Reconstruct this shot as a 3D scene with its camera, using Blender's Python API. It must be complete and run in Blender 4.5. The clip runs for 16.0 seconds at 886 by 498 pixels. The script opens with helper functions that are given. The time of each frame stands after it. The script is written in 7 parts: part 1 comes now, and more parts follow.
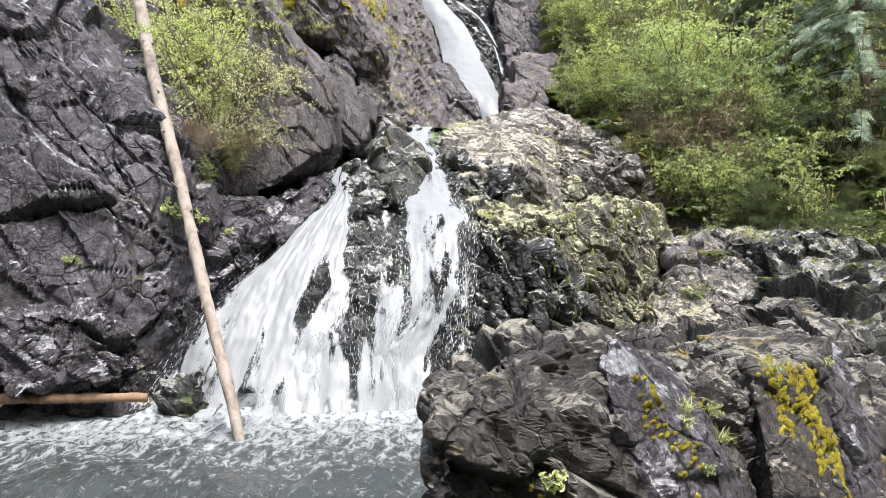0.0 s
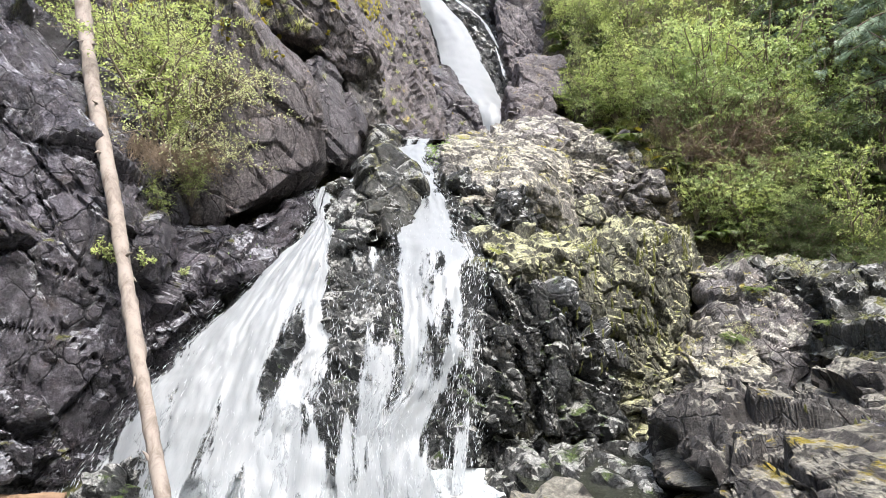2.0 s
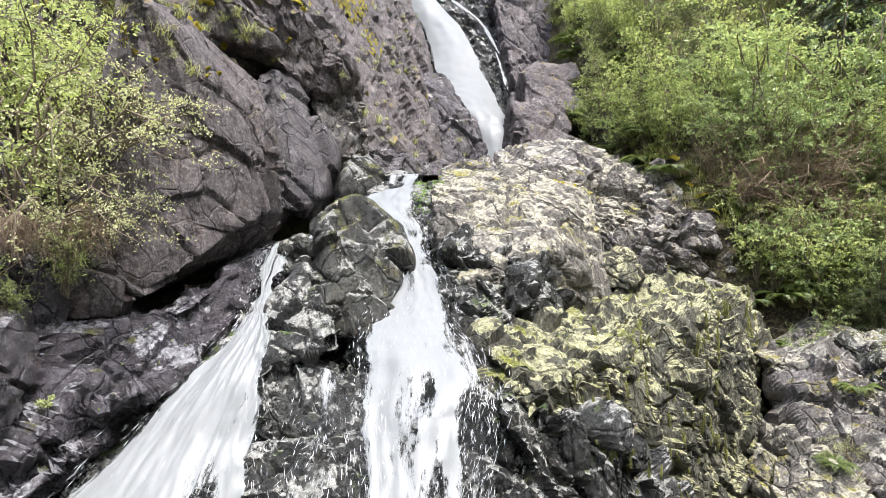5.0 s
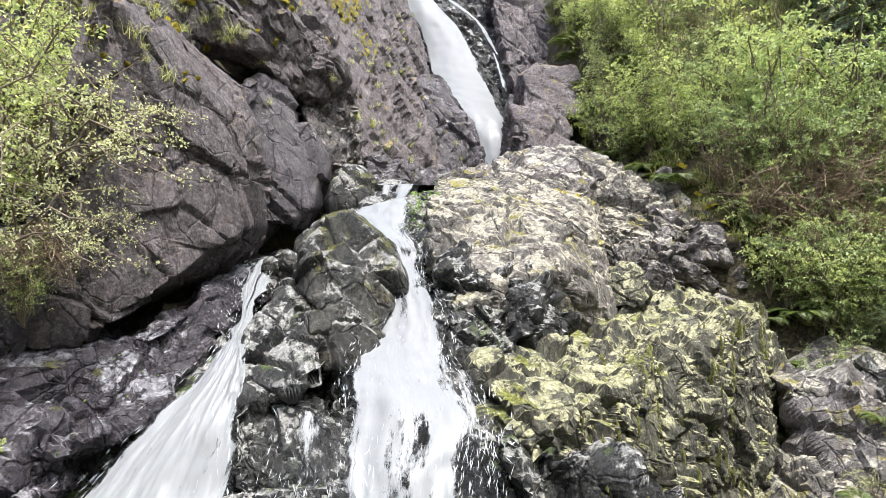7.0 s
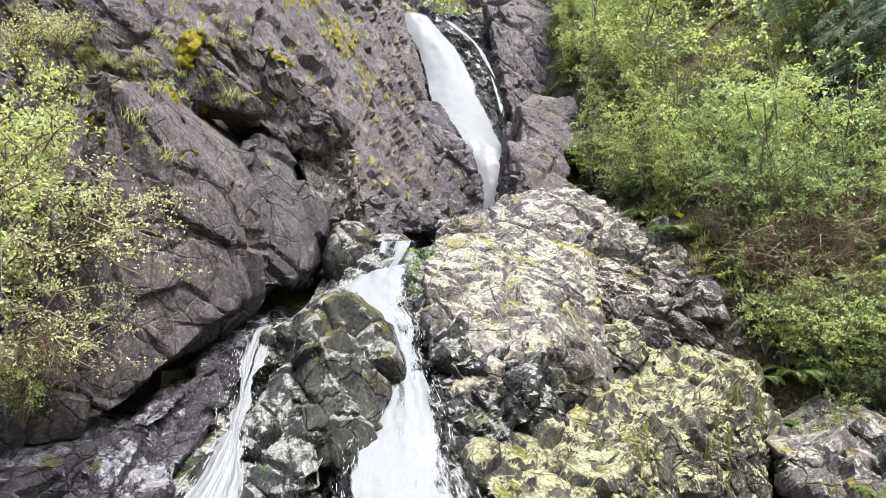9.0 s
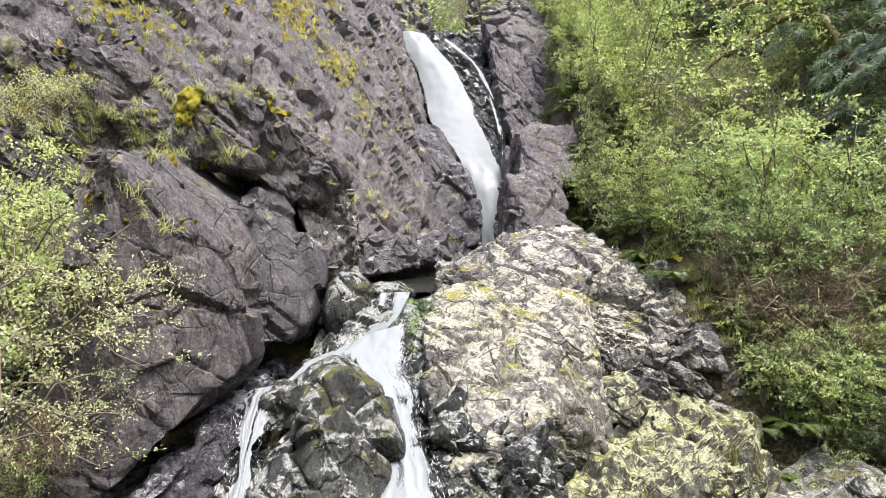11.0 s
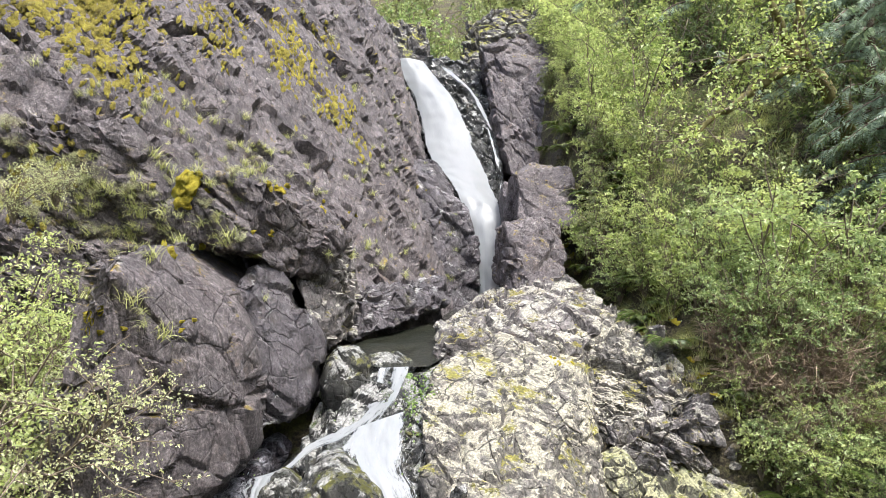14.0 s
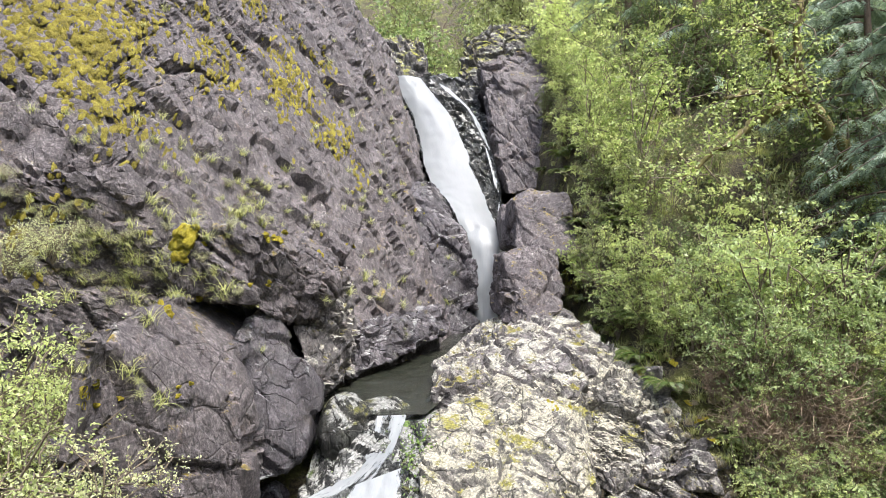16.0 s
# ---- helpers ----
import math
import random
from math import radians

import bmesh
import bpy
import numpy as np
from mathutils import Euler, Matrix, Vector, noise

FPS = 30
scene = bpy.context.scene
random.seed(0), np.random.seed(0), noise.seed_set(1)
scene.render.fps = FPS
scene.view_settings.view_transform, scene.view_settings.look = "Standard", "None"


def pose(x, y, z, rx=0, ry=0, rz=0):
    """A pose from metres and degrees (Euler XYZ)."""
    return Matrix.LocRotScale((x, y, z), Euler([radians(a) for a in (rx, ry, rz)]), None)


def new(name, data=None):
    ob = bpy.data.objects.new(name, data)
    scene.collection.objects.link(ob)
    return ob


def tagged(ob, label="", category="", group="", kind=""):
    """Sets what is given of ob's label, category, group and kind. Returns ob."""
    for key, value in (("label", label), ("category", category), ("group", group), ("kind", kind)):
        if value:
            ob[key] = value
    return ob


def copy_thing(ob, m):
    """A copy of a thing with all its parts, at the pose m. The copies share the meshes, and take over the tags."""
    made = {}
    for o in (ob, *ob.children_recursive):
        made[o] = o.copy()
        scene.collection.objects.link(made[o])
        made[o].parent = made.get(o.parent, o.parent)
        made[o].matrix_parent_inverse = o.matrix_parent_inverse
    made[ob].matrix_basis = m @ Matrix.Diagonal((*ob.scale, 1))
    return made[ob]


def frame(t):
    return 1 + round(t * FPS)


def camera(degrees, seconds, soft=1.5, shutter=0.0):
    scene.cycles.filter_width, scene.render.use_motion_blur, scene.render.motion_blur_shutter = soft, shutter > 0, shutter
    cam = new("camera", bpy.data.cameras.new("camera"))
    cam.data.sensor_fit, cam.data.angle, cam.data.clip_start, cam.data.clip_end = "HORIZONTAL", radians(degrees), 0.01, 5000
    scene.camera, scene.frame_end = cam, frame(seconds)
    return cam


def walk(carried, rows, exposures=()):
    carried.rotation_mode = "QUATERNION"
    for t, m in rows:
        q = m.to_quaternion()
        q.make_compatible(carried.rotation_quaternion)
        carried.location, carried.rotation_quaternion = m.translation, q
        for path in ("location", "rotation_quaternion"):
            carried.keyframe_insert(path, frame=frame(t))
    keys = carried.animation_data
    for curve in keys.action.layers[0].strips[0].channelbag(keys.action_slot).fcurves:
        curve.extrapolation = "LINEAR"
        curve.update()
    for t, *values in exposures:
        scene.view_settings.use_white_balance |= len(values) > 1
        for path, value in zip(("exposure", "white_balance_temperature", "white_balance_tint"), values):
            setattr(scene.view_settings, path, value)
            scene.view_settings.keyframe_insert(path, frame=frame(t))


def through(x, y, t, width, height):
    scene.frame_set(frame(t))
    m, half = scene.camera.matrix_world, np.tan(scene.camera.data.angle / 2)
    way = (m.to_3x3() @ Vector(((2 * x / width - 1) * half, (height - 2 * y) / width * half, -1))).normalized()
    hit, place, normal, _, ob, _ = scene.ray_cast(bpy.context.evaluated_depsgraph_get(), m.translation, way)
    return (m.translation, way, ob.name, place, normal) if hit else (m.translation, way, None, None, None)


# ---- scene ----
cam = camera(68.6, 16.0, soft=0.55)
METRES, EYE, TILT, LEAN, TURN = 8.0, 1.8, 0.0, 0.0, 0.0
ROWS = [
    (0.0, 0.0, 0.0, 0.0, -0.0, 0.0, -0.0),
    (0.5, -0.0008, 0.0359, 0.003, -0.06, -0.01, -0.0),
    (1.0, -0.0016, 0.0825, 0.01, -0.13, -0.01, -0.01),
    (1.5, -0.0033, 0.1345, 0.0335, -0.18, -0.04, -0.04),
    (2.0, -0.004, 0.1898, 0.0617, -0.26, 0.02, -0.02),
    (2.5, -0.0032, 0.2469, 0.0899, -0.33, 0.04, -0.04),
    (3.0, -0.0017, 0.3034, 0.1185, -0.38, 0.07, -0.03),
    (3.5, 0.0003, 0.3566, 0.1443, -0.44, 0.11, -0.04),
    (4.0, 0.0016, 0.4049, 0.1666, -0.49, 0.12, -0.01),
    (6.5, 0.0065, 0.5549, 0.1803, -0.77, 0.12, 0.0),
    (7.0, 0.0061, 0.552, 0.1982, -0.86, 0.05, -0.04),
    (7.5, 0.007, 0.5498, 0.2247, -0.9, 0.06, -0.04),
    (8.0, 0.0074, 0.5482, 0.2508, -0.95, 0.06, -0.05),
    (8.5, 0.0073, 0.5478, 0.2727, -0.99, 0.07, -0.06),
    (9.0, 0.0069, 0.5477, 0.2925, -1.03, 0.06, -0.07),
    (11.5, 0.0055, 0.5472, 0.4002, -1.22, 0.02, -0.06),
    (12.0, 0.0053, 0.5473, 0.4213, -1.27, 0.02, -0.07),
    (12.5, 0.0054, 0.5471, 0.4432, -1.3, 0.01, -0.07),
    (13.0, 0.0051, 0.5468, 0.465, -1.34, 0.01, -0.07),
    (13.5, 0.0038, 0.5466, 0.4865, -1.4, 0.01, -0.08),
    (14.0, 0.0028, 0.5469, 0.504, -1.43, 0.01, -0.07),
    (14.5, 0.0027, 0.5475, 0.5203, -1.46, 0.02, -0.06),
    (15.0, 0.0027, 0.5477, 0.5386, -1.51, -0.01, -0.08),
    (15.5, 0.0029, 0.5479, 0.5616, -1.55, -0.0, -0.09),
    (16.0, 0.0037, 0.5478, 0.5842, -1.59, -0.0, -0.1),
]
walk(cam, [(t, pose(0, 0, EYE, TILT, LEAN, TURN) @ pose(METRES * x, METRES * y, METRES * z, 90 + pitch, roll, yaw)) for t, x, y, z, yaw, pitch, roll in ROWS], ((0.0, 1.72), (16.0, 1.72)))

# ---- light: bright overcast day ----
world = bpy.data.worlds.new("sky")
scene.world = world
world.use_nodes = True
_wn = world.node_tree.nodes
_sky = _wn.new("ShaderNodeTexSky")
_sky.sky_type = "NISHITA"
_sky.sun_disc = False
_sky.sun_elevation, _sky.sun_rotation = radians(68), radians(145)
_sky.air_density, _sky.dust_density = 1.0, 4.0
_wn["Background"].inputs["Strength"].default_value = 0.15
world.node_tree.links.new(_sky.outputs["Color"], _wn["Background"].inputs["Color"])

sun = new("sun", bpy.data.lights.new("sun", "SUN"))
sun.data.energy, sun.data.angle, sun.data.color = 1.9, radians(15), (0.98, 0.985, 1.0)
# high sun behind the camera, a little to its right
sun.rotation_euler = Euler((radians(22), 0, radians(35)))

# ---- noise and mesh tools ----
def hash01(ix, iy, iz, seed):
    """A number in 0..1 for each lattice cell."""
    h = (ix.astype(np.int64) * 73856093) ^ (iy.astype(np.int64) * 19349663) ^ (iz.astype(np.int64) * 83492791) ^ (seed * 2654435761)
    h = h & 0xFFFFFFFF
    h = ((h ^ (h >> 15)) * 0x2C1B3C6D) & 0xFFFFFFFF
    h = ((h ^ (h >> 12)) * 0x297A2D39) & 0xFFFFFFFF
    h = h ^ (h >> 15)
    return h / 4294967296.0


def value_noise(p, seed=0):
    """Smooth noise in -1..1 at the points p (n x 3)."""
    i = np.floor(p).astype(np.int64)
    f = p - i
    f = f * f * f * (f * (f * 6 - 15) + 10)
    total = 0
    for dx in (0, 1):
        wx = f[:, 0] if dx else 1 - f[:, 0]
        for dy in (0, 1):
            wy = f[:, 1] if dy else 1 - f[:, 1]
            for dz in (0, 1):
                wz = f[:, 2] if dz else 1 - f[:, 2]
                total = total + wx * wy * wz * hash01(i[:, 0] + dx, i[:, 1] + dy, i[:, 2] + dz, seed)
    return total * 2 - 1


def fbm(p, octaves=4, seed=0, gain=0.5):
    out, a = 0, 1.0
    for k in range(octaves):
        out = out + a * value_noise(p * 2.03 ** k + 17.3 * k, seed + k)
        a *= gain
    return out


def fracture(p, seed=0):
    """Blocks of broken rock: for each point a tilted plane of its own block in about -1..1, and the distance to the block's joint."""
    i = np.floor(p).astype(np.int64)
    n = len(p)
    best, second = np.full(n, 9e9), np.full(n, 9e9)
    tilt = np.zeros(n)
    for dx in (-1, 0, 1):
        for dy in (-1, 0, 1):
            for dz in (-1, 0, 1):
                cx, cy, cz = i[:, 0] + dx, i[:, 1] + dy, i[:, 2] + dz
                a, b, c = hash01(cx, cy, cz, seed), hash01(cx, cy, cz, seed + 11), hash01(cx, cy, cz, seed + 23)
                vx, vy, vz = p[:, 0] - cx - a, p[:, 1] - cy - b, p[:, 2] - cz - c
                d = vx * vx + vy * vy + vz * vz
                near = d < best
                second = np.where(near, best, np.minimum(second, d))
                plane = (b - 0.5) * 1.2 + 1.6 * (vx * (c - 0.5) + vy * (a - 0.5) + vz * (b + c - 1.0))
                tilt = np.where(near, plane, tilt)
                best = np.where(near, d, best)
    return tilt, np.sqrt(second) - np.sqrt(best)


def refine(v, f, long_edge):
    """Split the triangles f of the points v until no edge is longer than long_edge(midpoints)."""
    for _ in range(12):
        e = np.sort(np.concatenate([f[:, [0, 1]], f[:, [1, 2]], f[:, [2, 0]]]), axis=1)
        key = e[:, 0] * (len(v) + 1) + e[:, 1]
        uniq, first, back = np.unique(key, return_index=True, return_inverse=True)
        ue = e[first]
        mid = (v[ue[:, 0]] + v[ue[:, 1]]) / 2
        cut = np.linalg.norm(v[ue[:, 0]] - v[ue[:, 1]], axis=1) > long_edge(mid)
        if not cut.any():
            break
        at = np.full(len(ue), -1)
        at[cut] = len(v) + np.arange(cut.sum())
        v = np.concatenate([v, mid[cut]])
        m = at[back].reshape(3, -1).T
        count = (m >= 0).sum(axis=1)
        out = [f[count == 0]]
        g, q = f[count == 3], m[count == 3]
        out += [np.stack(t, 1) for t in ((g[:, 0], q[:, 0], q[:, 2]), (q[:, 0], g[:, 1], q[:, 1]), (q[:, 2], q[:, 1], g[:, 2]), (q[:, 0], q[:, 1], q[:, 2]))]
        for k in range(3):
            a, b, c = k, (k + 1) % 3, (k + 2) % 3
            s = (count == 1) & (m[:, a] >= 0)
            g, q = f[s], m[s]
            out += [np.stack((g[:, a], q[:, a], g[:, c]), 1), np.stack((q[:, a], g[:, b], g[:, c]), 1)]
            s = (count == 2) & (m[:, a] < 0)
            g, q = f[s], m[s]
            out += [np.stack((g[:, a], g[:, b], q[:, b]), 1), np.stack((g[:, a], q[:, b], q[:, c]), 1), np.stack((q[:, c], q[:, b], g[:, c]), 1)]
        f = np.concatenate(out)
    return v, f


def normals_of(v, f):
    n = np.cross(v[f[:, 1]] - v[f[:, 0]], v[f[:, 2]] - v[f[:, 0]])
    out = np.zeros_like(v)
    for k in range(3):
        for c in range(3):
            out[:, c] += np.bincount(f[:, k], weights=n[:, c], minlength=len(v))
    return out / np.maximum(np.linalg.norm(out, axis=1, keepdims=True), 1e-9)


def relax(v, f, times):
    e = np.concatenate([f[:, [0, 1]], f[:, [1, 2]], f[:, [2, 0]]])
    count = np.bincount(e[:, 0], minlength=len(v))[:, None]
    for _ in range(times):
        s = np.stack([np.bincount(e[:, 0], weights=v[e[:, 1], c], minlength=len(v)) for c in range(3)], 1)
        v = v * 0.5 + 0.5 * s / np.maximum(count, 1)
    return v


def mesh_from(name, v, f, material, smooth=False):
    me = bpy.data.meshes.new(name)
    v, f = np.asarray(v, dtype=np.float32), np.asarray(f, dtype=np.int32)
    k = f.shape[1]
    me.vertices.add(len(v))
    me.vertices.foreach_set("co", v.ravel())
    me.loops.add(f.size)
    me.loops.foreach_set("vertex_index", f.ravel())
    me.polygons.add(len(f))
    me.polygons.foreach_set("loop_start", np.arange(0, f.size, k, dtype=np.int32))
    me.polygons.foreach_set("use_smooth", np.full(len(f), smooth))
    me.update(calc_edges=True)
    me.materials.append(material)
    return me


def part(name, me, parent, label=""):
    """One mesh as a part under a thing."""
    ob = new(name, me)
    ob.parent = parent
    return tagged(ob, label)


def hull_mesh(points):
    bm = bmesh.new()
    for p in points:
        bm.verts.new(p)
    bmesh.ops.convex_hull(bm, input=bm.verts, use_existing_faces=False)
    loose = [w for w in bm.verts if not w.link_faces]
    bmesh.ops.delete(bm, geom=loose, context="VERTS")
    bmesh.ops.triangulate(bm, faces=bm.faces)
    bmesh.ops.recalc_face_normals(bm, faces=bm.faces)
    bm.verts.ensure_lookup_table()
    bm.verts.index_update()
    v = np.array([w.co for w in bm.verts], dtype=float)
    f = np.array([[w.index for w in face.verts] for face in bm.faces])
    bm.free()
    return v, f


# the rock's layers dip down to the right and away
DIP = np.array(Euler((radians(15), radians(-48), radians(12))).to_matrix())


def weather(v, n, amp, seed, size, plates, fine=1.0):
    """How far broken rock stands out from its mass, in metres: tilted blocks with open joints between them."""
    q = v @ DIP.T
    warp = fbm(v * 0.9, 2, seed + 5)[:, None] * 0.12
    flat = np.array((1.0, 1.0, 1.6 * plates))
    big, joint = fracture(q * flat * 0.85 / size + warp, seed)
    mid, crack = fracture(q * flat * 2.4 / size + warp, seed + 3)
    small, nick = fracture(q * flat * 7.0 / size, seed + 6)
    crisp = 1 / max(size, 1.0)
    # each block stands out or back by its own plane and falls into the joint round it
    d = 0.18 * size * big * ease(joint, 0, 0.07 * crisp) + 0.10 * size * mid * ease(crack, 0, 0.10 * crisp) + 0.035 * size * fine * small * ease(nick, 0, 0.2)
    d -= 0.10 * size * (1 - ease(joint, 0, 0.11 * crisp)) + 0.05 * size * (1 - ease(crack, 0, 0.13 * crisp)) + 0.014 * size * fine * (1 - ease(nick, 0, 0.2))
    d += 0.05 * size * fbm(v * 0.7 / size, 3, seed + 7) + 0.014 * fine * fbm(v * 7.0, 4, seed + 9, 0.6)
    return amp * d


def ease(x, a, b):
    k = np.clip((x - a) / (b - a), 0, 1)
    return k * k * (3 - 2 * k)


def rock(name, material, edge, points, label, category, amp=1.0, seed=1, smooth=3, kind="", group="", size=1.0, plates=1.0, fine=1.0):
    """A mass of broken rock: the corners of its block, worn and fractured. Its unseen back is coarser."""
    v, f = hull_mesh(points)
    middle = v.mean(axis=0)
    reach = v[:, 1].max() - v[:, 1].min()

    def long_edge(mid):
        behind = np.clip((mid[:, 1] - middle[1]) / max(reach, 0.1), 0, 0.5)
        return edge * (1.3 + 5 * behind)

    v, f = refine(v, f, long_edge)
    v = relax(v, f, smooth)
    n = normals_of(v, f)
    v = v + n * weather(v, n, amp, seed, size, plates, fine)[:, None]
    me = mesh_from(name, v, f, material, True)
    me.set_sharp_from_angle(angle=radians(24))
    return tagged(new(name, me), label, category, group, kind)

# ---- materials ----
def material(name):
    m = bpy.data.materials.new(name)
    m.use_nodes = True
    t = m.node_tree
    return m, t, t.nodes["Principled BSDF"]


def node(t, kind, **values):
    n = t.nodes.new(kind)
    for key, value in values.items():
        n.inputs[key.replace("_", " ")].default_value = value
    return n


def noise_at(t, vector, scale, detail=6.0, rough=0.6, distort=0.0):
    n = node(t, "ShaderNodeTexNoise", Scale=scale, Detail=detail, Roughness=rough, Distortion=distort)
    t.links.new(vector, n.inputs["Vector"])
    return n.outputs["Fac"]


def ramp(t, fac, stops):
    """A colour ramp; stops are (place, colour or grey)."""
    n = t.nodes.new("ShaderNodeValToRGB")
    el = n.color_ramp.elements
    while len(el) < len(stops):
        el.new(0.5)
    for e, (at, c) in zip(el, stops):
        e.position = at
        e.color = (c, c, c, 1) if isinstance(c, (int, float)) else (*c, 1)
    t.links.new(fac, n.inputs["Fac"])
    return n.outputs["Color"]


def blend(t, fac, a, b, kind="MIX"):
    n = t.nodes.new("ShaderNodeMix")
    n.data_type, n.blend_type = "RGBA", kind
    for value, slot in ((fac, n.inputs["Factor"]), (a, n.inputs[6]), (b, n.inputs[7])):
        if isinstance(value, (tuple, list)):
            slot.default_value = (*value, 1)
        elif isinstance(value, (int, float)):
            slot.default_value = value
        else:
            t.links.new(value, slot)
    return n.outputs[2]


def maths(t, op, a, b=0.0, clamp=False):
    n = t.nodes.new("ShaderNodeMath")
    n.operation, n.use_clamp = op, clamp
    for value, slot in ((a, n.inputs[0]), (b, n.inputs[1])):
        if isinstance(value, (int, float)):
            slot.default_value = value
        else:
            t.links.new(value, slot)
    return n.outputs[0]


def bump(t, shader, height, strength, distance):
    n = node(t, "ShaderNodeBump", Strength=strength, Distance=distance)
    t.links.new(height, n.inputs["Height"])
    t.links.new(n.outputs["Normal"], shader.inputs["Normal"])


def cracks(t, pos, scale, width):
    """A net of thin joints: 1 in a joint, 0 on the stone between."""
    wob = node(t, "ShaderNodeTexNoise", Scale=scale * 1.7, Detail=3.0)
    t.links.new(pos, wob.inputs["Vector"])
    bent = t.nodes.new("ShaderNodeVectorMath")
    bent.operation = "MULTIPLY_ADD"
    t.links.new(wob.outputs["Color"], bent.inputs[0])
    bent.inputs[1].default_value = (0.35 / scale,) * 3
    t.links.new(pos, bent.inputs[2])
    cell, tone = node(t, "ShaderNodeTexVoronoi", Scale=scale), node(t, "ShaderNodeTexVoronoi", Scale=scale)
    cell.feature = "DISTANCE_TO_EDGE"
    for n in (cell, tone):
        t.links.new(bent.outputs[0], n.inputs["Vector"])
    return ramp(t, cell.outputs["Distance"], ((0.0, 1.0), (width, 0.0))), tone.outputs["Color"]


def rock_material(name, dark, mid, light, lichen=(0.55, 0.55, 0.42), lichen_amount=0.3, moss=(0.16, 0.16, 0.02), moss_amount=0.3, wet=0.3, stain=(0.16, 0.09, 0.05), lit_tops=0.16, joints=0.75, run=(1.0, 1.0, 0.0), patchy=0.25):
    """Weathered rock: mottled stone, joints, rust, crusts of lichen that also paint top light, moss on what faces up,
    and a wet sheen in patches.
    """
    m, t, s = material(name)
    geo = t.nodes.new("ShaderNodeNewGeometry")
    pos = geo.outputs["Position"]
    lay = t.nodes.new("ShaderNodeMapping")
    lay.inputs["Rotation"].default_value = (0, radians(run[2]), 0)
    lay.inputs["Scale"].default_value = (run[0], run[0], run[1])
    t.links.new(pos, lay.inputs["Vector"])
    drawn = lay.outputs[0]
    coarse, fine = noise_at(t, pos, 1.3, 6, 0.6), noise_at(t, drawn, 9.0, 10, 0.78)
    grain = noise_at(t, pos, 60.0, 4, 0.7)
    mix = maths(t, "ADD", maths(t, "MULTIPLY", coarse, 0.35), maths(t, "MULTIPLY", fine, 0.65))
    colour = ramp(t, mix, ((0.36, dark), (0.5, mid), (0.64, light)))
    rust = ramp(t, noise_at(t, pos, 2.7, 8, 0.75), ((0.56, 0.0), (0.68, 0.6)))
    colour = blend(t, rust, colour, stain)
    wide, tone_wide = cracks(t, pos, 2.6, 0.035)
    close, tone_close = cracks(t, pos, 8.5, 0.055)
    tone = maths(t, "ADD", maths(t, "MULTIPLY", tone_wide, 0.45), maths(t, "MULTIPLY", tone_close, 0.55))
    colour = blend(t, 1.0, colour, ramp(t, tone, ((0.2, 1.0 - patchy), (0.5, 1.0), (0.8, 1.0 + 1.2 * patchy))), "MULTIPLY")
    up = t.nodes.new("ShaderNodeSeparateXYZ")
    t.links.new(geo.outputs["Normal"], up.inputs[0])
    # denser where it faces up: overhead light painted in with the lichen
    lit_crust = maths(t, "ADD", noise_at(t, drawn, 3.0, 10, 0.72), maths(t, "MULTIPLY", up.outputs["Z"], lit_tops))
    edge = 0.80 - 0.42 * lichen_amount
    lit_crust = ramp(t, lit_crust, ((edge, 0.0), (edge + 0.045, 1.0)))
    colour = blend(t, maths(t, "MULTIPLY", lit_crust, 0.85), colour, blend(t, grain, lichen, tuple(c * 1.35 for c in lichen)))
    green = maths(t, "ADD", noise_at(t, drawn, 1.9, 12, 0.78), maths(t, "MULTIPLY", up.outputs["Z"], 0.16))
    edge = 0.86 - 0.40 * moss_amount
    green = ramp(t, green, ((edge, 0.0), (edge + 0.05, 1.0)))
    colour = blend(t, green, colour, blend(t, fine, tuple(c * 0.35 for c in moss), tuple(c * 1.6 for c in moss)))
    speck = ramp(t, noise_at(t, pos, 30.0, 6, 0.75), ((0.31, 0.3), (0.5, 0.95), (0.66, 1.95)))
    colour = blend(t, 1.0, colour, speck, "MULTIPLY")
    net = maths(t, "MAXIMUM", maths(t, "MULTIPLY", wide, ramp(t, coarse, ((0.40, 0.0), (0.55, 1.0)))), maths(t, "MULTIPLY", close, ramp(t, noise_at(t, pos, 1.7, 3), ((0.48, 0.0), (0.64, 0.8)))))
    net = maths(t, "MULTIPLY", net, joints)
    colour = blend(t, net, colour, tuple(c * 0.25 for c in mid))
    t.links.new(colour, s.inputs["Base Color"])
    sheen = ramp(t, noise_at(t, pos, 2.2, 6, 0.65), ((0.38, 0.35), (0.56, 0.88)))
    gloss = maths(t, "SUBTRACT", 0.88, maths(t, "MULTIPLY", sheen, wet))
    gloss = maths(t, "MAXIMUM", gloss, maths(t, "MULTIPLY", green, 0.9))
    t.links.new(gloss, s.inputs["Roughness"])
    height = maths(t, "ADD", maths(t, "MULTIPLY", fine, 0.7), maths(t, "MULTIPLY", grain, 0.15))
    height = maths(t, "ADD", height, maths(t, "MULTIPLY", tone, 0.5))
    height = maths(t, "SUBTRACT", height, maths(t, "MULTIPLY", net, 0.5))
    bump(t, s, height, 1.0, 0.065)
    return m


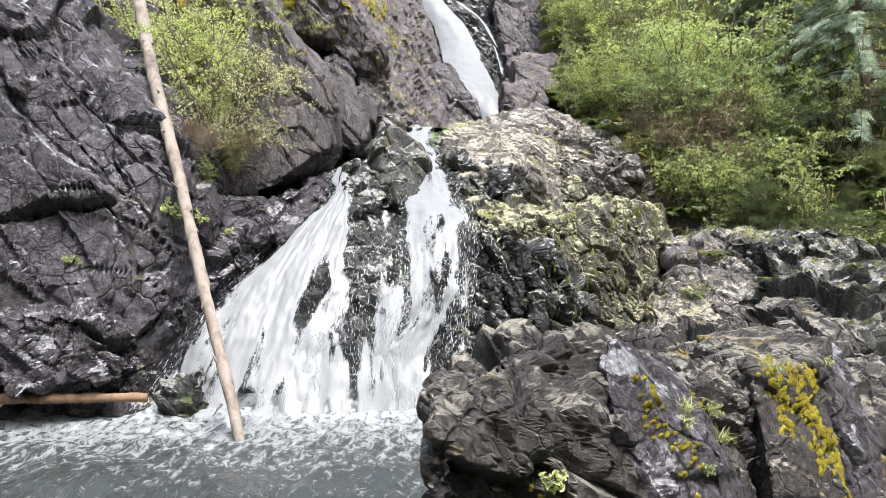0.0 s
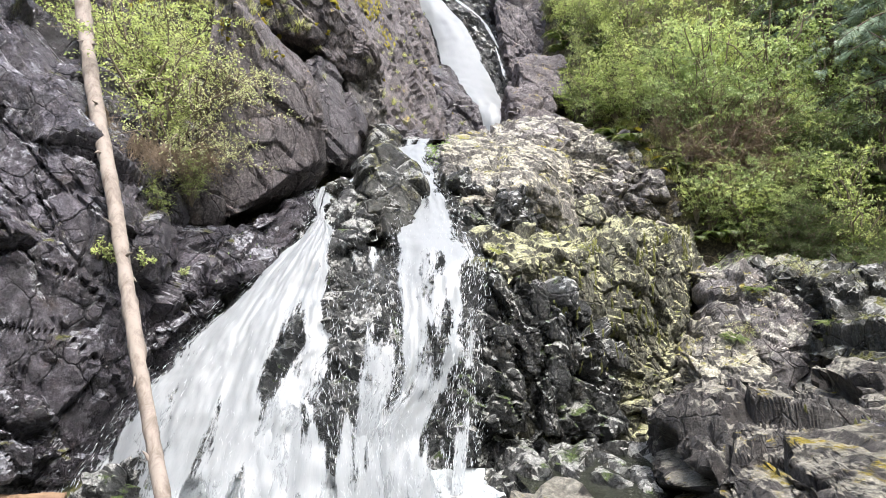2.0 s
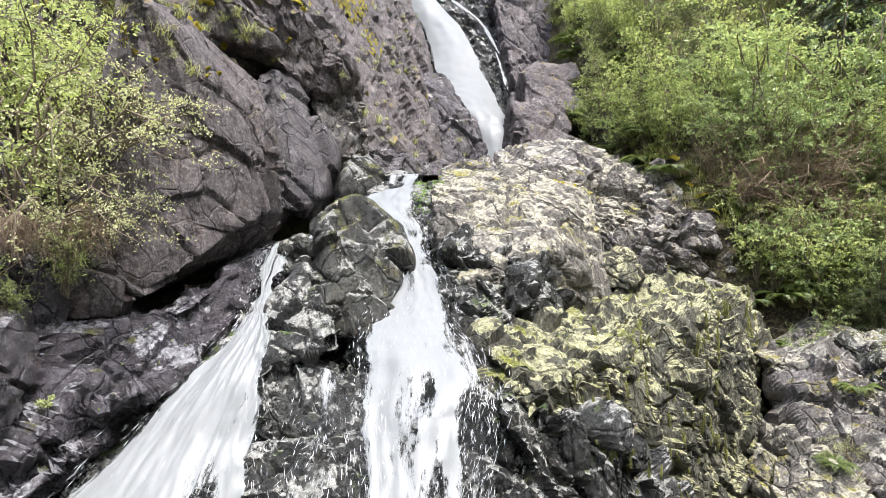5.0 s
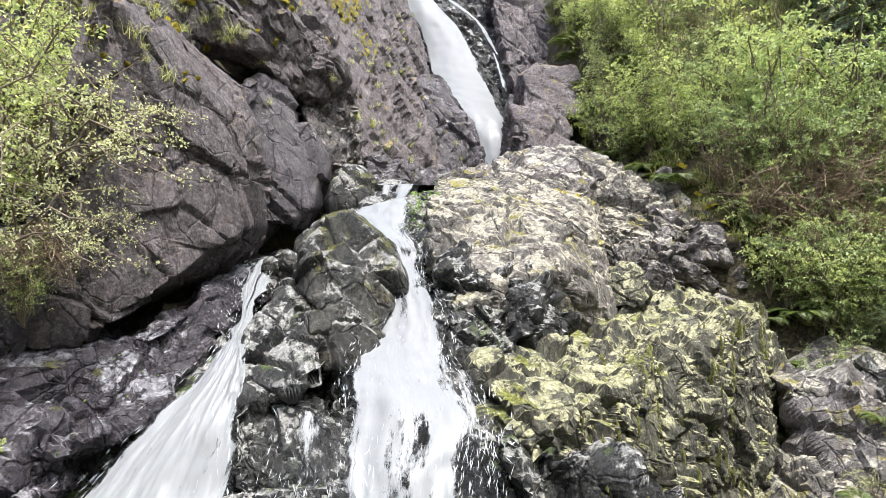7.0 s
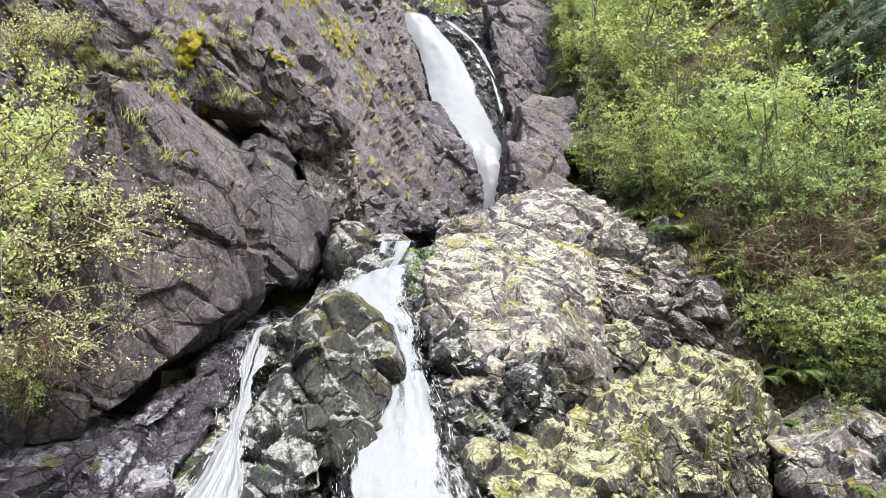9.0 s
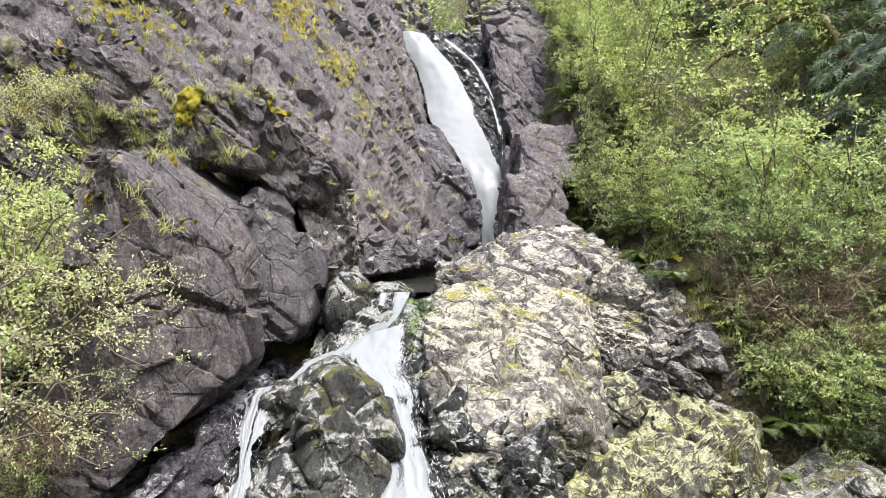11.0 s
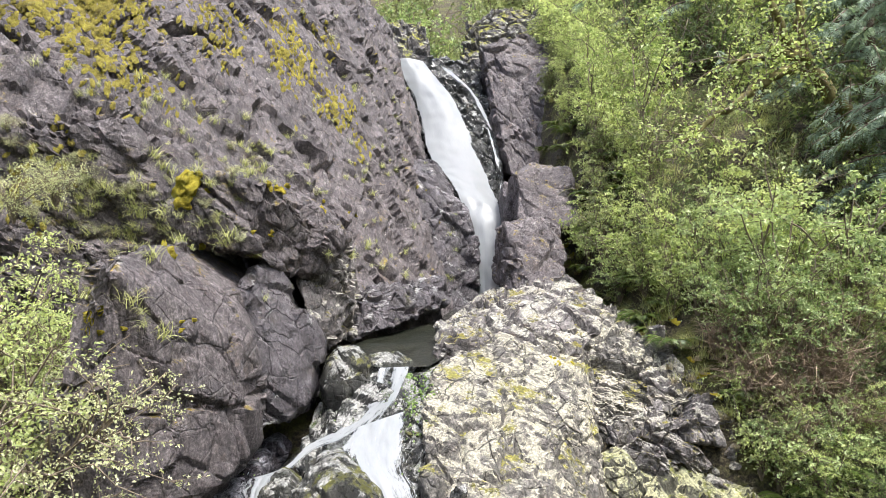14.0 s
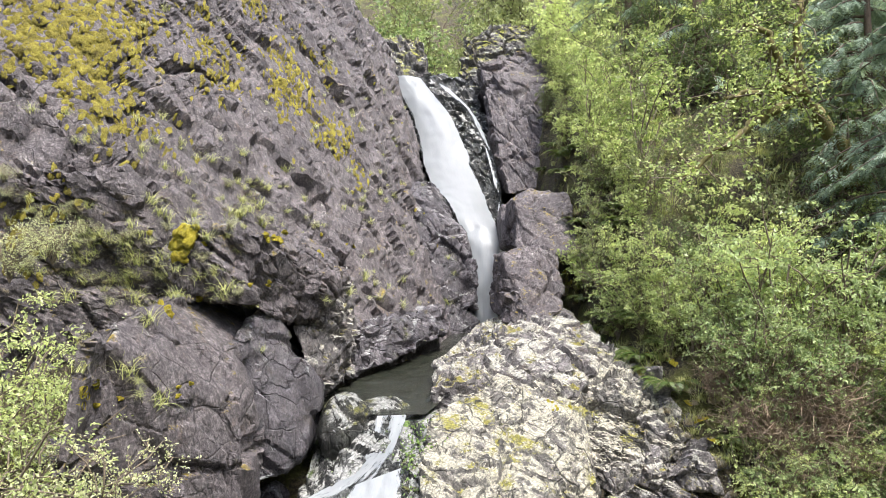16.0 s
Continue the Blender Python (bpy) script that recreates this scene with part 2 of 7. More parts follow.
# run: how the stone's marks are drawn out (across, down, degrees of dip)
ROCK_PURPLE = rock_material("purple_grey_basalt", (0.035, 0.029, 0.03), (0.105, 0.09, 0.09), (0.203, 0.179, 0.178), (0.29, 0.278, 0.249), 0.32, (0.199, 0.149, 0.025), 0.44, 0.25, (0.133, 0.091, 0.066), 0.08, 0.55, (1.5, 0.5, 38.0), 0.2)
# the pale lichen colour here stands in for sky reflected by wet facets
ROCK_WET = rock_material("wet_dark_basalt", (0.013, 0.012, 0.014), (0.055, 0.049, 0.056), (0.133, 0.124, 0.141), (0.249, 0.249, 0.266), 0.40, (0.066, 0.066, 0.012), 0.40, 0.95, (0.05, 0.033, 0.025), patchy=0.3)
ROCK_NOSE = rock_material("damp_basalt", (0.025, 0.022, 0.025), (0.079, 0.07, 0.075), (0.158, 0.145, 0.154), (0.249, 0.249, 0.241), 0.34, (0.083, 0.091, 0.017), 0.42, 0.7, (0.075, 0.058, 0.042))
ROCK_DARK = rock_material("wet_stream_rock", (0.007, 0.007, 0.007), (0.027, 0.028, 0.026), (0.091, 0.091, 0.087), (0.29, 0.29, 0.27), 0.37, (0.05, 0.079, 0.013), 0.48, 0.92, (0.042, 0.033, 0.017), 0.22, 0.75, (1.3, 0.65, 0.0), 0.4)
ROCK_GREY = rock_material("grey_rock", (0.03, 0.027, 0.027), (0.125, 0.113, 0.108), (0.225, 0.208, 0.198), (0.31, 0.30, 0.25), 0.44, (0.166, 0.145, 0.025), 0.50, 0.25, (0.108, 0.075, 0.05), 0.18)
ROCK_LICHEN = rock_material("lichen_crusted_rock", (0.036, 0.033, 0.03), (0.13, 0.12, 0.105), (0.235, 0.22, 0.19), (0.32, 0.302, 0.232), 0.42, (0.21, 0.195, 0.045), 0.47, 0.3, (0.08, 0.065, 0.04), 0.2, 0.95)
ROCK_YELLOW = rock_material("yellow_lichen_rock", (0.012, 0.012, 0.009), (0.072, 0.07, 0.05), (0.178, 0.174, 0.122), (0.34, 0.335, 0.195), 0.46, (0.166, 0.178, 0.033), 0.50, 0.35, (0.05, 0.042, 0.025), 0.2, 0.8, (1.5, 0.42, 0.0), 0.35)
ROCK_SLAB = rock_material("layered_grey_rock", (0.012, 0.01, 0.009), (0.042, 0.037, 0.034), (0.112, 0.103, 0.091), (0.216, 0.203, 0.166), 0.29, (0.216, 0.166, 0.012), 0.36, 0.6, (0.062, 0.046, 0.029), 0.24, 0.8, (1.0, 1.3, 0.0), 0.22)

ROCK_MOSSY = rock_material("mossy_rock", (0.025, 0.023, 0.022), (0.083, 0.076, 0.075), (0.2, 0.19, 0.18), (0.32, 0.32, 0.26), 0.40, (0.20, 0.20, 0.035), 0.70, 0.2, (0.1, 0.07, 0.04), 0.2)
ROCK_BOULDER = rock_material("dark_mossy_stream_rock", (0.008, 0.008, 0.007), (0.035, 0.035, 0.029), (0.1, 0.1, 0.087), (0.28, 0.28, 0.26), 0.37, (0.083, 0.083, 0.012), 0.54, 0.85, (0.05, 0.037, 0.017), 0.2, 0.75, (1.4, 0.5, 0.0), 0.35)


def soil_material():
    m, t, s = material("leaf_litter_and_moss")
    pos = t.nodes.new("ShaderNodeNewGeometry").outputs["Position"]
    a, b = noise_at(t, pos, 1.5, 8, 0.7), noise_at(t, pos, 22.0, 6, 0.75)
    colour = ramp(t, b, ((0.36, (0.010, 0.007, 0.005)), (0.5, (0.042, 0.033, 0.018)), (0.66, (0.158, 0.133, 0.071))))
    colour = blend(t, ramp(t, a, ((0.48, 0.0), (0.60, 0.8))), colour, blend(t, b, (0.015, 0.02, 0.004), (0.20, 0.21, 0.045)))
    t.links.new(colour, s.inputs["Base Color"])
    s.inputs["Roughness"].default_value = 0.95
    bump(t, s, b, 1.0, 0.08)
    return m


SOIL = soil_material()


def leaf_material(name, low, high, through=0.5):
    """Thin leaves: colour varies from plant to plant and leaf to leaf, and light shines through."""
    m, t, s = material(name)
    geo, info = t.nodes.new("ShaderNodeNewGeometry"), t.nodes.new("ShaderNodeObjectInfo")
    pick = maths(t, "ADD", maths(t, "MULTIPLY", geo.outputs["Random Per Island"], 0.6), maths(t, "MULTIPLY", info.outputs["Random"], 0.4))
    colour = ramp(t, pick, ((0.1, low), (0.9, high)))
    t.links.new(colour, s.inputs["Base Color"])
    s.inputs["Roughness"].default_value = 0.45
    lucent = t.nodes.new("ShaderNodeBsdfTranslucent")
    t.links.new(blend(t, 1.0, colour, (1.1, 1.1, 0.7), "MULTIPLY"), lucent.inputs["Color"])
    both = t.nodes.new("ShaderNodeMixShader")
    both.inputs[0].default_value = through
    t.links.new(s.outputs[0], both.inputs[1])
    t.links.new(lucent.outputs[0], both.inputs[2])
    t.links.new(both.outputs[0], t.nodes["Material Output"].inputs["Surface"])
    return m


LEAF_BRIGHT = leaf_material("spring_leaves", (0.21, 0.29, 0.09), (0.74, 0.80, 0.42))
LEAF_MID = leaf_material("shrub_leaves", (0.14, 0.21, 0.085), (0.58, 0.67, 0.37))
LEAF_OLIVE = leaf_material("dull_olive_leaves", (0.13, 0.16, 0.07), (0.42, 0.46, 0.25))
LEAF_PALE = leaf_material("pale_blossom_leaves", (0.34, 0.37, 0.20), (0.80, 0.82, 0.55))
# darker copy of the shrub leaves: shade under the trees put into the colour
LEAF_SHADE = leaf_material("shade_coloured_leaves", (0.05, 0.075, 0.03), (0.22, 0.28, 0.13))
LEAF_CEDAR = leaf_material("cedar_sprays", (0.13, 0.19, 0.14), (0.40, 0.50, 0.37), 0.35)
LEAF_DRY = leaf_material("dry_stalks", (0.141, 0.112, 0.066), (0.349, 0.299, 0.183), 0.15)
GRASS = leaf_material("grass_blades", (0.199, 0.232, 0.066), (0.515, 0.523, 0.232), 0.3)
FERN = leaf_material("fern_fronds", (0.05, 0.083, 0.017), (0.149, 0.207, 0.042), 0.3)


def bark_material(name, dark, light, scale):
    m, t, s = material(name)
    co = t.nodes.new("ShaderNodeTexCoord").outputs["Object"]
    stretch = t.nodes.new("ShaderNodeMapping")
    stretch.inputs["Scale"].default_value = (1, 1, 0.18)
    t.links.new(co, stretch.inputs["Vector"])
    a, b = noise_at(t, stretch.outputs[0], scale, 7, 0.75, 0.5), noise_at(t, co, scale * 2.5, 4, 0.6)
    t.links.new(blend(t, maths(t, "MULTIPLY", b, 0.5), ramp(t, a, ((0.33, dark), (0.55, light))), tuple(c * 0.6 for c in light)), s.inputs["Base Color"])
    s.inputs["Roughness"].default_value = 0.85
    bump(t, s, a, 0.7, 0.01)
    return m


BARK = bark_material("brown_bark", (0.025, 0.017, 0.01), (0.124, 0.087, 0.058), 30)
STEM = bark_material("bare_brown_stems", (0.1, 0.066, 0.042), (0.307, 0.232, 0.158), 30)
TWIG = bark_material("grey_twig_bark", (0.066, 0.05, 0.033), (0.216, 0.174, 0.124), 30)
LOG = bark_material("peeled_weathered_log", (0.075, 0.048, 0.033), (0.30, 0.255, 0.215), 7)
MOSS_BARK = bark_material("mossy_bark", (0.033, 0.027, 0.01), (0.166, 0.141, 0.042), 12)
LOG_BROWN = bark_material("wet_brown_log", (0.042, 0.021, 0.011), (0.224, 0.141, 0.083), 7)


def moss_material(name, low, mid, high):
    m, t, s = material(name)
    pos = t.nodes.new("ShaderNodeNewGeometry").outputs["Position"]
    a, b = noise_at(t, pos, 6.0, 5, 0.7), noise_at(t, pos, 90.0, 4, 0.8)
    colour = ramp(t, maths(t, "ADD", maths(t, "MULTIPLY", a, 0.5), maths(t, "MULTIPLY", b, 0.5)), ((0.36, low), (0.5, mid), (0.64, high)))
    t.links.new(colour, s.inputs["Base Color"])
    s.inputs["Roughness"].default_value = 1.0
    bump(t, s, b, 1.0, 0.03)
    return m


MOSS = moss_material("yellow_green_moss", (0.133, 0.108, 0.008), (0.349, 0.29, 0.021), (0.564, 0.49, 0.05))
MOSS_OLIVE = moss_material("olive_moss_strands", (0.03, 0.032, 0.01), (0.13, 0.135, 0.035), (0.29, 0.30, 0.09))
MOSS_DULL = moss_material("olive_brown_moss", (0.05, 0.037, 0.01), (0.207, 0.174, 0.025), (0.432, 0.39, 0.058))


def algae_material():
    m, t, s = material("bright_green_algae")
    pos = t.nodes.new("ShaderNodeNewGeometry").outputs["Position"]
    a = noise_at(t, pos, 25.0, 8, 0.8)
    t.links.new(ramp(t, a, ((0.35, (0.03, 0.06, 0.012)), (0.5, (0.17, 0.28, 0.05)), (0.65, (0.38, 0.52, 0.15)))), s.inputs["Base Color"])
    s.inputs["Roughness"].default_value = 0.5
    bump(t, s, a, 1.0, 0.03)
    return m


ALGAE = algae_material()


def white_water_material(name, cover, across=16.0, along=4.0):
    """Aerated falling water: white threads along the flow, with clear gaps between them."""
    m, t, s = material(name)
    uv = t.nodes.new("ShaderNodeUVMap")
    uv.uv_map = "flow"
    lay = t.nodes.new("ShaderNodeMapping")
    lay.inputs["Scale"].default_value = (across, along, 1)
    t.links.new(uv.outputs[0], lay.inputs["Vector"])
    threads = noise_at(t, lay.outputs[0], 1.6, 10, 0.8, 0.2)
    pos = t.nodes.new("ShaderNodeNewGeometry").outputs["Position"]
    clots = noise_at(t, pos, 4.5, 8, 0.7)
    edge = t.nodes.new("ShaderNodeAttribute")
    edge.attribute_name = "body"
    body = maths(t, "ADD", maths(t, "MULTIPLY", threads, 0.7), maths(t, "MULTIPLY", clots, 0.3))
    body = maths(t, "ADD", body, maths(t, "MULTIPLY", maths(t, "SUBTRACT", edge.outputs["Fac"], 0.5), 0.42))
    white = ramp(t, body, ((0.735 - 0.35 * cover, 0.0), (0.82 - 0.35 * cover, 1.0)))
    flecks = ramp(t, noise_at(t, lay.outputs[0], 4.0, 6, 0.75, 0.4), ((0.30, (0.29, 0.335, 0.35)), (0.42, (0.40, 0.43, 0.44)), (0.55, (0.448, 0.465, 0.475))))
    t.links.new(flecks, s.inputs["Base Color"])
    s.inputs["Roughness"].default_value = 0.35
    glow = t.nodes.new("ShaderNodeBsdfTranslucent")
    glow.inputs["Color"].default_value = (0.45, 0.475, 0.49, 1)
    cloudy = t.nodes.new("ShaderNodeMixShader")
    cloudy.inputs[0].default_value = 0.5
    t.links.new(s.outputs[0], cloudy.inputs[1])
    t.links.new(glow.outputs[0], cloudy.inputs[2])
    clear = t.nodes.new("ShaderNodeBsdfTransparent")
    both = t.nodes.new("ShaderNodeMixShader")
    t.links.new(maths(t, "ADD", 0.03, maths(t, "MULTIPLY", white, 0.97)), both.inputs[0])
    t.links.new(clear.outputs[0], both.inputs[1])
    t.links.new(cloudy.outputs[0], both.inputs[2])
    t.links.new(both.outputs[0], t.nodes["Material Output"].inputs["Surface"])
    bump(t, s, threads, 0.3, 0.012)
    return m


WHITE_WATER = white_water_material("white_water", 0.86, 12.0, 3.0)
THIN_WATER = white_water_material("thin_white_water", 0.36)
STREAM_WATER = white_water_material("stream_water", 0.46, 14.0, 2.0)
FALL_WATER = white_water_material("upper_fall_water", 1.25, 9.0, 0.8)
THREAD_WATER = white_water_material("thread_water", 0.5, 9.0, 1.0)
VEIL_WATER = white_water_material("veil_water", 0.56, 20.0, 2.2)


def pool_material(name, foam_from, foam_to, base):
    """Dark clear water with foam that thins out away from the fall (along y, in metres)."""
    m, t, s = material(name)
    pos = t.nodes.new("ShaderNodeNewGeometry").outputs["Position"]
    xyz = t.nodes.new("ShaderNodeSeparateXYZ")
    t.links.new(pos, xyz.inputs[0])
    reach = t.nodes.new("ShaderNodeMapRange")
    for k, value in zip((1, 2, 3, 4), (foam_from, foam_to, 0.0, 1.0)):
        reach.inputs[k].default_value = value
    t.links.new(xyz.outputs["Y"], reach.inputs[0])
    lay = t.nodes.new("ShaderNodeMapping")
    lay.inputs["Scale"].default_value = (1.0, 0.55, 1)
    t.links.new(pos, lay.inputs["Vector"])
    flecks, waves = noise_at(t, lay.outputs[0], 11.0, 8, 0.75, 0.6), noise_at(t, lay.outputs[0], 5.0, 4, 0.6)
    foam = ramp(t, maths(t, "ADD", flecks, maths(t, "MULTIPLY", maths(t, "SUBTRACT", reach.outputs[0], 0.5), 0.75)), ((0.47, 0.0), (0.66, 1.0)))
    t.links.new(blend(t, foam, base, (0.37, 0.395, 0.40)), s.inputs["Base Color"])
    t.links.new(maths(t, "ADD", 0.06, maths(t, "MULTIPLY", foam, 0.5)), s.inputs["Roughness"])
    s.inputs["IOR"].default_value = 1.33
    bump(t, s, maths(t, "ADD", waves, maths(t, "MULTIPLY", foam, 0.25)), 0.8, 0.10)
    return m


POOL = pool_material("churned_pool_water", 1.6, 9.6, (0.037, 0.043, 0.042))
STILL_POOL = pool_material("still_dark_pool_water", 22.0, 25.5, (0.023, 0.025, 0.018))


def droplet_material():
    m, t, s = material("water_spray")
    s.inputs["Base Color"].default_value = (0.6, 0.63, 0.64, 1)
    s.inputs["Roughness"].default_value = 0.3
    return m


SPRAY = droplet_material()

# ---- ground ----
def ground_height(x, y):
    """The bed of the stream, and the slopes on both sides of it."""
    bed = np.interp(y, (-40, 5, 8.3, 11, 12.4, 13.2, 24.5, 30, 36, 60, 140), (-0.9, -0.8, -0.8, -0.3, 0.6, 3.2, 3.2, 11.6, 13.6, 24, 62))
    right = np.interp(y, (-40, 2, 5, 8, 10.5, 11.6, 12.4, 13.1, 14, 17, 21, 28, 36, 60, 140), (0.3, 0.2, 0.2, 0.2, 0.3, 0.8, 1.7, 3.1, 4.3, 6.8, 9.6, 13.0, 15.5, 26, 64))
    left = np.interp(y, (-40, 5, 7.5, 9, 12, 16, 24, 32, 60, 140), (-0.4, -0.5, -0.4, 2.2, 4.2, 8.0, 12.5, 14.5, 26, 64))
    narrow = ease(y, 12.2, 13.6)
    wr = ease(x, 2.6 - 0.3 * narrow, 6.0 - 1.5 * narrow)
    wl = ease(-x, 2.8 - 1.8 * narrow, 5.2 - 1.6 * narrow)
    z = bed + (right - bed) * wr + (left - bed) * wl
    # the rise behind y = -7 is out of view, added to block low skylight
    z = z + 0.22 * np.clip(x - 5.5, 0, 60) + 0.22 * np.clip(-x - 5, 0, 60) + 0.75 * (np.clip(x - 11, 0, 22) + np.clip(-x - 10, 0, 22)) + 0.8 * np.clip(-y - 7, 0, 24)
    p = np.stack((x, y, 0 * x), -1).reshape(-1, 3)
    rough = fbm(p * 0.5, 4, 61).reshape(x.shape) * 0.22 + fbm(p * 0.06, 2, 77).reshape(x.shape) * np.clip(np.abs(y - 12) - 16, 0, 30) * 0.12
    return z + rough * (0.3 + 0.7 * np.maximum(wr, np.maximum(wl, ease(y, 29, 33))))


def strip(lo, hi, fine_lo, fine_hi, step, coarse):
    """Grid lines from lo to hi, close together between fine_lo and fine_hi."""
    a = np.linspace(0, 1, coarse)[:-1] ** 2
    return np.concatenate((fine_lo - (fine_lo - lo) * a[::-1][:-1], np.arange(fine_lo, fine_hi, step), fine_hi + (hi - fine_hi) * a))


def grid_faces(nx, ny):
    i = np.arange(nx * ny).reshape(ny, nx)
    return np.stack((i[:-1, :-1].ravel(), i[:-1, 1:].ravel(), i[1:, 1:].ravel(), i[1:, :-1].ravel()), 1)


gx, gy = np.meshgrid(strip(-160, 160, -9, 14, 0.22, 24), strip(-120, 220, 0, 34, 0.22, 24))
gv = np.stack((gx, gy, ground_height(gx, gy)), -1).reshape(-1, 3)
ground = new("ground", mesh_from("ground", gv, grid_faces(gx.shape[1], gx.shape[0]), SOIL, True))
tagged(ground, "steep forest floor of brown litter and moss", "ground", kind="structure")


def ground_z(x, y):
    return float(ground_height(np.array([[x]]), np.array([[y]]))[0, 0])


# ---- pools ----
def pool(name, shore, z, step, waves, mat, label):
    """A sheet of water between a left and a right shore, given as rows of (y, left, right)."""
    row = np.array(shore)
    py = np.arange(row[0, 0], row[-1, 0], step)
    lo, hi = np.interp(py, row[:, 0], row[:, 1]), np.interp(py, row[:, 0], row[:, 2])
    u = np.linspace(0, 1, int((hi - lo).max() / step))
    px = lo[:, None] + (hi - lo)[:, None] * u[None, :]
    py = np.broadcast_to(py[:, None], px.shape)
    p = np.stack((px, py, 0 * px), -1).reshape(-1, 3)
    p[:, 2] = z + waves * fbm(p * np.array((2.2, 3.2, 1)), 4, 90, 0.6)
    ob = new(name, mesh_from(name, p, grid_faces(px.shape[1], px.shape[0]), mat, True))
    return tagged(ob, label, "water", kind="structure")


pool("lower_pool_water", ((-4, -9, 5), (3.5, -9, 5), (5.4, -8, 2.0), (6.6, -8, 1.2), (7.4, -8, 0.6), (8.8, -8, 0.5)), 0.0, 0.075, 0.05, POOL, "churned grey-green plunge pool flecked with foam")
pool("upper_pool_water", ((13.12, -1.2, 0.05), (14, -1.6, 0.3), (16, -0.9, 1.0), (18, 0.0, 1.6), (22, 0.9, 2.3), (25.2, 1.0, 2.8)), 4.25, 0.08, 0.006, STILL_POOL, "still dark pool above the lower falls")

pool("side_pool_water", ((5.9, 1.15, 2.3), (7.0, 0.9, 2.6), (8.8, 0.6, 2.8)), 0.04, 0.08, 0.008, STILL_POOL, "still dark water in a hollow below the rock face")

# ---- rock masses ----
def ball(x, y, z, rx, ry, rz):
    """The corners of a rounded boulder."""
    return [(x + rx * math.cos(a) * math.cos(b), y + ry * math.sin(a) * math.cos(b), z + rz * math.sin(b)) for b in (-1.3, -0.65, 0.0, 0.6, 1.2) for a in np.arange(8) * math.pi / 4 + b]


rock("cliff_left", ROCK_WET, 0.06, [(-7.5, 6.3, -0.6), (-4.3, 6.95, -0.6), (-3.5, 7.35, -0.4), (-4.07, 7.4, 1.6), (-3.2, 7.9, 2.6), (-3.3, 7.6, 0.9), (-4.6, 8.05, 4.1), (-7.5, 7.9, 6), (-5.6, 8.6, 5.6), (-4.2, 9, 4.4), (-3.2, 9.4, 3.4), (-2.9, 9, 2), (-3, 8.6, 0.5), (-7.5, 12, 6), (-3.2, 12, 3.4), (-3, 11, 0), (-7.5, 12, -0.5)],
     "dark wet purple-grey basalt cliff beside the lower fall", "cliff", amp=0.6, seed=1, smooth=3, size=2.0, kind="structure")
rock("cliff_upper_left", ROCK_PURPLE, 0.089, [(-5, 13.3, 3.5), (-1.6, 14.2, 3.5), (0.3, 18, 3.5), (1.35, 23, 3.5), (1, 29, 3.5), (-11, 14.5, 14.5), (-6, 17.5, 14.5), (-2.6, 24, 14.6), (-1.3, 28.5, 14), (-4.2, 13.2, 7.5), (-8, 11.5, 7), (-8, 11.5, 3.5), (-11, 30, 15), (-1.2, 27.2, 12.4)],
     "steep purple-grey rock wall with moss streaks beside the upper fall", "cliff", amp=0.6, seed=2, smooth=3, size=1.5, plates=1.5, kind="structure")
rock("overhang_block", ROCK_PURPLE, 0.043, [(-2.92, 10.1, 5.74), (-2.9, 11.6, 5.92), (-2.61, 11.9, 5.7), (-2.22, 12, 5.36), (-1.98, 11.6, 4.83), (-1.9, 11.4, 3.97), (-1.9, 11.3, 3.64), (-2.26, 10.6, 3.13), (-2.82, 9.9, 2.69), (-3.11, 9.6, 2.68), (-3.16, 9.4, 3.27), (-2.98, 9.6, 4.02), (-2.88, 12.1, 5.59), (-2.87, 13.6, 5.75), (-2.61, 13.9, 5.55), (-2.25, 14, 5.25), (-2.04, 13.6, 4.77), (-1.97, 13.4, 4), (-1.97, 13.3, 3.7), (-2.29, 12.6, 3.24), (-2.79, 11.9, 2.85), (-3.06, 11.6, 2.84), (-3.1, 11.4, 3.37), (-2.94, 11.6, 4.04)],
     "massive overhanging purple-grey block with a flat face", "boulder", amp=0.42, seed=3, smooth=2, size=1.6, fine=0.7)
rock("wedge_rock", ROCK_NOSE, 0.043, [(-2.28, 12.2, 5.4), (-1.8, 12.8, 5.03), (-1.44, 13.2, 4.57), (-1.48, 12.6, 3.92), (-1.72, 12.4, 3.64), (-1.99, 12, 3.7), (-2.07, 13, 5.59), (-2.23, 13.8, 5.32), (-1.8, 14.4, 4.98), (-1.48, 14.8, 4.57), (-1.51, 14.2, 3.98), (-1.73, 14, 3.73), (-1.97, 13.6, 3.79), (-2.05, 14.6, 5.49)],
     "dark fractured wedge of rock above the stream", "rock", amp=0.45, seed=4, smooth=2, size=1.7, fine=0.7)
rock("bulging_rock", ROCK_PURPLE, 0.043, [(-3.08, 12.2, 5.94), (-2.88, 12.2, 6.78), (-1.95, 12.5, 6.66), (-1.6, 13.4, 6.3), (-1.3, 13.8, 5.95), (-1.5, 13.6, 5.52), (-1.74, 13.2, 5.45), (-2.2, 12.4, 5.79), (-2.97, 14.7, 5.96), (-2.79, 14.7, 6.71), (-1.89, 15, 6.69), (-1.47, 16, 6.44), (-1.3, 16.4, 6.15), (-1.55, 16.1, 5.58), (-1.76, 15.7, 5.52), (-2.18, 14.9, 5.82)],
     "rounded mossy rock bulging out of the cliff", "rock", amp=0.7, seed=5, smooth=3)
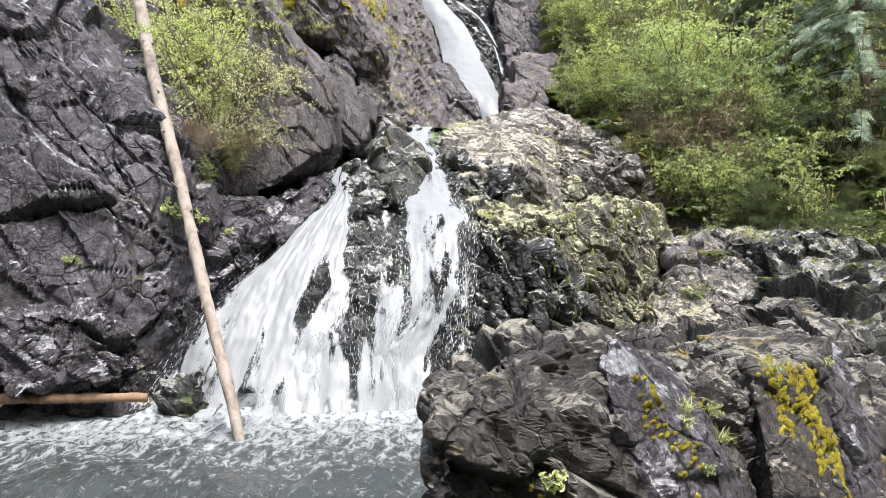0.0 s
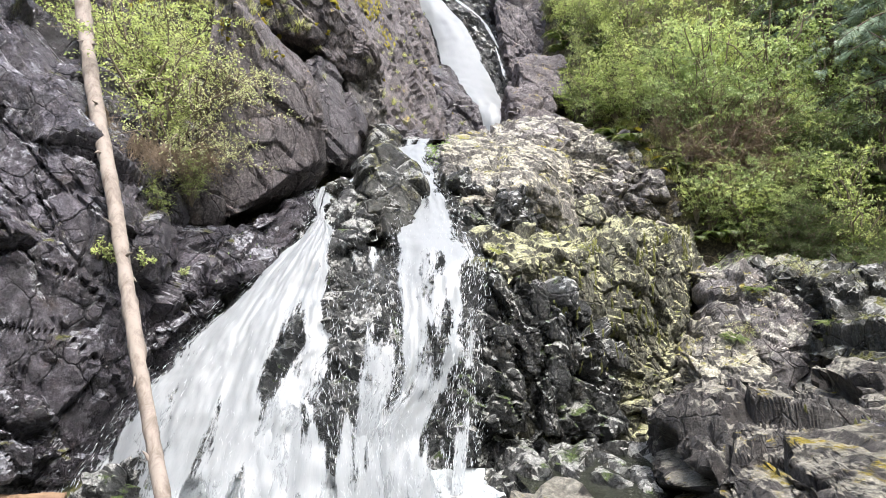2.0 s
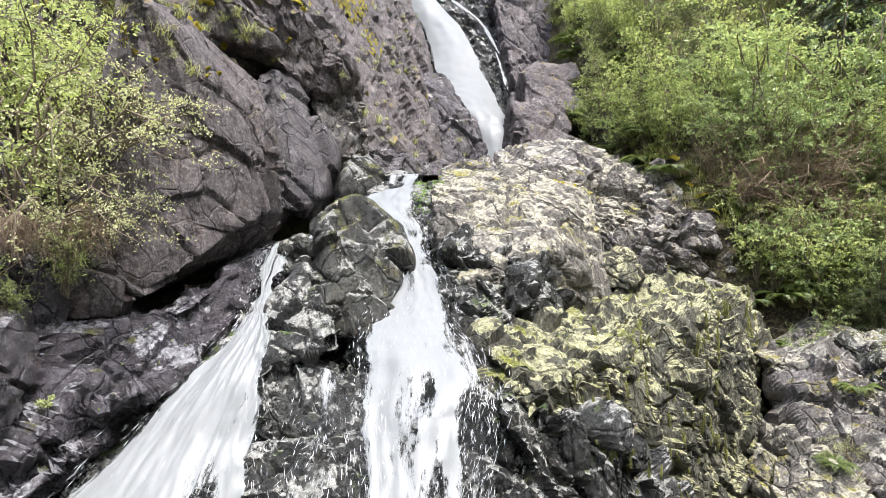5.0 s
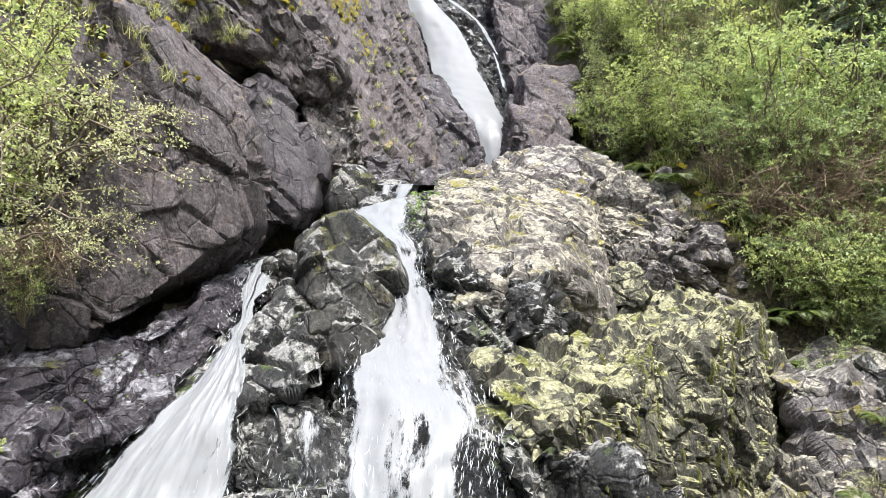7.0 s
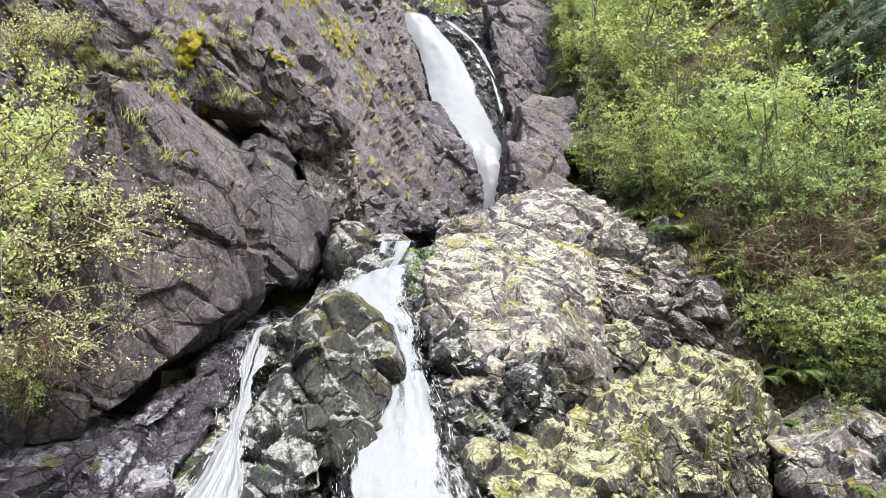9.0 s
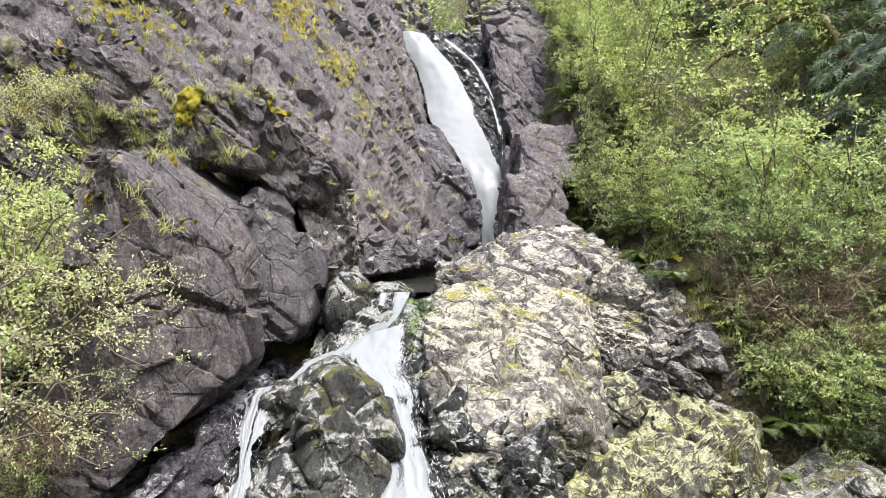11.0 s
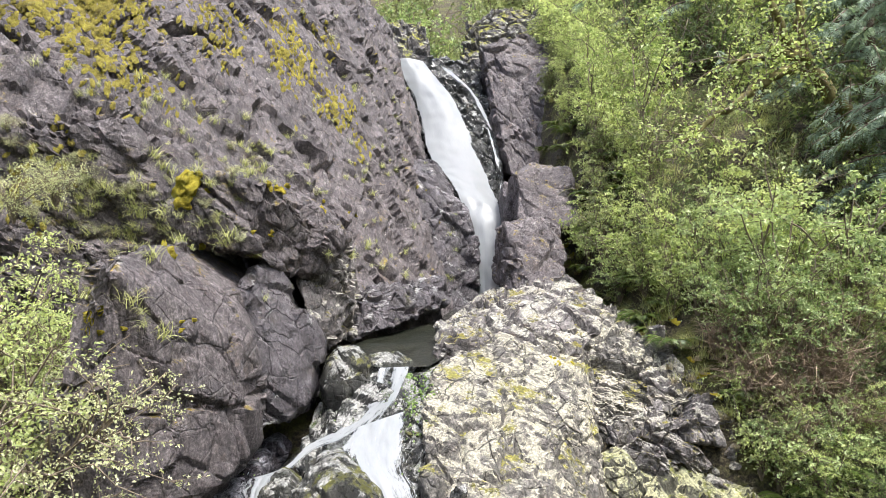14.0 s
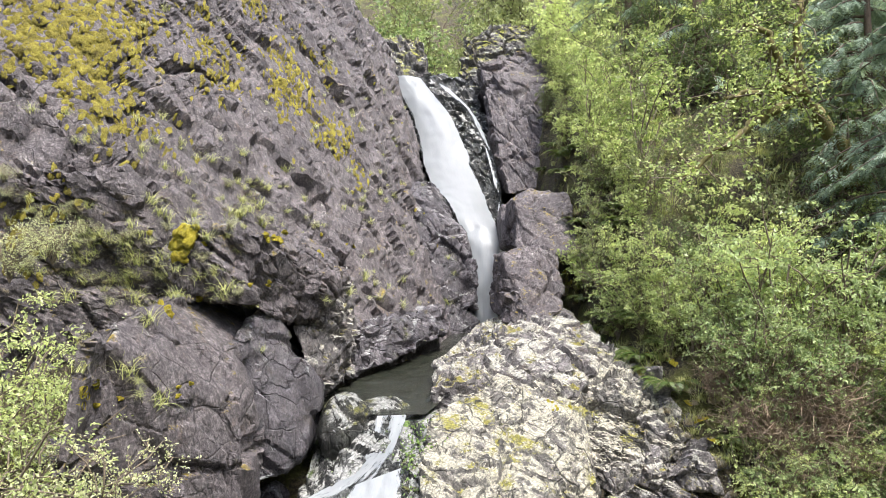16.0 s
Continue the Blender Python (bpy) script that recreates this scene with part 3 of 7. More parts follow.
rock("cliff_rock", ROCK_GREY, 0.052, [(-1.82, 13.6, 5.45), (-1.38, 14.4, 6.22), (-1.23, 14.6, 5.07), (-1.19, 14.3, 4.42), (-1.45, 13.5, 4.43), (-1.61, 13.3, 4.86), (-1.78, 15.6, 5.41), (-1.39, 16.4, 6.11), (-1.25, 16.6, 5.07), (-1.22, 16.3, 4.49), (-1.45, 15.5, 4.49), (-1.59, 15.3, 4.88)],
     "grey and rust coloured fractured rock above the pool", "rock", amp=1.0, seed=6, smooth=3)
rock("pool_rock", ROCK_NOSE, 0.052, [(-1.29, 15.3, 4.31), (-1.2, 15.6, 5.05), (-0.62, 17.4, 5.12), (0.3, 18.9, 5.16), (0.47, 18.5, 4.64), (-0.47, 16.4, 4.46), (-1.12, 15.3, 4.31), (-1.22, 17.1, 4.35), (-1.14, 17.4, 5.02), (-0.61, 19.2, 5.08), (0.21, 20.7, 5.12), (0.37, 20.3, 4.65), (-0.48, 18.2, 4.49), (-1.06, 17.1, 4.35)],
     "low grey ledge at the edge of the upper pool", "rock", amp=0.8, seed=7, smooth=3)
rock("boulder", ROCK_BOULDER, 0.026, ball(-1.04, 13.2, 4.0, 0.41, 0.5, 0.54),
     "rounded grey boulder with moss beside the outlet stream", "rock", amp=0.25, fine=0.5, seed=8, smooth=10)
rock("boulder", ROCK_BOULDER, 0.026, ball(-0.53, 13.6, 4.13, 0.42, 0.42, 0.3),
     "low wet dark boulder at the pool outlet", "rock", amp=0.25, fine=0.5, seed=9, smooth=10)
rock("fall_side_rock", ROCK_NOSE, 0.071, [(-0.57, 23, 8.43), (0.32, 23, 8.35), (0.81, 23, 6.81), (1.08, 22.6, 4.43), (0.36, 21, 3.89), (-1.04, 21.5, 5.6), (-0.5, 26, 8.21), (0.3, 26, 8.14), (0.75, 26, 6.75), (0.99, 25.6, 4.61), (0.34, 24, 4.13), (-0.92, 24.5, 5.67), (1.5, 21.8, 4.3), (1.38, 22.1, 6.0), (1.0, 22.5, 7.2), (0.3, 22.0, 7.4)],
     "dark wet rock shoulder beside the upper fall", "rock", amp=0.5, seed=10, smooth=3, size=1.4)
rock("stream_boulder", ROCK_BOULDER, 0.03, [(-1.31, 10.9, 3.51), (-1.15, 10.95, 3.71), (-0.86, 10.9, 3.75), (-0.85, 10.9, 3.73), (-0.49, 10.5, 3.4), (-0.29, 10.1, 3.05), (-0.52, 9.55, 2.5), (-0.8, 9.4, 2.44), (-0.86, 9.5, 2.69), (-1.14, 10.1, 3.15), (-1.26, 11.4, 3.48), (-1.12, 11.45, 3.66), (-0.86, 11.4, 3.69), (-0.85, 11.4, 3.68), (-0.52, 11, 3.38), (-0.34, 10.6, 3.06), (-0.55, 10.05, 2.57), (-0.8, 9.9, 2.52), (-0.86, 10, 2.74), (-1.11, 10.6, 3.15), (-0.7, 10.1, 3.5), (-0.95, 9.95, 3.38), (-0.47, 10.05, 3.28), (-0.88, 10.4, 3.62)],
     "large dark boulder with moss splitting the stream", "rock", amp=0.5, fine=0.7, size=1.2, seed=11, smooth=9)
rock("stream_boulder", ROCK_DARK, 0.03, [(-1.19, 10, 3.15), (-1.43, 9.8, 2.93), (-1.52, 9.4, 2.53), (-1.32, 9.1, 2.26), (-1.01, 9, 2.36), (-0.71, 9.1, 2.46), (-0.8, 9.4, 2.7), (-1.19, 10.9, 3.1), (-1.4, 10.7, 2.9), (-1.48, 10.3, 2.54), (-1.3, 10, 2.3), (-1.02, 9.9, 2.39), (-0.75, 10, 2.48), (-0.83, 10.3, 2.69)],
     "wet grey boulder at the foot of a larger one", "rock", amp=0.5, fine=0.7, size=1.2, seed=12, smooth=6)
rock("rib_rock", ROCK_DARK, 0.035, [(-1.36, 9, 2.33), (-0.83, 9, 2.33), (-0.45, 8.9, 2.13), (-0.33, 8, 1), (-1.05, 8, 1), (-0.96, 7.7, 0.06), (-0.56, 7.7, -0), (-1.3, 10.6, 2.22), (-0.83, 10.6, 2.22), (-0.48, 10.5, 2.04), (-0.38, 9.6, 1.03), (-1.02, 9.6, 1.03), (-0.94, 9.3, 0.18), (-0.58, 9.3, 0.13)],
     "wet dark rock rib between two falls", "rock", amp=0.8, size=1.2, seed=13, smooth=3)
rock("fall_bed", ROCK_DARK, 0.065, [(-3.4, 7.75, -0.6), (-0.6, 7.85, -0.6), (-3.6, 8.3, 0.6), (-1.5, 9.9, 2.15), (-0.9, 9.9, 2.2), (-1.7, 11.2, 2.7), (-0.8, 8.6, 1.2), (-2.8, 9.4, 1.7), (-3.4, 11.5, 2.5), (-0.8, 11.5, 2.6), (-3, 11, -0.5), (-0.5, 11, -0.5)],
     "wet rock bed under the broad fall", "rock", amp=1.0, seed=14, smooth=3)
rock("fall_bed", ROCK_DARK, 0.065, [(-0.9, 8, -0.6), (0.35, 8, -0.6), (0.45, 9.2, 2), (-0.75, 9.2, 2), (-0.8, 9.9, 2.3), (0.4, 9.9, 2.3), (-0.4, 10.8, 3.1), (0.1, 10.8, 3.1), (-0.5, 12, 3.7), (0.1, 12, 3.8), (-1, 12.5, -0.5), (0.5, 12.5, -0.5)],
     "wet rock bed under the narrow fall", "rock", amp=1.0, seed=15, smooth=3)
rock("fall_bed", ROCK_DARK, 0.043, [(-1.45, 10.5, 2.3), (-0.3, 10.9, 2.85), (-1.6, 11.9, 2.8), (-0.2, 12.3, 3.6), (-0.85, 12.4, 3.35), (0.2, 13.08, 4.2), (-1, 13.08, 4.16), (-1.5, 14, 4.1), (0.3, 14, 4.15), (-1.2, 13, 2), (0.2, 13, 2), (-0.3, 10.9, 2)],
     "wet rocky ramp below the pool outlet", "rock", amp=0.4, seed=16, smooth=3)
rock("mossy_rock", ROCK_DARK, 0.035, [(-3.23, 6.8, -0.21), (-3.11, 6.95, 0.2), (-2.84, 7.2, 0.46), (-2.65, 7.1, 0.2), (-2.71, 6.85, -0.22), (-3.2, 7.7, -0.18), (-3.09, 7.85, 0.19), (-2.85, 8.1, 0.42), (-2.68, 8, 0.19), (-2.73, 7.75, -0.19), (-3.23, 6.8, -0.4), (-2.71, 6.85, -0.4), (-3.2, 7.7, -0.4), (-3.09, 7.85, -0.4), (-2.68, 8, -0.4), (-2.73, 7.75, -0.4)],
     "low wet mossy rock in the foam below the fall", "rock", amp=1.0, seed=17, smooth=3)
rock("lichen_slab", ROCK_LICHEN, 0.038, [(-0.05, 12, 3.95), (0.2, 9.9, 2.85), (0.25, 9.9, 2.2), (0.75, 10.35, 3.15), (1.3, 10.75, 3.2), (1.7, 11.1, 2.95), (1.35, 11.2, 3.5), (0.5, 10.95, 3.45), (2.15, 12.4, 3.3), (0.95, 11.8, 3.72), (0.9, 12.9, 4.2), (2.4, 13.7, 3.9), (1.8, 13.2, 4.05), (2.6, 14.7, 4.5), (1.8, 14.2, 4.5), (1.2, 14.4, 4.62), (0.2, 13, 4.3), (0.3, 15, 3), (2.6, 15.4, 2.5), (2.3, 12.0, 2.2), (0.3, 10.4, 2)],
     "pale lichen-covered rock dome beside the stream", "rock", amp=0.46, seed=18, smooth=3, size=1.05, fine=1.2)
rock("ridge_rock", ROCK_LICHEN, 0.041, [(2.25, 13.5, 3.7), (2.5, 13.1, 3.2), (3.3, 13.25, 3.45), (3.75, 13.4, 3.75), (3.3, 14.0, 4.2), (4.1, 14.3, 4.25), (2.7, 14.8, 4.62), (3.2, 15.8, 4.9), (2.4, 15.4, 5.0), (1.9, 15.6, 5.1), (1.3, 14.6, 4.6), (2.4, 13.6, 2.5), (4.2, 14.3, 2.5), (1.6, 15.6, 3), (3.4, 16.2, 3)],
     "fractured grey and cream rock ridge behind the dome", "rock", amp=1.1, seed=57, smooth=2, size=0.8)
rock("ridge_rock", ROCK_GREY, 0.034, [(2.45, 12.9, 2.7), (4.3, 13.2, 2.7), (2.5, 13.0, 3.2), (3.0, 12.95, 3.05), (3.3, 13.1, 3.45), (3.9, 13.05, 3.2), (4.25, 13.25, 3.45), (2.6, 13.9, 3.7), (4.3, 14.0, 3.7), (2.6, 13.9, 2.6), (4.3, 14.0, 2.6)],
     "broken grey blocks standing on the ledge below the ridge", "rock", amp=1.2, seed=59, smooth=1, size=0.8)
rock("lichen_block", ROCK_LICHEN, 0.03, [(3.95, 11.35, 1.6), (4.35, 11.15, 1.55), (3.9, 11.35, 1.88), (4.4, 11.15, 1.92), (4.0, 12.3, 1.95), (4.6, 12.3, 1.9), (4.1, 12.3, 1.4), (4.6, 12.2, 1.4)],
     "pale flat block jutting over a dark hollow", "rock", amp=0.4, seed=60, smooth=1, size=0.7)
buttress = rock("lichen_buttress", ROCK_YELLOW, 0.038, [(0.4, 9.5, 2.45), (0.75, 9, 2), (0.7, 8.75, 0.3), (0.75, 8.6, -0.6), (2.4, 9.9, 0.2), (2.6, 9.9, -0.6), (1.8, 10.7, 2.55), (2.3, 10.9, 2.45), (3.9, 12.1, 2.5), (4.4, 12.9, 2.7), (4.55, 12.6, 1.7), (3.9, 11.2, 0.8), (4.4, 13.5, 2.7), (4.4, 13.5, -0.5), (0.8, 13, -0.5), (0.5, 12, 2.6), (1.3, 9.5, 2.2)],
     "rock buttress stained with yellow-green lichen", "rock", amp=1.0, seed=19, smooth=3)
rock("wet_outcrop", ROCK_DARK, 0.03, [(0.0, 10.2, 3.05), (0.2, 10.1, 3.22), (0.75, 10.3, 3.22), (1.2, 10.5, 3.08), (1.35, 10.5, 2.6), (0.98, 10.05, 2.92), (0.55, 9.92, 2.92), (0.25, 9.8, 2.65), (0.15, 9.6, 2.31), (0.66, 9.7, 2.29), (1.2, 10.2, 2.3), (0.1, 10.9, 3.35), (0.6, 11.0, 3.35), (1.3, 11.1, 3.05), (0.2, 10.6, 2.3), (1.3, 11, 2.3)],
     "dark undercut rock ledge beside the narrow fall", "rock", amp=1.2, seed=20, smooth=3)
rock("bank_rock", ROCK_BOULDER, 0.03, [(-0.28, 11.9, 3.65), (-0.1, 12.4, 3.92), (0.21, 12.3, 3.8), (0.16, 11.2, 3.33), (0.06, 10.9, 3.11), (-0.21, 11.1, 3.25), (-0.25, 12.5, 3.64), (-0.09, 13, 3.88), (0.19, 12.9, 3.77), (0.14, 11.8, 3.35), (0.05, 11.5, 3.15), (-0.19, 11.7, 3.28)],
     "wet green-grey rock along the edge of the stream", "rock", amp=0.8, seed=21, smooth=3)
dripping_face = rock("wet_outcrop", ROCK_DARK, 0.035, [(0.35, 9.2, 2.17), (0.89, 8.85, 2), (1.65, 9.2, 1.57), (2.2, 9.5, 0.82), (2.15, 9.3, 0.19), (0.55, 8.3, -0.14), (0.11, 8.2, 0.02), (0.31, 8.6, 1.21), (0.42, 10.4, 2.05), (0.9, 10.05, 1.9), (1.59, 10.4, 1.51), (2.08, 10.7, 0.84), (2.04, 10.5, 0.27), (0.6, 9.5, -0.03), (0.2, 9.4, 0.12), (0.38, 9.8, 1.19)],
     "dark dripping rock face with deep hollows", "rock", amp=1.3, seed=22, smooth=3)
rock("wet_rock", ROCK_DARK, 0.043, [(0.3, 7.6, -0.6), (0.3, 8.4, 0.01), (0.7, 6.9, -0.6), (1.3, 6.2, -0.6), (2.7, 6.4, -0.6), (2.7, 8.9, 0.1), (0.7, 8.7, 0.19), (1.3, 7.2, -0.13), (2.3, 6.9, -0.06), (0.55, 7.5, -0.15)],
     "low dark wet rock at the foot of the buttress", "rock", amp=1.0, seed=23, smooth=3)
rock("lichen_block", ROCK_YELLOW, 0.026, [(2.21, 12.3, 2.71), (2.3, 12.5, 3.12), (2.54, 12.5, 3.15), (2.7, 12.4, 2.84), (2.52, 12.2, 2.72), (2.23, 12.7, 2.73), (2.32, 12.9, 3.1), (2.53, 12.9, 3.13), (2.68, 12.8, 2.85), (2.51, 12.6, 2.74)],
     "small yellow-green lichen block on a ledge", "rock", amp=0.5, seed=24, smooth=1)
rock("ridge_rock", ROCK_GREY, 0.038, [(3, 13.6, 3.89), (3.56, 14.5, 4.62), (3.89, 14.2, 4.32), (4.41, 14, 3.94), (4.46, 13.4, 3.62), (4.04, 13, 3.22), (3.19, 13.2, 3.38), (3.08, 14.8, 3.89), (3.58, 15.7, 4.54), (3.88, 15.4, 4.27), (4.35, 15.2, 3.93), (4.39, 14.6, 3.64), (4.02, 14.2, 3.28), (3.25, 14.4, 3.43), (4.1, 13, 2.5), (4.6, 13.7, 2.5), (4.3, 13.1, 3.3)],
     "grey fractured rock crest at the edge of the bushes", "rock", amp=1.0, seed=25, smooth=3)
rock("lichen_boulder", ROCK_LICHEN, 0.03, [(3.27, 10.4, 0.68), (3.82, 10.8, 1.25), (4.4, 10.4, 0.95), (4.31, 9.6, 0.64), (3.96, 9, 0.48), (3.16, 9.4, 0.34), (3.33, 11.6, 0.68), (3.82, 12, 1.2), (4.34, 11.6, 0.93), (4.26, 10.8, 0.65), (3.95, 10.2, 0.5), (3.23, 10.6, 0.38), (3.27, 10.4, -0.2), (4.31, 9.6, -0.2), (3.96, 9, -0.2), (3.16, 9.4, -0.2), (3.33, 11.6, -0.2), (4.26, 10.8, -0.2), (3.95, 10.2, -0.2), (3.23, 10.6, -0.2)],
     "low lichen-covered boulder in a gully", "rock", amp=0.7, seed=26, smooth=3)
rock("bank_boulder", ROCK_GREY, 0.043, [(3.99, 11.59, 1.81), (4.6, 11.59, 1.9), (5.32, 11.2, 2.02), (5.8, 10.82, 1.81), (5.4, 10.24, 0.92), (4.51, 10.24, 0.88), (4.07, 10.63, 1.06), (4.07, 13.14, 1.78), (4.62, 13.14, 1.86), (5.27, 12.75, 1.97), (5.7, 12.37, 1.78), (5.34, 11.78, 0.98), (4.54, 11.78, 0.93), (4.16, 12.17, 1.11), (5.4, 10.24, 0.1), (4.51, 10.24, 0.1), (4.07, 10.63, 0.1), (4.07, 13.14, 0.1), (5.7, 12.37, 0.1), (5.34, 11.78, 0.1), (4.54, 11.78, 0.1), (4.16, 12.17, 0.1)],
     "blocky grey boulder below the bushes", "rock", amp=0.8, seed=27, smooth=2, size=1.7)
rock("bank_boulder", ROCK_BOULDER, 0.052, [(4.99, 10.3, 1.95), (5.95, 10.12, 2.18), (6.57, 9.66, 1.89), (6.85, 9.2, 1.57), (6.44, 8.65, 0.91), (4.93, 9.2, 0.84), (5.09, 12.14, 1.91), (5.95, 11.96, 2.11), (6.5, 11.5, 1.86), (6.76, 11.04, 1.57), (6.39, 10.49, 0.97), (5.03, 11.04, 0.92), (6.85, 9.2, 0.1), (6.44, 8.65, 0.1), (4.93, 9.2, 0.1), (6.5, 11.5, 0.1), (6.76, 11.04, 0.1), (6.39, 10.49, 0.1), (5.03, 11.04, 0.1)],
     "mossy grey boulder at the edge of the slope", "rock", amp=0.9, seed=28, smooth=2, size=1.7)
rock("bank_boulder", ROCK_BOULDER, 0.052, [(4.53, 8.6, 1.21), (5.61, 9, 1.57), (6.41, 8.6, 1.51), (6.22, 7.8, 0.72), (4.73, 7.6, 0.68), (4.63, 10.2, 1.2), (5.6, 10.6, 1.53), (6.32, 10.2, 1.47), (6.15, 9.4, 0.76), (4.81, 9.2, 0.73), (4.53, 8.6, 0.1), (6.22, 7.8, 0.1), (4.73, 7.6, 0.1), (4.63, 10.2, 0.1), (6.15, 9.4, 0.1), (4.81, 9.2, 0.1)],
     "dark mossy boulder on the bank", "rock", amp=0.9, seed=29, smooth=2, size=1.7)
rock("bank_boulder", ROCK_SLAB, 0.043, [(3.82, 7.6, 0.85), (4.15, 7.8, 1.13), (4.49, 7.2, 0.92), (4.3, 6.8, 0.74), (3.63, 7, 0.71), (3.85, 8.5, 0.85), (4.14, 8.7, 1.1), (4.45, 8.1, 0.92), (4.28, 7.7, 0.75), (3.67, 7.9, 0.73), (3.82, 7.6, 0.1), (4.3, 6.8, 0.1), (3.63, 7, 0.1), (3.85, 8.5, 0.1), (4.28, 7.7, 0.1), (3.67, 7.9, 0.1)],
     "angular brown-grey boulder behind a ledge", "rock", amp=0.9, seed=30, smooth=2, size=1.7)
rock("ledge_rock", ROCK_SLAB, 0.03, [(2.17, 7, 0.59), (2.75, 7.6, 0.7), (3.39, 7.4, 0.91), (3.75, 7, 0.89), (3.1, 5.6, 0.78), (1.95, 5.4, 0.63), (2.24, 8.5, 0.61), (2.76, 9.1, 0.7), (3.34, 8.9, 0.89), (3.66, 8.5, 0.88), (3.08, 7.1, 0.78), (2.04, 6.9, 0.64), (2.17, 7, -0.2), (2.75, 7.6, -0.2), (3.1, 5.6, -0.2), (1.95, 5.4, -0.2), (2.24, 8.5, -0.2), (2.76, 9.1, -0.2), (3.08, 7.1, -0.2), (2.04, 6.9, -0.2)],
     "flat grey ledge behind tilted slabs", "rock", amp=1.0, seed=31, smooth=3)
rock("foreground_rock", ROCK_SLAB, 0.029, [(-0.06, 2.42, 0.85), (-0.05, 2.44, 1.12), (-0.02, 2.48, 1.17), (0.18, 2.59, 1.12), (0.57, 2.82, 1.1), (0.78, 2.91, 0.98), (0.99, 2.86, 0.68), (0.01, 2.86, 1.18), (0.21, 3.05, 1.15), (0.58, 3.13, 1.12), (0.75, 3.22, 1.19), (-0.02, 3.22, 0.87), (-0.01, 3.24, 1.11), (0.02, 3.28, 1.17), (0.2, 3.39, 1.11), (0.55, 3.62, 1.1), (0.75, 3.71, 0.99), (0.93, 3.66, 0.71), (0.05, 3.66, 1.17), (0.23, 3.84, 1.14), (0.56, 3.93, 1.11), (0.73, 4.02, 1.18), (-0.06, 2.42, -0.4), (-0.05, 2.44, -0.4), (0.18, 2.59, -0.4), (0.57, 2.82, -0.4), (0.78, 2.91, -0.4), (0.99, 2.86, -0.4), (0.58, 3.13, -0.4), (-0.02, 3.22, -0.4), (-0.01, 3.24, -0.4), (0.2, 3.39, -0.4), (0.55, 3.62, -0.4), (0.75, 3.71, -0.4), (0.93, 3.66, -0.4), (0.56, 3.93, -0.4)],
     "angular grey-brown rock at the pool's edge", "rock", amp=0.7, seed=32, smooth=1, size=0.8, plates=1.1, fine=1.2)
rock("foreground_rock", ROCK_SLAB, 0.029, [(0.32, 3.04, 1.28), (0.4, 3.09, 1.29), (0.6, 3.22, 1.33), (0.71, 3.26, 1.37), (0.91, 3.36, 1.27), (0.84, 3.17, 1.11), (0.58, 3.09, 1.11), (0.21, 2.99, 1.12), (0.29, 3.58, 1.22), (0.88, 3.58, 1.32), (0.34, 3.53, 1.28), (0.42, 3.55, 1.29), (0.6, 3.6, 1.32), (0.7, 3.62, 1.36), (0.87, 3.66, 1.27), (0.81, 3.58, 1.12), (0.58, 3.55, 1.12), (0.25, 3.51, 1.13), (0.32, 3.8, 1.22), (0.86, 3.8, 1.31), (0.32, 3.04, -0.4), (0.91, 3.36, -0.4), (0.84, 3.17, -0.4), (0.58, 3.09, -0.4), (0.21, 2.99, -0.4), (0.29, 3.58, -0.4), (0.34, 3.53, -0.4), (0.87, 3.66, -0.4), (0.81, 3.58, -0.4), (0.58, 3.55, -0.4), (0.25, 3.51, -0.4), (0.32, 3.8, -0.4)],
     "weathered grey rock with a flat pale top", "rock", amp=0.7, seed=33, smooth=1, size=0.8, plates=1.1, fine=1.2)
rock("foreground_rock", ROCK_SLAB, 0.029, [(0.26, 3.9, 1.22), (0.37, 3.94, 1.29), (0.96, 3.96, 1.31), (1, 3.85, 1.26), (0.9, 3.81, 1.14), (0.27, 3.88, 0.94), (0.38, 3.72, 1.01), (0.29, 4.21, 1.21), (0.39, 4.25, 1.28), (0.92, 4.27, 1.3), (0.97, 4.16, 1.25), (0.87, 4.12, 1.14), (0.3, 4.2, 0.96), (0.4, 4.08, 1.03), (0.26, 3.9, -0.4), (0.9, 3.81, -0.4), (0.27, 3.88, -0.4), (0.38, 3.72, -0.4), (0.29, 4.21, -0.4), (0.87, 4.12, -0.4), (0.3, 4.2, -0.4), (0.4, 4.08, -0.4)],
     "flat-topped grey rock slab above the pool", "rock", amp=0.7, seed=34, smooth=1, size=0.8, plates=1.1, fine=1.2)
rock("foreground_rock", ROCK_WET, 0.029, [(0.84, 3.19, 1.34), (0.95, 3.35, 1.28), (1.09, 3.43, 1.19), (1.37, 3.19, 0.77), (1.36, 3.1, 0.59), (0.98, 2.81, 0.71), (0.77, 2.85, 1.03), (0.75, 3.05, 1.24), (0.85, 3.85, 1.31), (0.96, 4.02, 1.26), (1.08, 4.1, 1.18), (1.34, 3.85, 0.79), (1.33, 3.77, 0.63), (0.98, 3.48, 0.74), (0.8, 3.52, 1.03), (0.77, 3.72, 1.21), (1.37, 3.19, -0.4), (1.36, 3.1, -0.4), (0.98, 2.81, -0.4), (0.77, 2.85, -0.4), (1.08, 4.1, -0.4), (1.34, 3.85, -0.4), (1.33, 3.77, -0.4), (0.98, 3.48, -0.4), (0.8, 3.52, -0.4)],
     "steeply tilted dark rock slab", "rock", amp=0.35, seed=35, smooth=3, size=0.7)
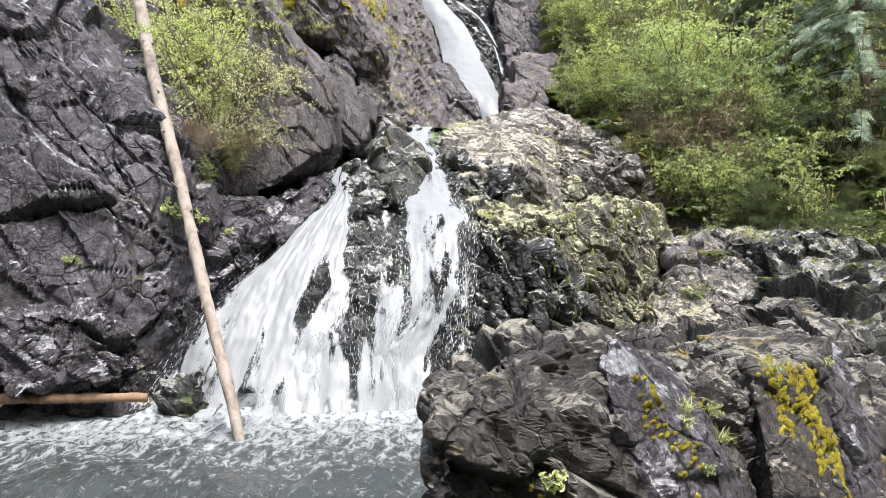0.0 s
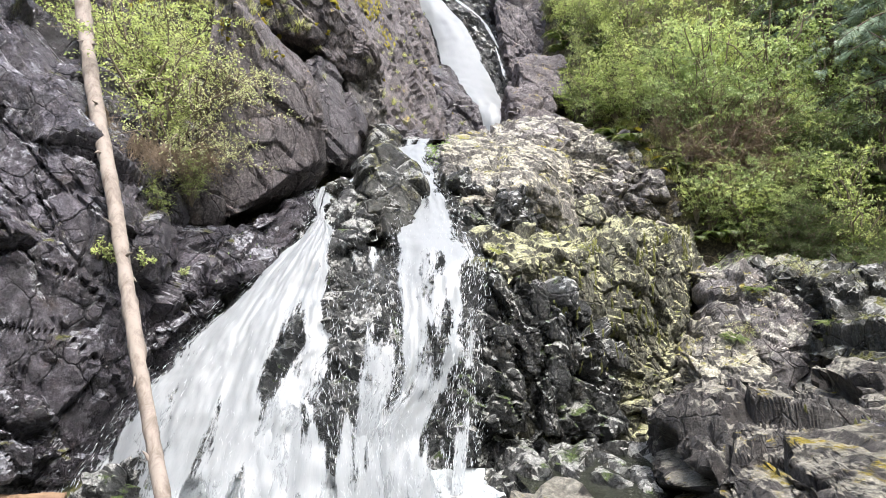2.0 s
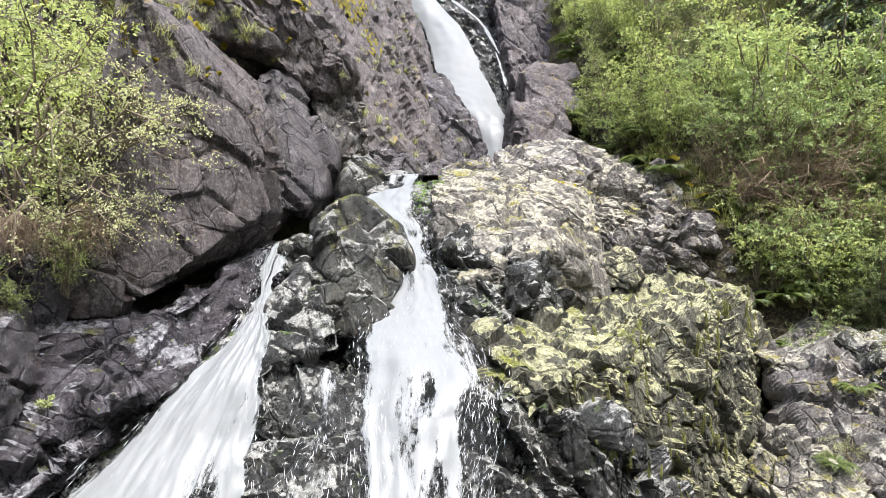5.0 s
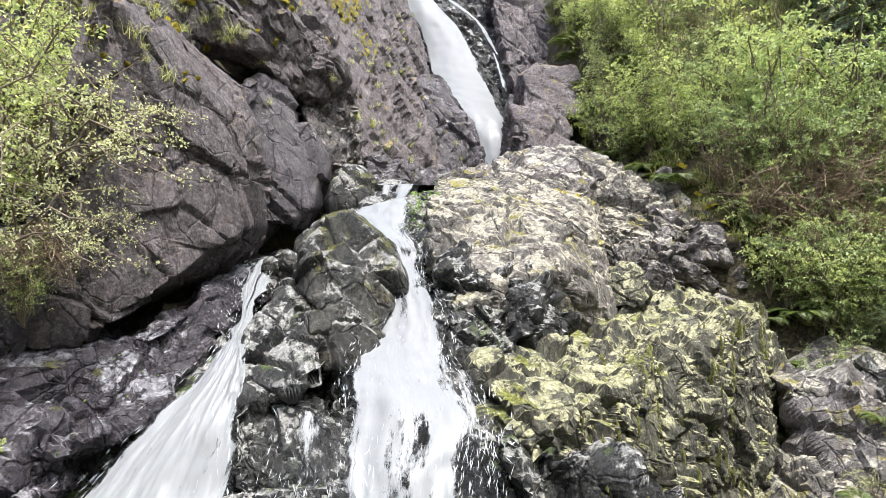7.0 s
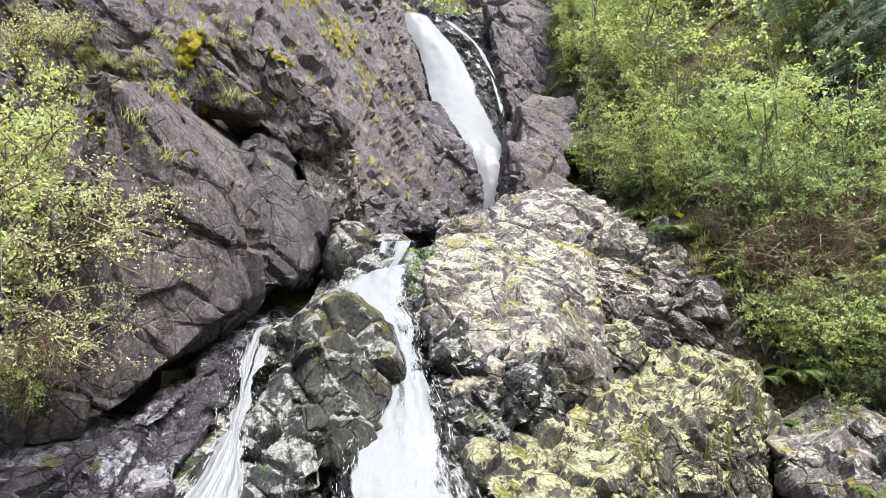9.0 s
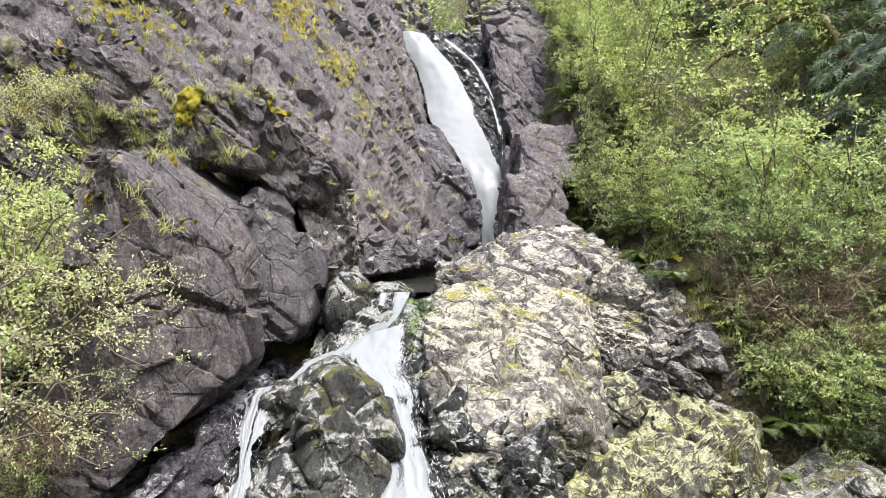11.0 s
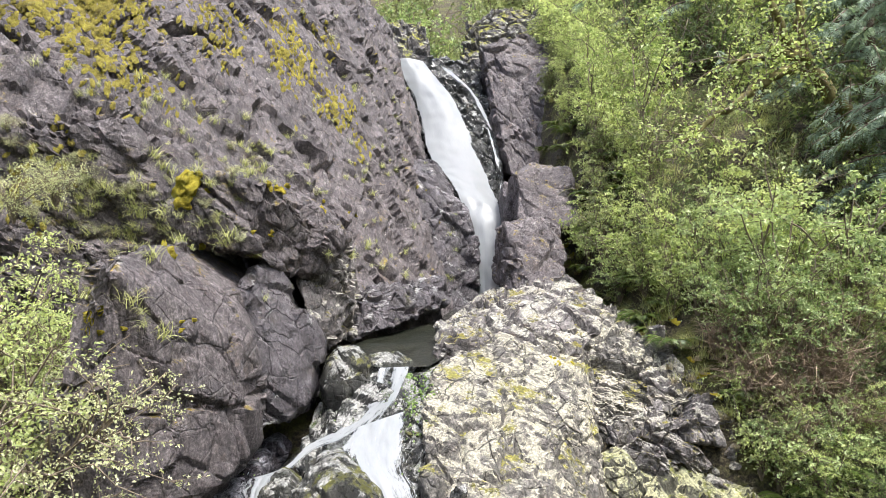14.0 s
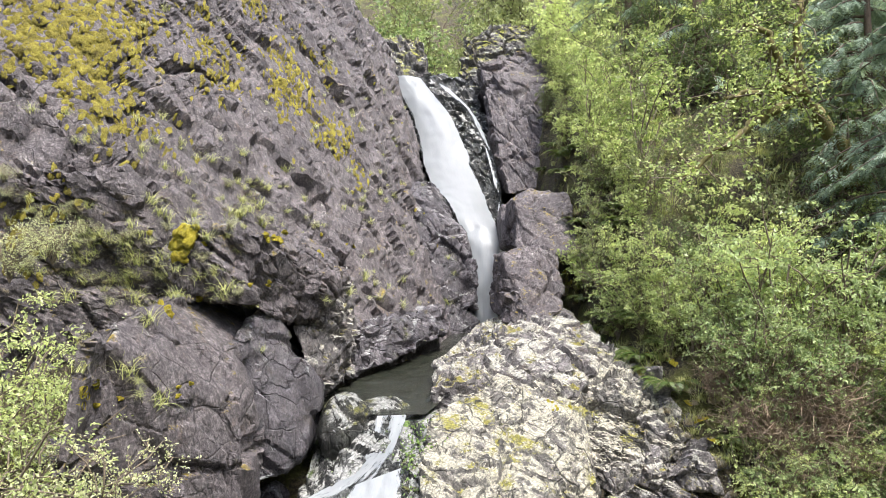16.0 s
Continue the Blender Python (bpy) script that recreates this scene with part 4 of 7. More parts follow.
rock("foreground_rock", ROCK_WET, 0.029, [(1.02, 3.46, 1.26), (1.21, 3.62, 1.16), (1.39, 3.54, 0.99), (1.55, 3.3, 0.62), (1.57, 3.3, 0.51), (1.33, 3.06, 0.61), (1.33, 3.1, 0.82), (1.08, 3.38, 1.2), (1.06, 4.17, 1.22), (1.22, 4.33, 1.14), (1.38, 4.26, 0.99), (1.52, 4.02, 0.65), (1.55, 4.02, 0.55), (1.33, 3.78, 0.64), (1.33, 3.81, 0.83), (1.1, 4.1, 1.17), (1.55, 3.3, -0.4), (1.57, 3.3, -0.4), (1.33, 3.06, -0.4), (1.33, 3.1, -0.4), (1.38, 4.26, -0.4), (1.52, 4.02, -0.4), (1.55, 4.02, -0.4), (1.33, 3.78, -0.4), (1.33, 3.81, -0.4)],
     "tilted grey rock slab with moss in the joints", "rock", amp=0.35, seed=36, smooth=3, size=0.7)
rock("foreground_rock", ROCK_SLAB, 0.029, [(1.57, 4.32, 0.86), (1.72, 4.42, 0.95), (2.14, 4.71, 1.01), (2.15, 4.52, 0.82), (2.23, 4.42, 0.44), (2.22, 4.32, 0.1), (1.9, 4.03, 0.22), (1.68, 4.23, 0.81), (1.61, 5.48, 0.84), (1.74, 5.58, 0.92), (2.12, 5.87, 0.97), (2.13, 5.67, 0.8), (2.2, 5.58, 0.46), (2.19, 5.48, 0.16), (1.91, 5.19, 0.26), (1.71, 5.38, 0.79), (2.23, 4.42, -0.4), (2.22, 4.32, -0.4), (1.9, 4.03, -0.4), (1.68, 4.23, -0.4), (2.13, 5.67, -0.4), (2.2, 5.58, -0.4), (2.19, 5.48, -0.4), (1.91, 5.19, -0.4), (1.71, 5.38, -0.4)],
     "blocky grey rock between tilted slabs", "rock", amp=0.7, seed=37, smooth=1, size=0.8, plates=1.1, fine=1.2)
rock("foreground_rock", ROCK_SLAB, 0.029, [(2.33, 5.26, 1.07), (2.12, 4.63, 0.99), (2.14, 4.5, 0.92), (2.58, 4.63, 0.94), (2.74, 4.37, 0.11), (2.14, 4.19, 0.17), (2.92, 5.09, 1.07), (3.08, 5.17, 1.1), (2.35, 6.16, 1.04), (2.16, 5.53, 0.97), (2.18, 5.4, 0.91), (2.58, 5.53, 0.92), (2.72, 5.26, 0.17), (2.18, 5.09, 0.24), (2.88, 5.98, 1.05), (3.03, 6.06, 1.08), (2.14, 4.5, -0.4), (2.58, 4.63, -0.4), (2.74, 4.37, -0.4), (2.14, 4.19, -0.4), (2.16, 5.53, -0.4), (2.18, 5.4, -0.4), (2.58, 5.53, -0.4), (2.72, 5.26, -0.4), (2.18, 5.09, -0.4)],
     "steep grey rock slab with bright yellow moss hanging over it", "rock", amp=0.35, seed=38, smooth=3, size=0.7)
rock("foreground_rock", ROCK_WET, 0.024, [(2.87, 5.03, 0.91), (3.3, 5.51, 1.05), (3.35, 5.41, 0.96), (3.4, 5.03, 0.34), (3.29, 4.75, -0.05), (2.97, 4.7, -0.03), (2.9, 6.17, 0.87), (3.29, 6.65, 1.01), (3.33, 6.55, 0.92), (3.38, 6.17, 0.36), (3.29, 5.89, 0.01), (2.99, 5.84, 0.03), (3.4, 5.03, -0.4), (3.29, 4.75, -0.4), (2.97, 4.7, -0.4), (2.9, 6.17, -0.4), (3.38, 6.17, -0.4), (3.29, 5.89, -0.4), (2.99, 5.84, -0.4)],
     "dark leaning rock slab on the bank", "rock", amp=0.35, seed=39, smooth=3, size=0.7)
rock("foreground_rock", ROCK_SLAB, 0.03, [(3.61, 5.8, 0.75), (4.07, 5.6, 0.83), (4.25, 5, 0.41), (3.74, 4.4, -0.26), (3.11, 4.6, -0.28), (3.62, 7.4, 0.7), (4.04, 7.2, 0.78), (4.2, 6.6, 0.4), (3.74, 6, -0.21), (3.17, 6.2, -0.22), (4.25, 5, -0.3), (3.74, 4.4, -0.3), (3.11, 4.6, -0.3), (4.2, 6.6, -0.3), (3.74, 6, -0.3), (3.17, 6.2, -0.3)],
     "dark rock at the edge of the bank", "rock", amp=0.6, seed=40, smooth=3)
rock("bank_rock", ROCK_WET, 0.035, [(-3.22, 9.1, 1.89), (-2.93, 9.3, 2.22), (-2.54, 9.5, 2.28), (-2.45, 9.2, 1.98), (-2.96, 8.8, 1.68), (-3.18, 10.3, 1.9), (-2.92, 10.5, 2.2), (-2.57, 10.7, 2.25), (-2.49, 10.4, 1.98), (-2.95, 10, 1.71)],
     "wet blue-grey bank rock", "rock", amp=1.0, seed=41, smooth=3)
rock("bank_rock", ROCK_WET, 0.035, [(-3.55, 8.6, 1.48), (-3.27, 8.9, 1.82), (-2.9, 9, 1.91), (-2.66, 8.7, 1.65), (-3.12, 8.2, 1.07), (-3.36, 8, 1.01), (-3.51, 10.1, 1.48), (-3.26, 10.4, 1.79), (-2.92, 10.5, 1.87), (-2.71, 10.2, 1.63), (-3.12, 9.7, 1.11), (-3.34, 9.5, 1.06)],
     "wet blue-grey bank rock with algae", "rock", amp=1.0, seed=42, smooth=3)
rock("bank_rock", ROCK_WET, 0.035, [(-2.85, 9.7, 2.48), (-2.38, 10.3, 2.79), (-2.33, 11.9, 3.2), (-1.93, 12.1, 3.25), (-1.96, 11.2, 2.81), (-2.06, 10, 2.24), (-2.44, 9.1, 1.98), (-2.79, 11.2, 2.5), (-2.37, 11.8, 2.78), (-2.32, 13.4, 3.15), (-1.96, 13.6, 3.19), (-1.99, 12.7, 2.8), (-2.08, 11.5, 2.28), (-2.42, 10.6, 2.05)],
     "dark wet ramp of rock beside the stream", "rock", amp=0.6, seed=43, smooth=3)
rock("ledge_boulder", ROCK_WET, 0.038, [(-5.19, 6.6, 1.03), (-4.22, 6.7, 1.15), (-3.84, 6.8, 1.13), (-3.53, 7, 0.83), (-3.45, 6.9, 0.4), (-4.09, 6.5, 0.39), (-5.03, 6.4, 0.41), (-5.09, 7.8, 1), (-4.22, 7.9, 1.11), (-3.88, 8, 1.09), (-3.6, 8.2, 0.82), (-3.52, 8.1, 0.44), (-4.1, 7.7, 0.43), (-4.95, 7.6, 0.45)],
     "dark boulder jutting over a small hollow", "rock", amp=1.0, seed=44, smooth=3)
rock("boulder", ROCK_BOULDER, 0.036, [(-1.85, 11.3, 2.9), (-1.3, 11.2, 2.9), (-1.75, 11.25, 3.25), (-1.5, 11.2, 3.38), (-1.3, 11.4, 3.2), (-1.6, 11.9, 3.4), (-1.35, 11.9, 3.2), (-1.85, 11.9, 3.0)],
     "small mossy boulder at the lip of the broad fall", "rock", amp=0.6, seed=58, smooth=6)
rock("step_rock", ROCK_PURPLE, 0.07, [(2.05, 19.1, 6.5), (2.15, 19.9, 7.71), (2.64, 20.3, 8.04), (3.52, 19.9, 7.86), (3.58, 18.9, 6.43), (2.59, 18.3, 6.18), (2.12, 23.1, 6.56), (2.21, 23.9, 7.65), (2.65, 24.3, 7.95), (3.44, 23.9, 7.79), (3.5, 22.9, 6.5), (2.61, 22.3, 6.27)],
     "rounded purple-grey rock step beside the upper fall", "rock", amp=0.3, seed=45, smooth=5, size=1.6)
rock("step_rock", ROCK_PURPLE, 0.06, [(1.57, 17, 5.05), (1.66, 17.9, 6.37), (2.84, 18.2, 6.55), (2.68, 16.6, 5.31), (1.94, 16, 5.06), (1.63, 20.2, 5.11), (1.71, 21.1, 6.3), (2.77, 21.4, 6.46), (2.63, 19.8, 5.35), (1.96, 19.2, 5.12)],
     "layered grey rock step beside the upper fall", "rock", amp=0.45, seed=46, smooth=4, size=1.3, plates=1.6)
rock("step_rock", ROCK_GREY, 0.052, [(0.09, 13.8, 4.43), (0.99, 15.6, 4.87), (1.53, 16, 5.06), (2.59, 16.2, 5.35), (3.23, 15.2, 4.87), (2.07, 13.8, 4.17), (0.26, 16.3, 4.47), (1.07, 18.1, 4.86), (1.55, 18.5, 5.03), (2.51, 18.7, 5.29), (3.08, 17.7, 4.86), (2.04, 16.3, 4.23), (0.6, 14, 3), (3, 15, 3)],
     "grey rock crest beside the upper pool", "rock", amp=0.7, seed=47, smooth=3, size=1.3)
rock("cliff_back", ROCK_PURPLE, 0.085, [(2, 27.5, 12.94), (3.7, 28, 13.82), (4.53, 26.5, 12.1), (4.39, 24.5, 8.43), (2.69, 25, 8.2), (2.3, 26.5, 9.97), (2.13, 31.5, 12.74), (3.66, 32, 13.53), (4.4, 30.5, 11.98), (4.28, 28.5, 8.68), (2.75, 29, 8.47), (2.4, 30.5, 10.06), (5.3, 27.0, 12.2), (5.2, 25.4, 8.6), (4.7, 27.6, 13.5), (5.3, 30, 9)],
     "grey rock wall beside the upper fall with a wet gully", "cliff", amp=0.5, size=1.6, seed=48, smooth=3, kind="structure")
rock("cliff_fall", ROCK_DARK, 0.085, [(-1.28, 28.6, 13.01), (0.2, 28.8, 13.08), (1.88, 28.6, 12.62), (2.51, 26.6, 9.4), (2.75, 24.8, 5.07), (2.5, 24.2, 3.72), (1.56, 24.4, 3.7), (0.18, 26.2, 8.77), (-1.02, 31.6, 12.58), (0.31, 31.8, 12.64), (1.82, 31.6, 12.23), (2.39, 29.6, 9.33), (2.6, 27.8, 5.43), (2.38, 27.2, 4.22), (1.53, 27.4, 4.2), (0.29, 29.2, 8.76)],
     "dark wet rock face behind the upper fall", "cliff", amp=0.8, size=1.4, seed=49, smooth=3, kind="structure")
rock("crest_rock", ROCK_MOSSY, 0.085, [(-2.51, 30.5, 13.97), (-1.64, 31, 15.05), (-0.25, 31, 15.25), (0.21, 30.5, 14.22), (-0.68, 29.8, 13.12), (-2.36, 32.5, 14.01), (-1.57, 33, 14.98), (-0.32, 33, 15.16), (0.09, 32.5, 14.23), (-0.71, 31.8, 13.24), (-2.51, 30.5, 11.5), (0.21, 30.5, 11.5), (-0.68, 29.8, 11.5), (-2.36, 32.5, 11.5), (0.09, 32.5, 11.5), (-0.71, 31.8, 11.5)],
     "dark mossy rock above the lip of the fall", "rock", amp=1.0, seed=50, smooth=3)
rock("crest_rock", ROCK_MOSSY, 0.085, [(1.4, 29.4, 13.25), (1.66, 30, 14.75), (2.71, 30.5, 15.49), (4.54, 30.5, 15.63), (4.59, 29.5, 14.07), (2.78, 29, 13.15), (1.55, 32.4, 13.36), (1.79, 33, 14.71), (2.73, 33.5, 15.38), (4.38, 33.5, 15.51), (4.43, 32.5, 14.1), (2.8, 32, 13.27), (1.4, 29.4, 11.5), (4.59, 29.5, 11.5), (2.78, 29, 11.5), (1.55, 32.4, 11.5), (1.79, 33, 11.5), (4.43, 32.5, 11.5), (2.8, 32, 11.5)],
     "mossy overhanging rock above the wet gully", "rock", amp=1.0, seed=51, smooth=3)
rock("ledge_rock", ROCK_YELLOW, 0.038, [(2.4, 11.9, 2.3), (4.2, 12.5, 2.4), (2.5, 13.3, 3.0), (4.2, 13.6, 2.95), (3.3, 12.2, 2.6), (2.5, 13.4, 1.9), (4.3, 13.7, 1.9), (3.2, 12.9, 2.88)],
     "lichen-stained ledge between the dome and the buttress", "rock", amp=0.8, seed=52, smooth=3)

# broken slabs that stand out of the two faces
def slab(parent, x, y, low, high, wide, deep, mat, seed, lean, turn):
    """One upright splinter of rock, part of a larger face."""
    r = random.Random(seed)
    along, out = Vector((math.cos(turn), math.sin(turn), 0)), Vector((math.sin(turn), -math.cos(turn), 0))
    corners = []
    for z, k in ((low, 0.8), (low + 0.3 * (high - low), 1.0), (low + 0.75 * (high - low), 0.95), (high, 0.6)):
        for a, b in ((-0.5, 0.15), (0.5, 0.1), (-0.3, 0.5), (0.35, 0.45), (-0.5, -0.8), (0.5, -0.8)):
            p = Vector((x, y, z)) + along * (a * wide * k + r.uniform(-0.04, 0.04)) + out * (b * deep * k + r.uniform(-0.03, 0.03) - lean * (z - low))
            corners.append((p.x, p.y, p.z + r.uniform(-0.05, 0.05)))
    v, f = hull_mesh(corners)
    v, f = refine(v, f, lambda mid: np.full(len(mid), 0.035))
    v = relax(v, f, 1)
    n = normals_of(v, f)
    v = v + n * weather(v, n, 0.5, seed, 0.6, 1.0)[:, None]
    me = mesh_from("rock_slab", v, f, mat, True)
    me.set_sharp_from_angle(angle=radians(24))
    return part("rock_slab", me, parent)


for k, (x, y, high, low) in enumerate(((1.35, 9.42, 2.1, 0.5), (1.7, 9.68, 2.2, 0.7), (2.03, 9.93, 2.1, 0.4), (2.3, 10.2, 2.28, 0.6), (2.6, 10.5, 2.15, 0.3), (2.95, 10.78, 2.3, 0.5), (3.3, 11.1, 2.25, 0.6), (3.65, 11.4, 2.4, 0.9), (2.2, 10.0, 1.4, 0.0), (2.75, 10.5, 1.3, 0.1))):
    slab(buttress, x, y, low, high, 0.36, 0.3, ROCK_YELLOW, 70 + k, 0.12, 0.85)
for k, (x, y, z) in enumerate(((0.6, 8.95, 1.75), (0.85, 8.92, 1.5), (1.1, 9.02, 1.7), (0.7, 8.62, 1.2), (1.0, 8.7, 1.2), (1.35, 8.92, 1.35), (1.3, 8.78, 0.9), (0.8, 8.5, 0.7), (1.55, 9.05, 1.15), (1.2, 8.75, 0.55))):
    slab(dripping_face, x, y, z - 0.32, z + 0.26, 0.2, 0.2, ROCK_DARK, 90 + k, 0.1, 0.5)

# ---- falling water ----
def smooth_rows(rows, n):
    """n points along the smooth curve through the rows."""
    r = np.array(rows, dtype=float)
    s = np.linspace(0, len(r) - 1, n)
    k = np.clip(s.astype(int), 0, len(r) - 2)
    f = (s - k)[:, None]
    p0, p1, p2, p3 = r[np.maximum(k - 1, 0)], r[k], r[k + 1], r[np.minimum(k + 2, len(r) - 1)]
    return 0.5 * (2 * p1 + (p2 - p0) * f + (2 * p0 - 5 * p1 + 4 * p2 - p3) * f * f + (3 * p1 - p0 - 3 * p2 + p3) * f ** 3)


def unit_rows(a):
    return a / np.maximum(np.linalg.norm(a, axis=-1, keepdims=True), 1e-9)


def fall(name, left, right, mat, label, step=0.05, rough=0.10, belly=0.15, seed=1, fray=0.25, drops=0, holes=0.75, wander=0.03, bare=()):
    """A sheet of white water between the lines of its left and right edges, bulging and rough."""
    reach = sum((Vector(a) - Vector(b)).length for a, b in zip(left, left[1:]))
    wide = max((Vector(a) - Vector(b)).length for a, b in zip(left, right))
    ny, nx = max(8, int(reach / step)), max(6, int(wide / step))
    a, b = smooth_rows(left, ny), smooth_rows(right, ny)
    u = np.linspace(0, 1, nx)
    p = a[:, None, :] * (1 - u)[None, :, None] + b[:, None, :] * u[None, :, None]
    # the edges wander over the lumps of the bed
    down = np.linspace(0, reach, ny)
    for k, near in ((1, (1 - u) ** 5), (-1, u ** 5)):
        side = wander * fbm(np.stack((down * 2.2, np.full(ny, seed * 2.3 + k), 0 * down), 1), 4, seed + 20 + k, 0.6) * np.minimum(1, down * 2.5)
        p += (unit_rows(a - b) * k * side[:, None])[:, None, :] * near[None, :, None]
    along = np.concatenate(([0], np.cumsum(np.linalg.norm(np.diff((a + b) / 2, axis=0), axis=1))))
    width = np.linalg.norm(a - b, axis=1)
    span = 0.3 * wide + 0.7 * width
    flow = np.stack(((u - 0.5)[None, :] * span[:, None] + 0.5 * wide, np.broadcast_to(along[:, None], (ny, nx))), -1)
    q = np.stack((flow[..., 0] * 3.5, flow[..., 1] * 0.9, np.full((ny, nx), seed * 7.1)), -1).reshape(-1, 3)
    d = fbm(q, 4, seed, 0.6).reshape(ny, nx)
    lump = fbm(p.reshape(-1, 3) * 1.6, 3, seed + 4).reshape(ny, nx)
    thread = fbm(np.stack((flow[..., 0] * 9, flow[..., 1] * 2.6, np.full((ny, nx), seed * 3.3)), -1).reshape(-1, 3), 3, seed + 8).reshape(ny, nx)
    out = 0.014 * thread + 0.3 * rough * d + 0.4 * rough * lump + belly * np.sin(np.pi * u)[None, :] * np.minimum(width, 1.0)[:, None]
    p[..., 1] -= out
    p[..., 2] += out * 0.25
    f = grid_faces(nx, ny)
    me = mesh_from(name, p.reshape(-1, 3), f, mat, True)
    layer = me.uv_layers.new(name="flow")
    layer.data.foreach_set("uv", flow.reshape(-1, 2)[f.ravel()].astype(np.float32).ravel())
    # the water is thinner at its edges
    rim = np.clip(np.minimum(u, 1 - u) / fray, 0, 1)
    gap = fbm(np.stack((flow[..., 0] * 5.0, flow[..., 1] * 1.1, np.full((ny, nx), seed * 1.7)), -1).reshape(-1, 3), 3, seed + 12).reshape(ny, nx)
    body = rim[None, :] * np.clip(0.82 + holes * gap, 0, 1)
    # rock breaks through the water here and there
    for cu, cs, du, ds in bare:
        body = body - 0.5 * np.exp(-((u - cu) / du)[None, :] ** 2 - ((np.linspace(0, 1, ny) - cs) / ds)[:, None] ** 2)
    at = me.attributes.new("body", "FLOAT", "POINT")
    at.data.foreach_set("value", body.astype(np.float32).ravel())
    thing = tagged(new(name), label, "waterfall")
    part("water_sheet", me, thing)
    if drops:
        tagged(part("spray", mesh_from("spray", *spray(left, right, drops, seed + 40), SPRAY), thing, "fine white drops"), kind="stuff")
    return thing


def spray(left, right, count, seed, spread=0.05, base=0.0):
    """Drops and short threads of water thrown off a fall, thickest at its edges and towards its foot."""
    rnd = np.random.RandomState(seed)
    a, b = smooth_rows(left, 200), smooth_rows(right, 200)
    k = np.clip((rnd.beta(1.6 + base, 1.0, count) * 199).astype(int), 0, 198)
    side = rnd.rand(count)
    u = np.where(rnd.rand(count) < 0.45, np.where(side < 0.5, np.abs(rnd.randn(count)) * 0.035, 1 - np.abs(rnd.randn(count)) * 0.035), side)[:, None]
    p = a[k] * (1 - u) + b[k] * u + rnd.randn(count, 3) * spread * (1, 0.6, 1) - (0, 0.10, -0.02)
    way = unit_rows((a[k + 1] - a[k]) * (1 - u) + (b[k + 1] - b[k]) * u + rnd.randn(count, 3) * 0.004)
    long = rnd.uniform(0.008, 0.05, count)[:, None]
    wide = rnd.uniform(0.001, 0.0032, count)[:, None]
    x = np.array((1.0, 0, 0))
    tri = np.stack((p - way * long, p + x * wide, p + way * long, p - x * wide, p + np.array((0, -1.0, 0)) * wide), 1)
    f = np.array(((0, 1, 4), (1, 2, 4), (2, 3, 4), (3, 0, 4)))[None] + 5 * np.arange(count)[:, None, None]
    return tri.reshape(-1, 3), f.reshape(-1, 3)


fall("upper_waterfall", [(-1.16, 28.3, 12.83), (-0.31, 27, 10.72), (0.15, 25, 8.64), (0.75, 23.8, 7.84), (1.2, 22.7, 6.49), (1.35, 22, 4.42)],
     [(-0.12, 28.3, 12.73), (0.95, 27, 11.02), (1.65, 25, 8.83), (2.05, 23.8, 7.51), (2.15, 22.7, 6.49), (2.02, 22, 4.41)],
     FALL_WATER, "tall white fall sliding down a rock chute", step=0.1, rough=0.1, belly=0.15, seed=3, fray=0.12, holes=0.3)
fall("upper_waterfall", [(0.19, 28, 12.66), (1.26, 26.8, 11.38), (1.84, 25.6, 10.01), (2.12, 24.4, 8.41), (2.17, 23.6, 7.16)],
     [(0.81, 28, 12.46), (1.75, 26.8, 11.18), (2.17, 25.6, 9.82), (2.37, 24.4, 8.41), (2.44, 23.6, 7.16)],
     THREAD_WATER, "thin trickle running down dark rock beside the upper fall", step=0.08, rough=0.06, belly=0.05, seed=4, fray=0.3)
fall("left_waterfall", [(-2, 11.8, 3.22), (-2.01, 11.5, 3.14), (-1.9, 11, 2.94), (-1.76, 10.2, 2.69), (-1.63, 9.3, 2.51), (-2.35, 8.6, 1.73), (-2.78, 8.1, 1.17), (-3.04, 7.7, 0.73), (-3.32, 7.35, 0.21), (-3.39, 7.1, -0.05)],
     [(-1.55, 11.8, 3.3), (-1.58, 11.4, 3.23), (-1.62, 10.9, 2.95), (-1.49, 10, 2.72), (-1.34, 9.1, 2.54), (-1.18, 8.5, 1.81), (-1.07, 8.1, 1.24), (-0.98, 7.8, 0.72), (-0.84, 7.5, 0.18), (-0.79, 7.3, -0.07)],
     WHITE_WATER, "broad white fan of water on the lower fall", rough=0.10, belly=0.12, seed=5, fray=0.13, step=0.03, holes=0.7, drops=1300, wander=0.13, bare=((0.74, 0.62, 0.05, 0.05), (0.68, 0.70, 0.06, 0.06), (0.80, 0.87, 0.16, 0.10), (0.5, 0.93, 0.12, 0.06)))
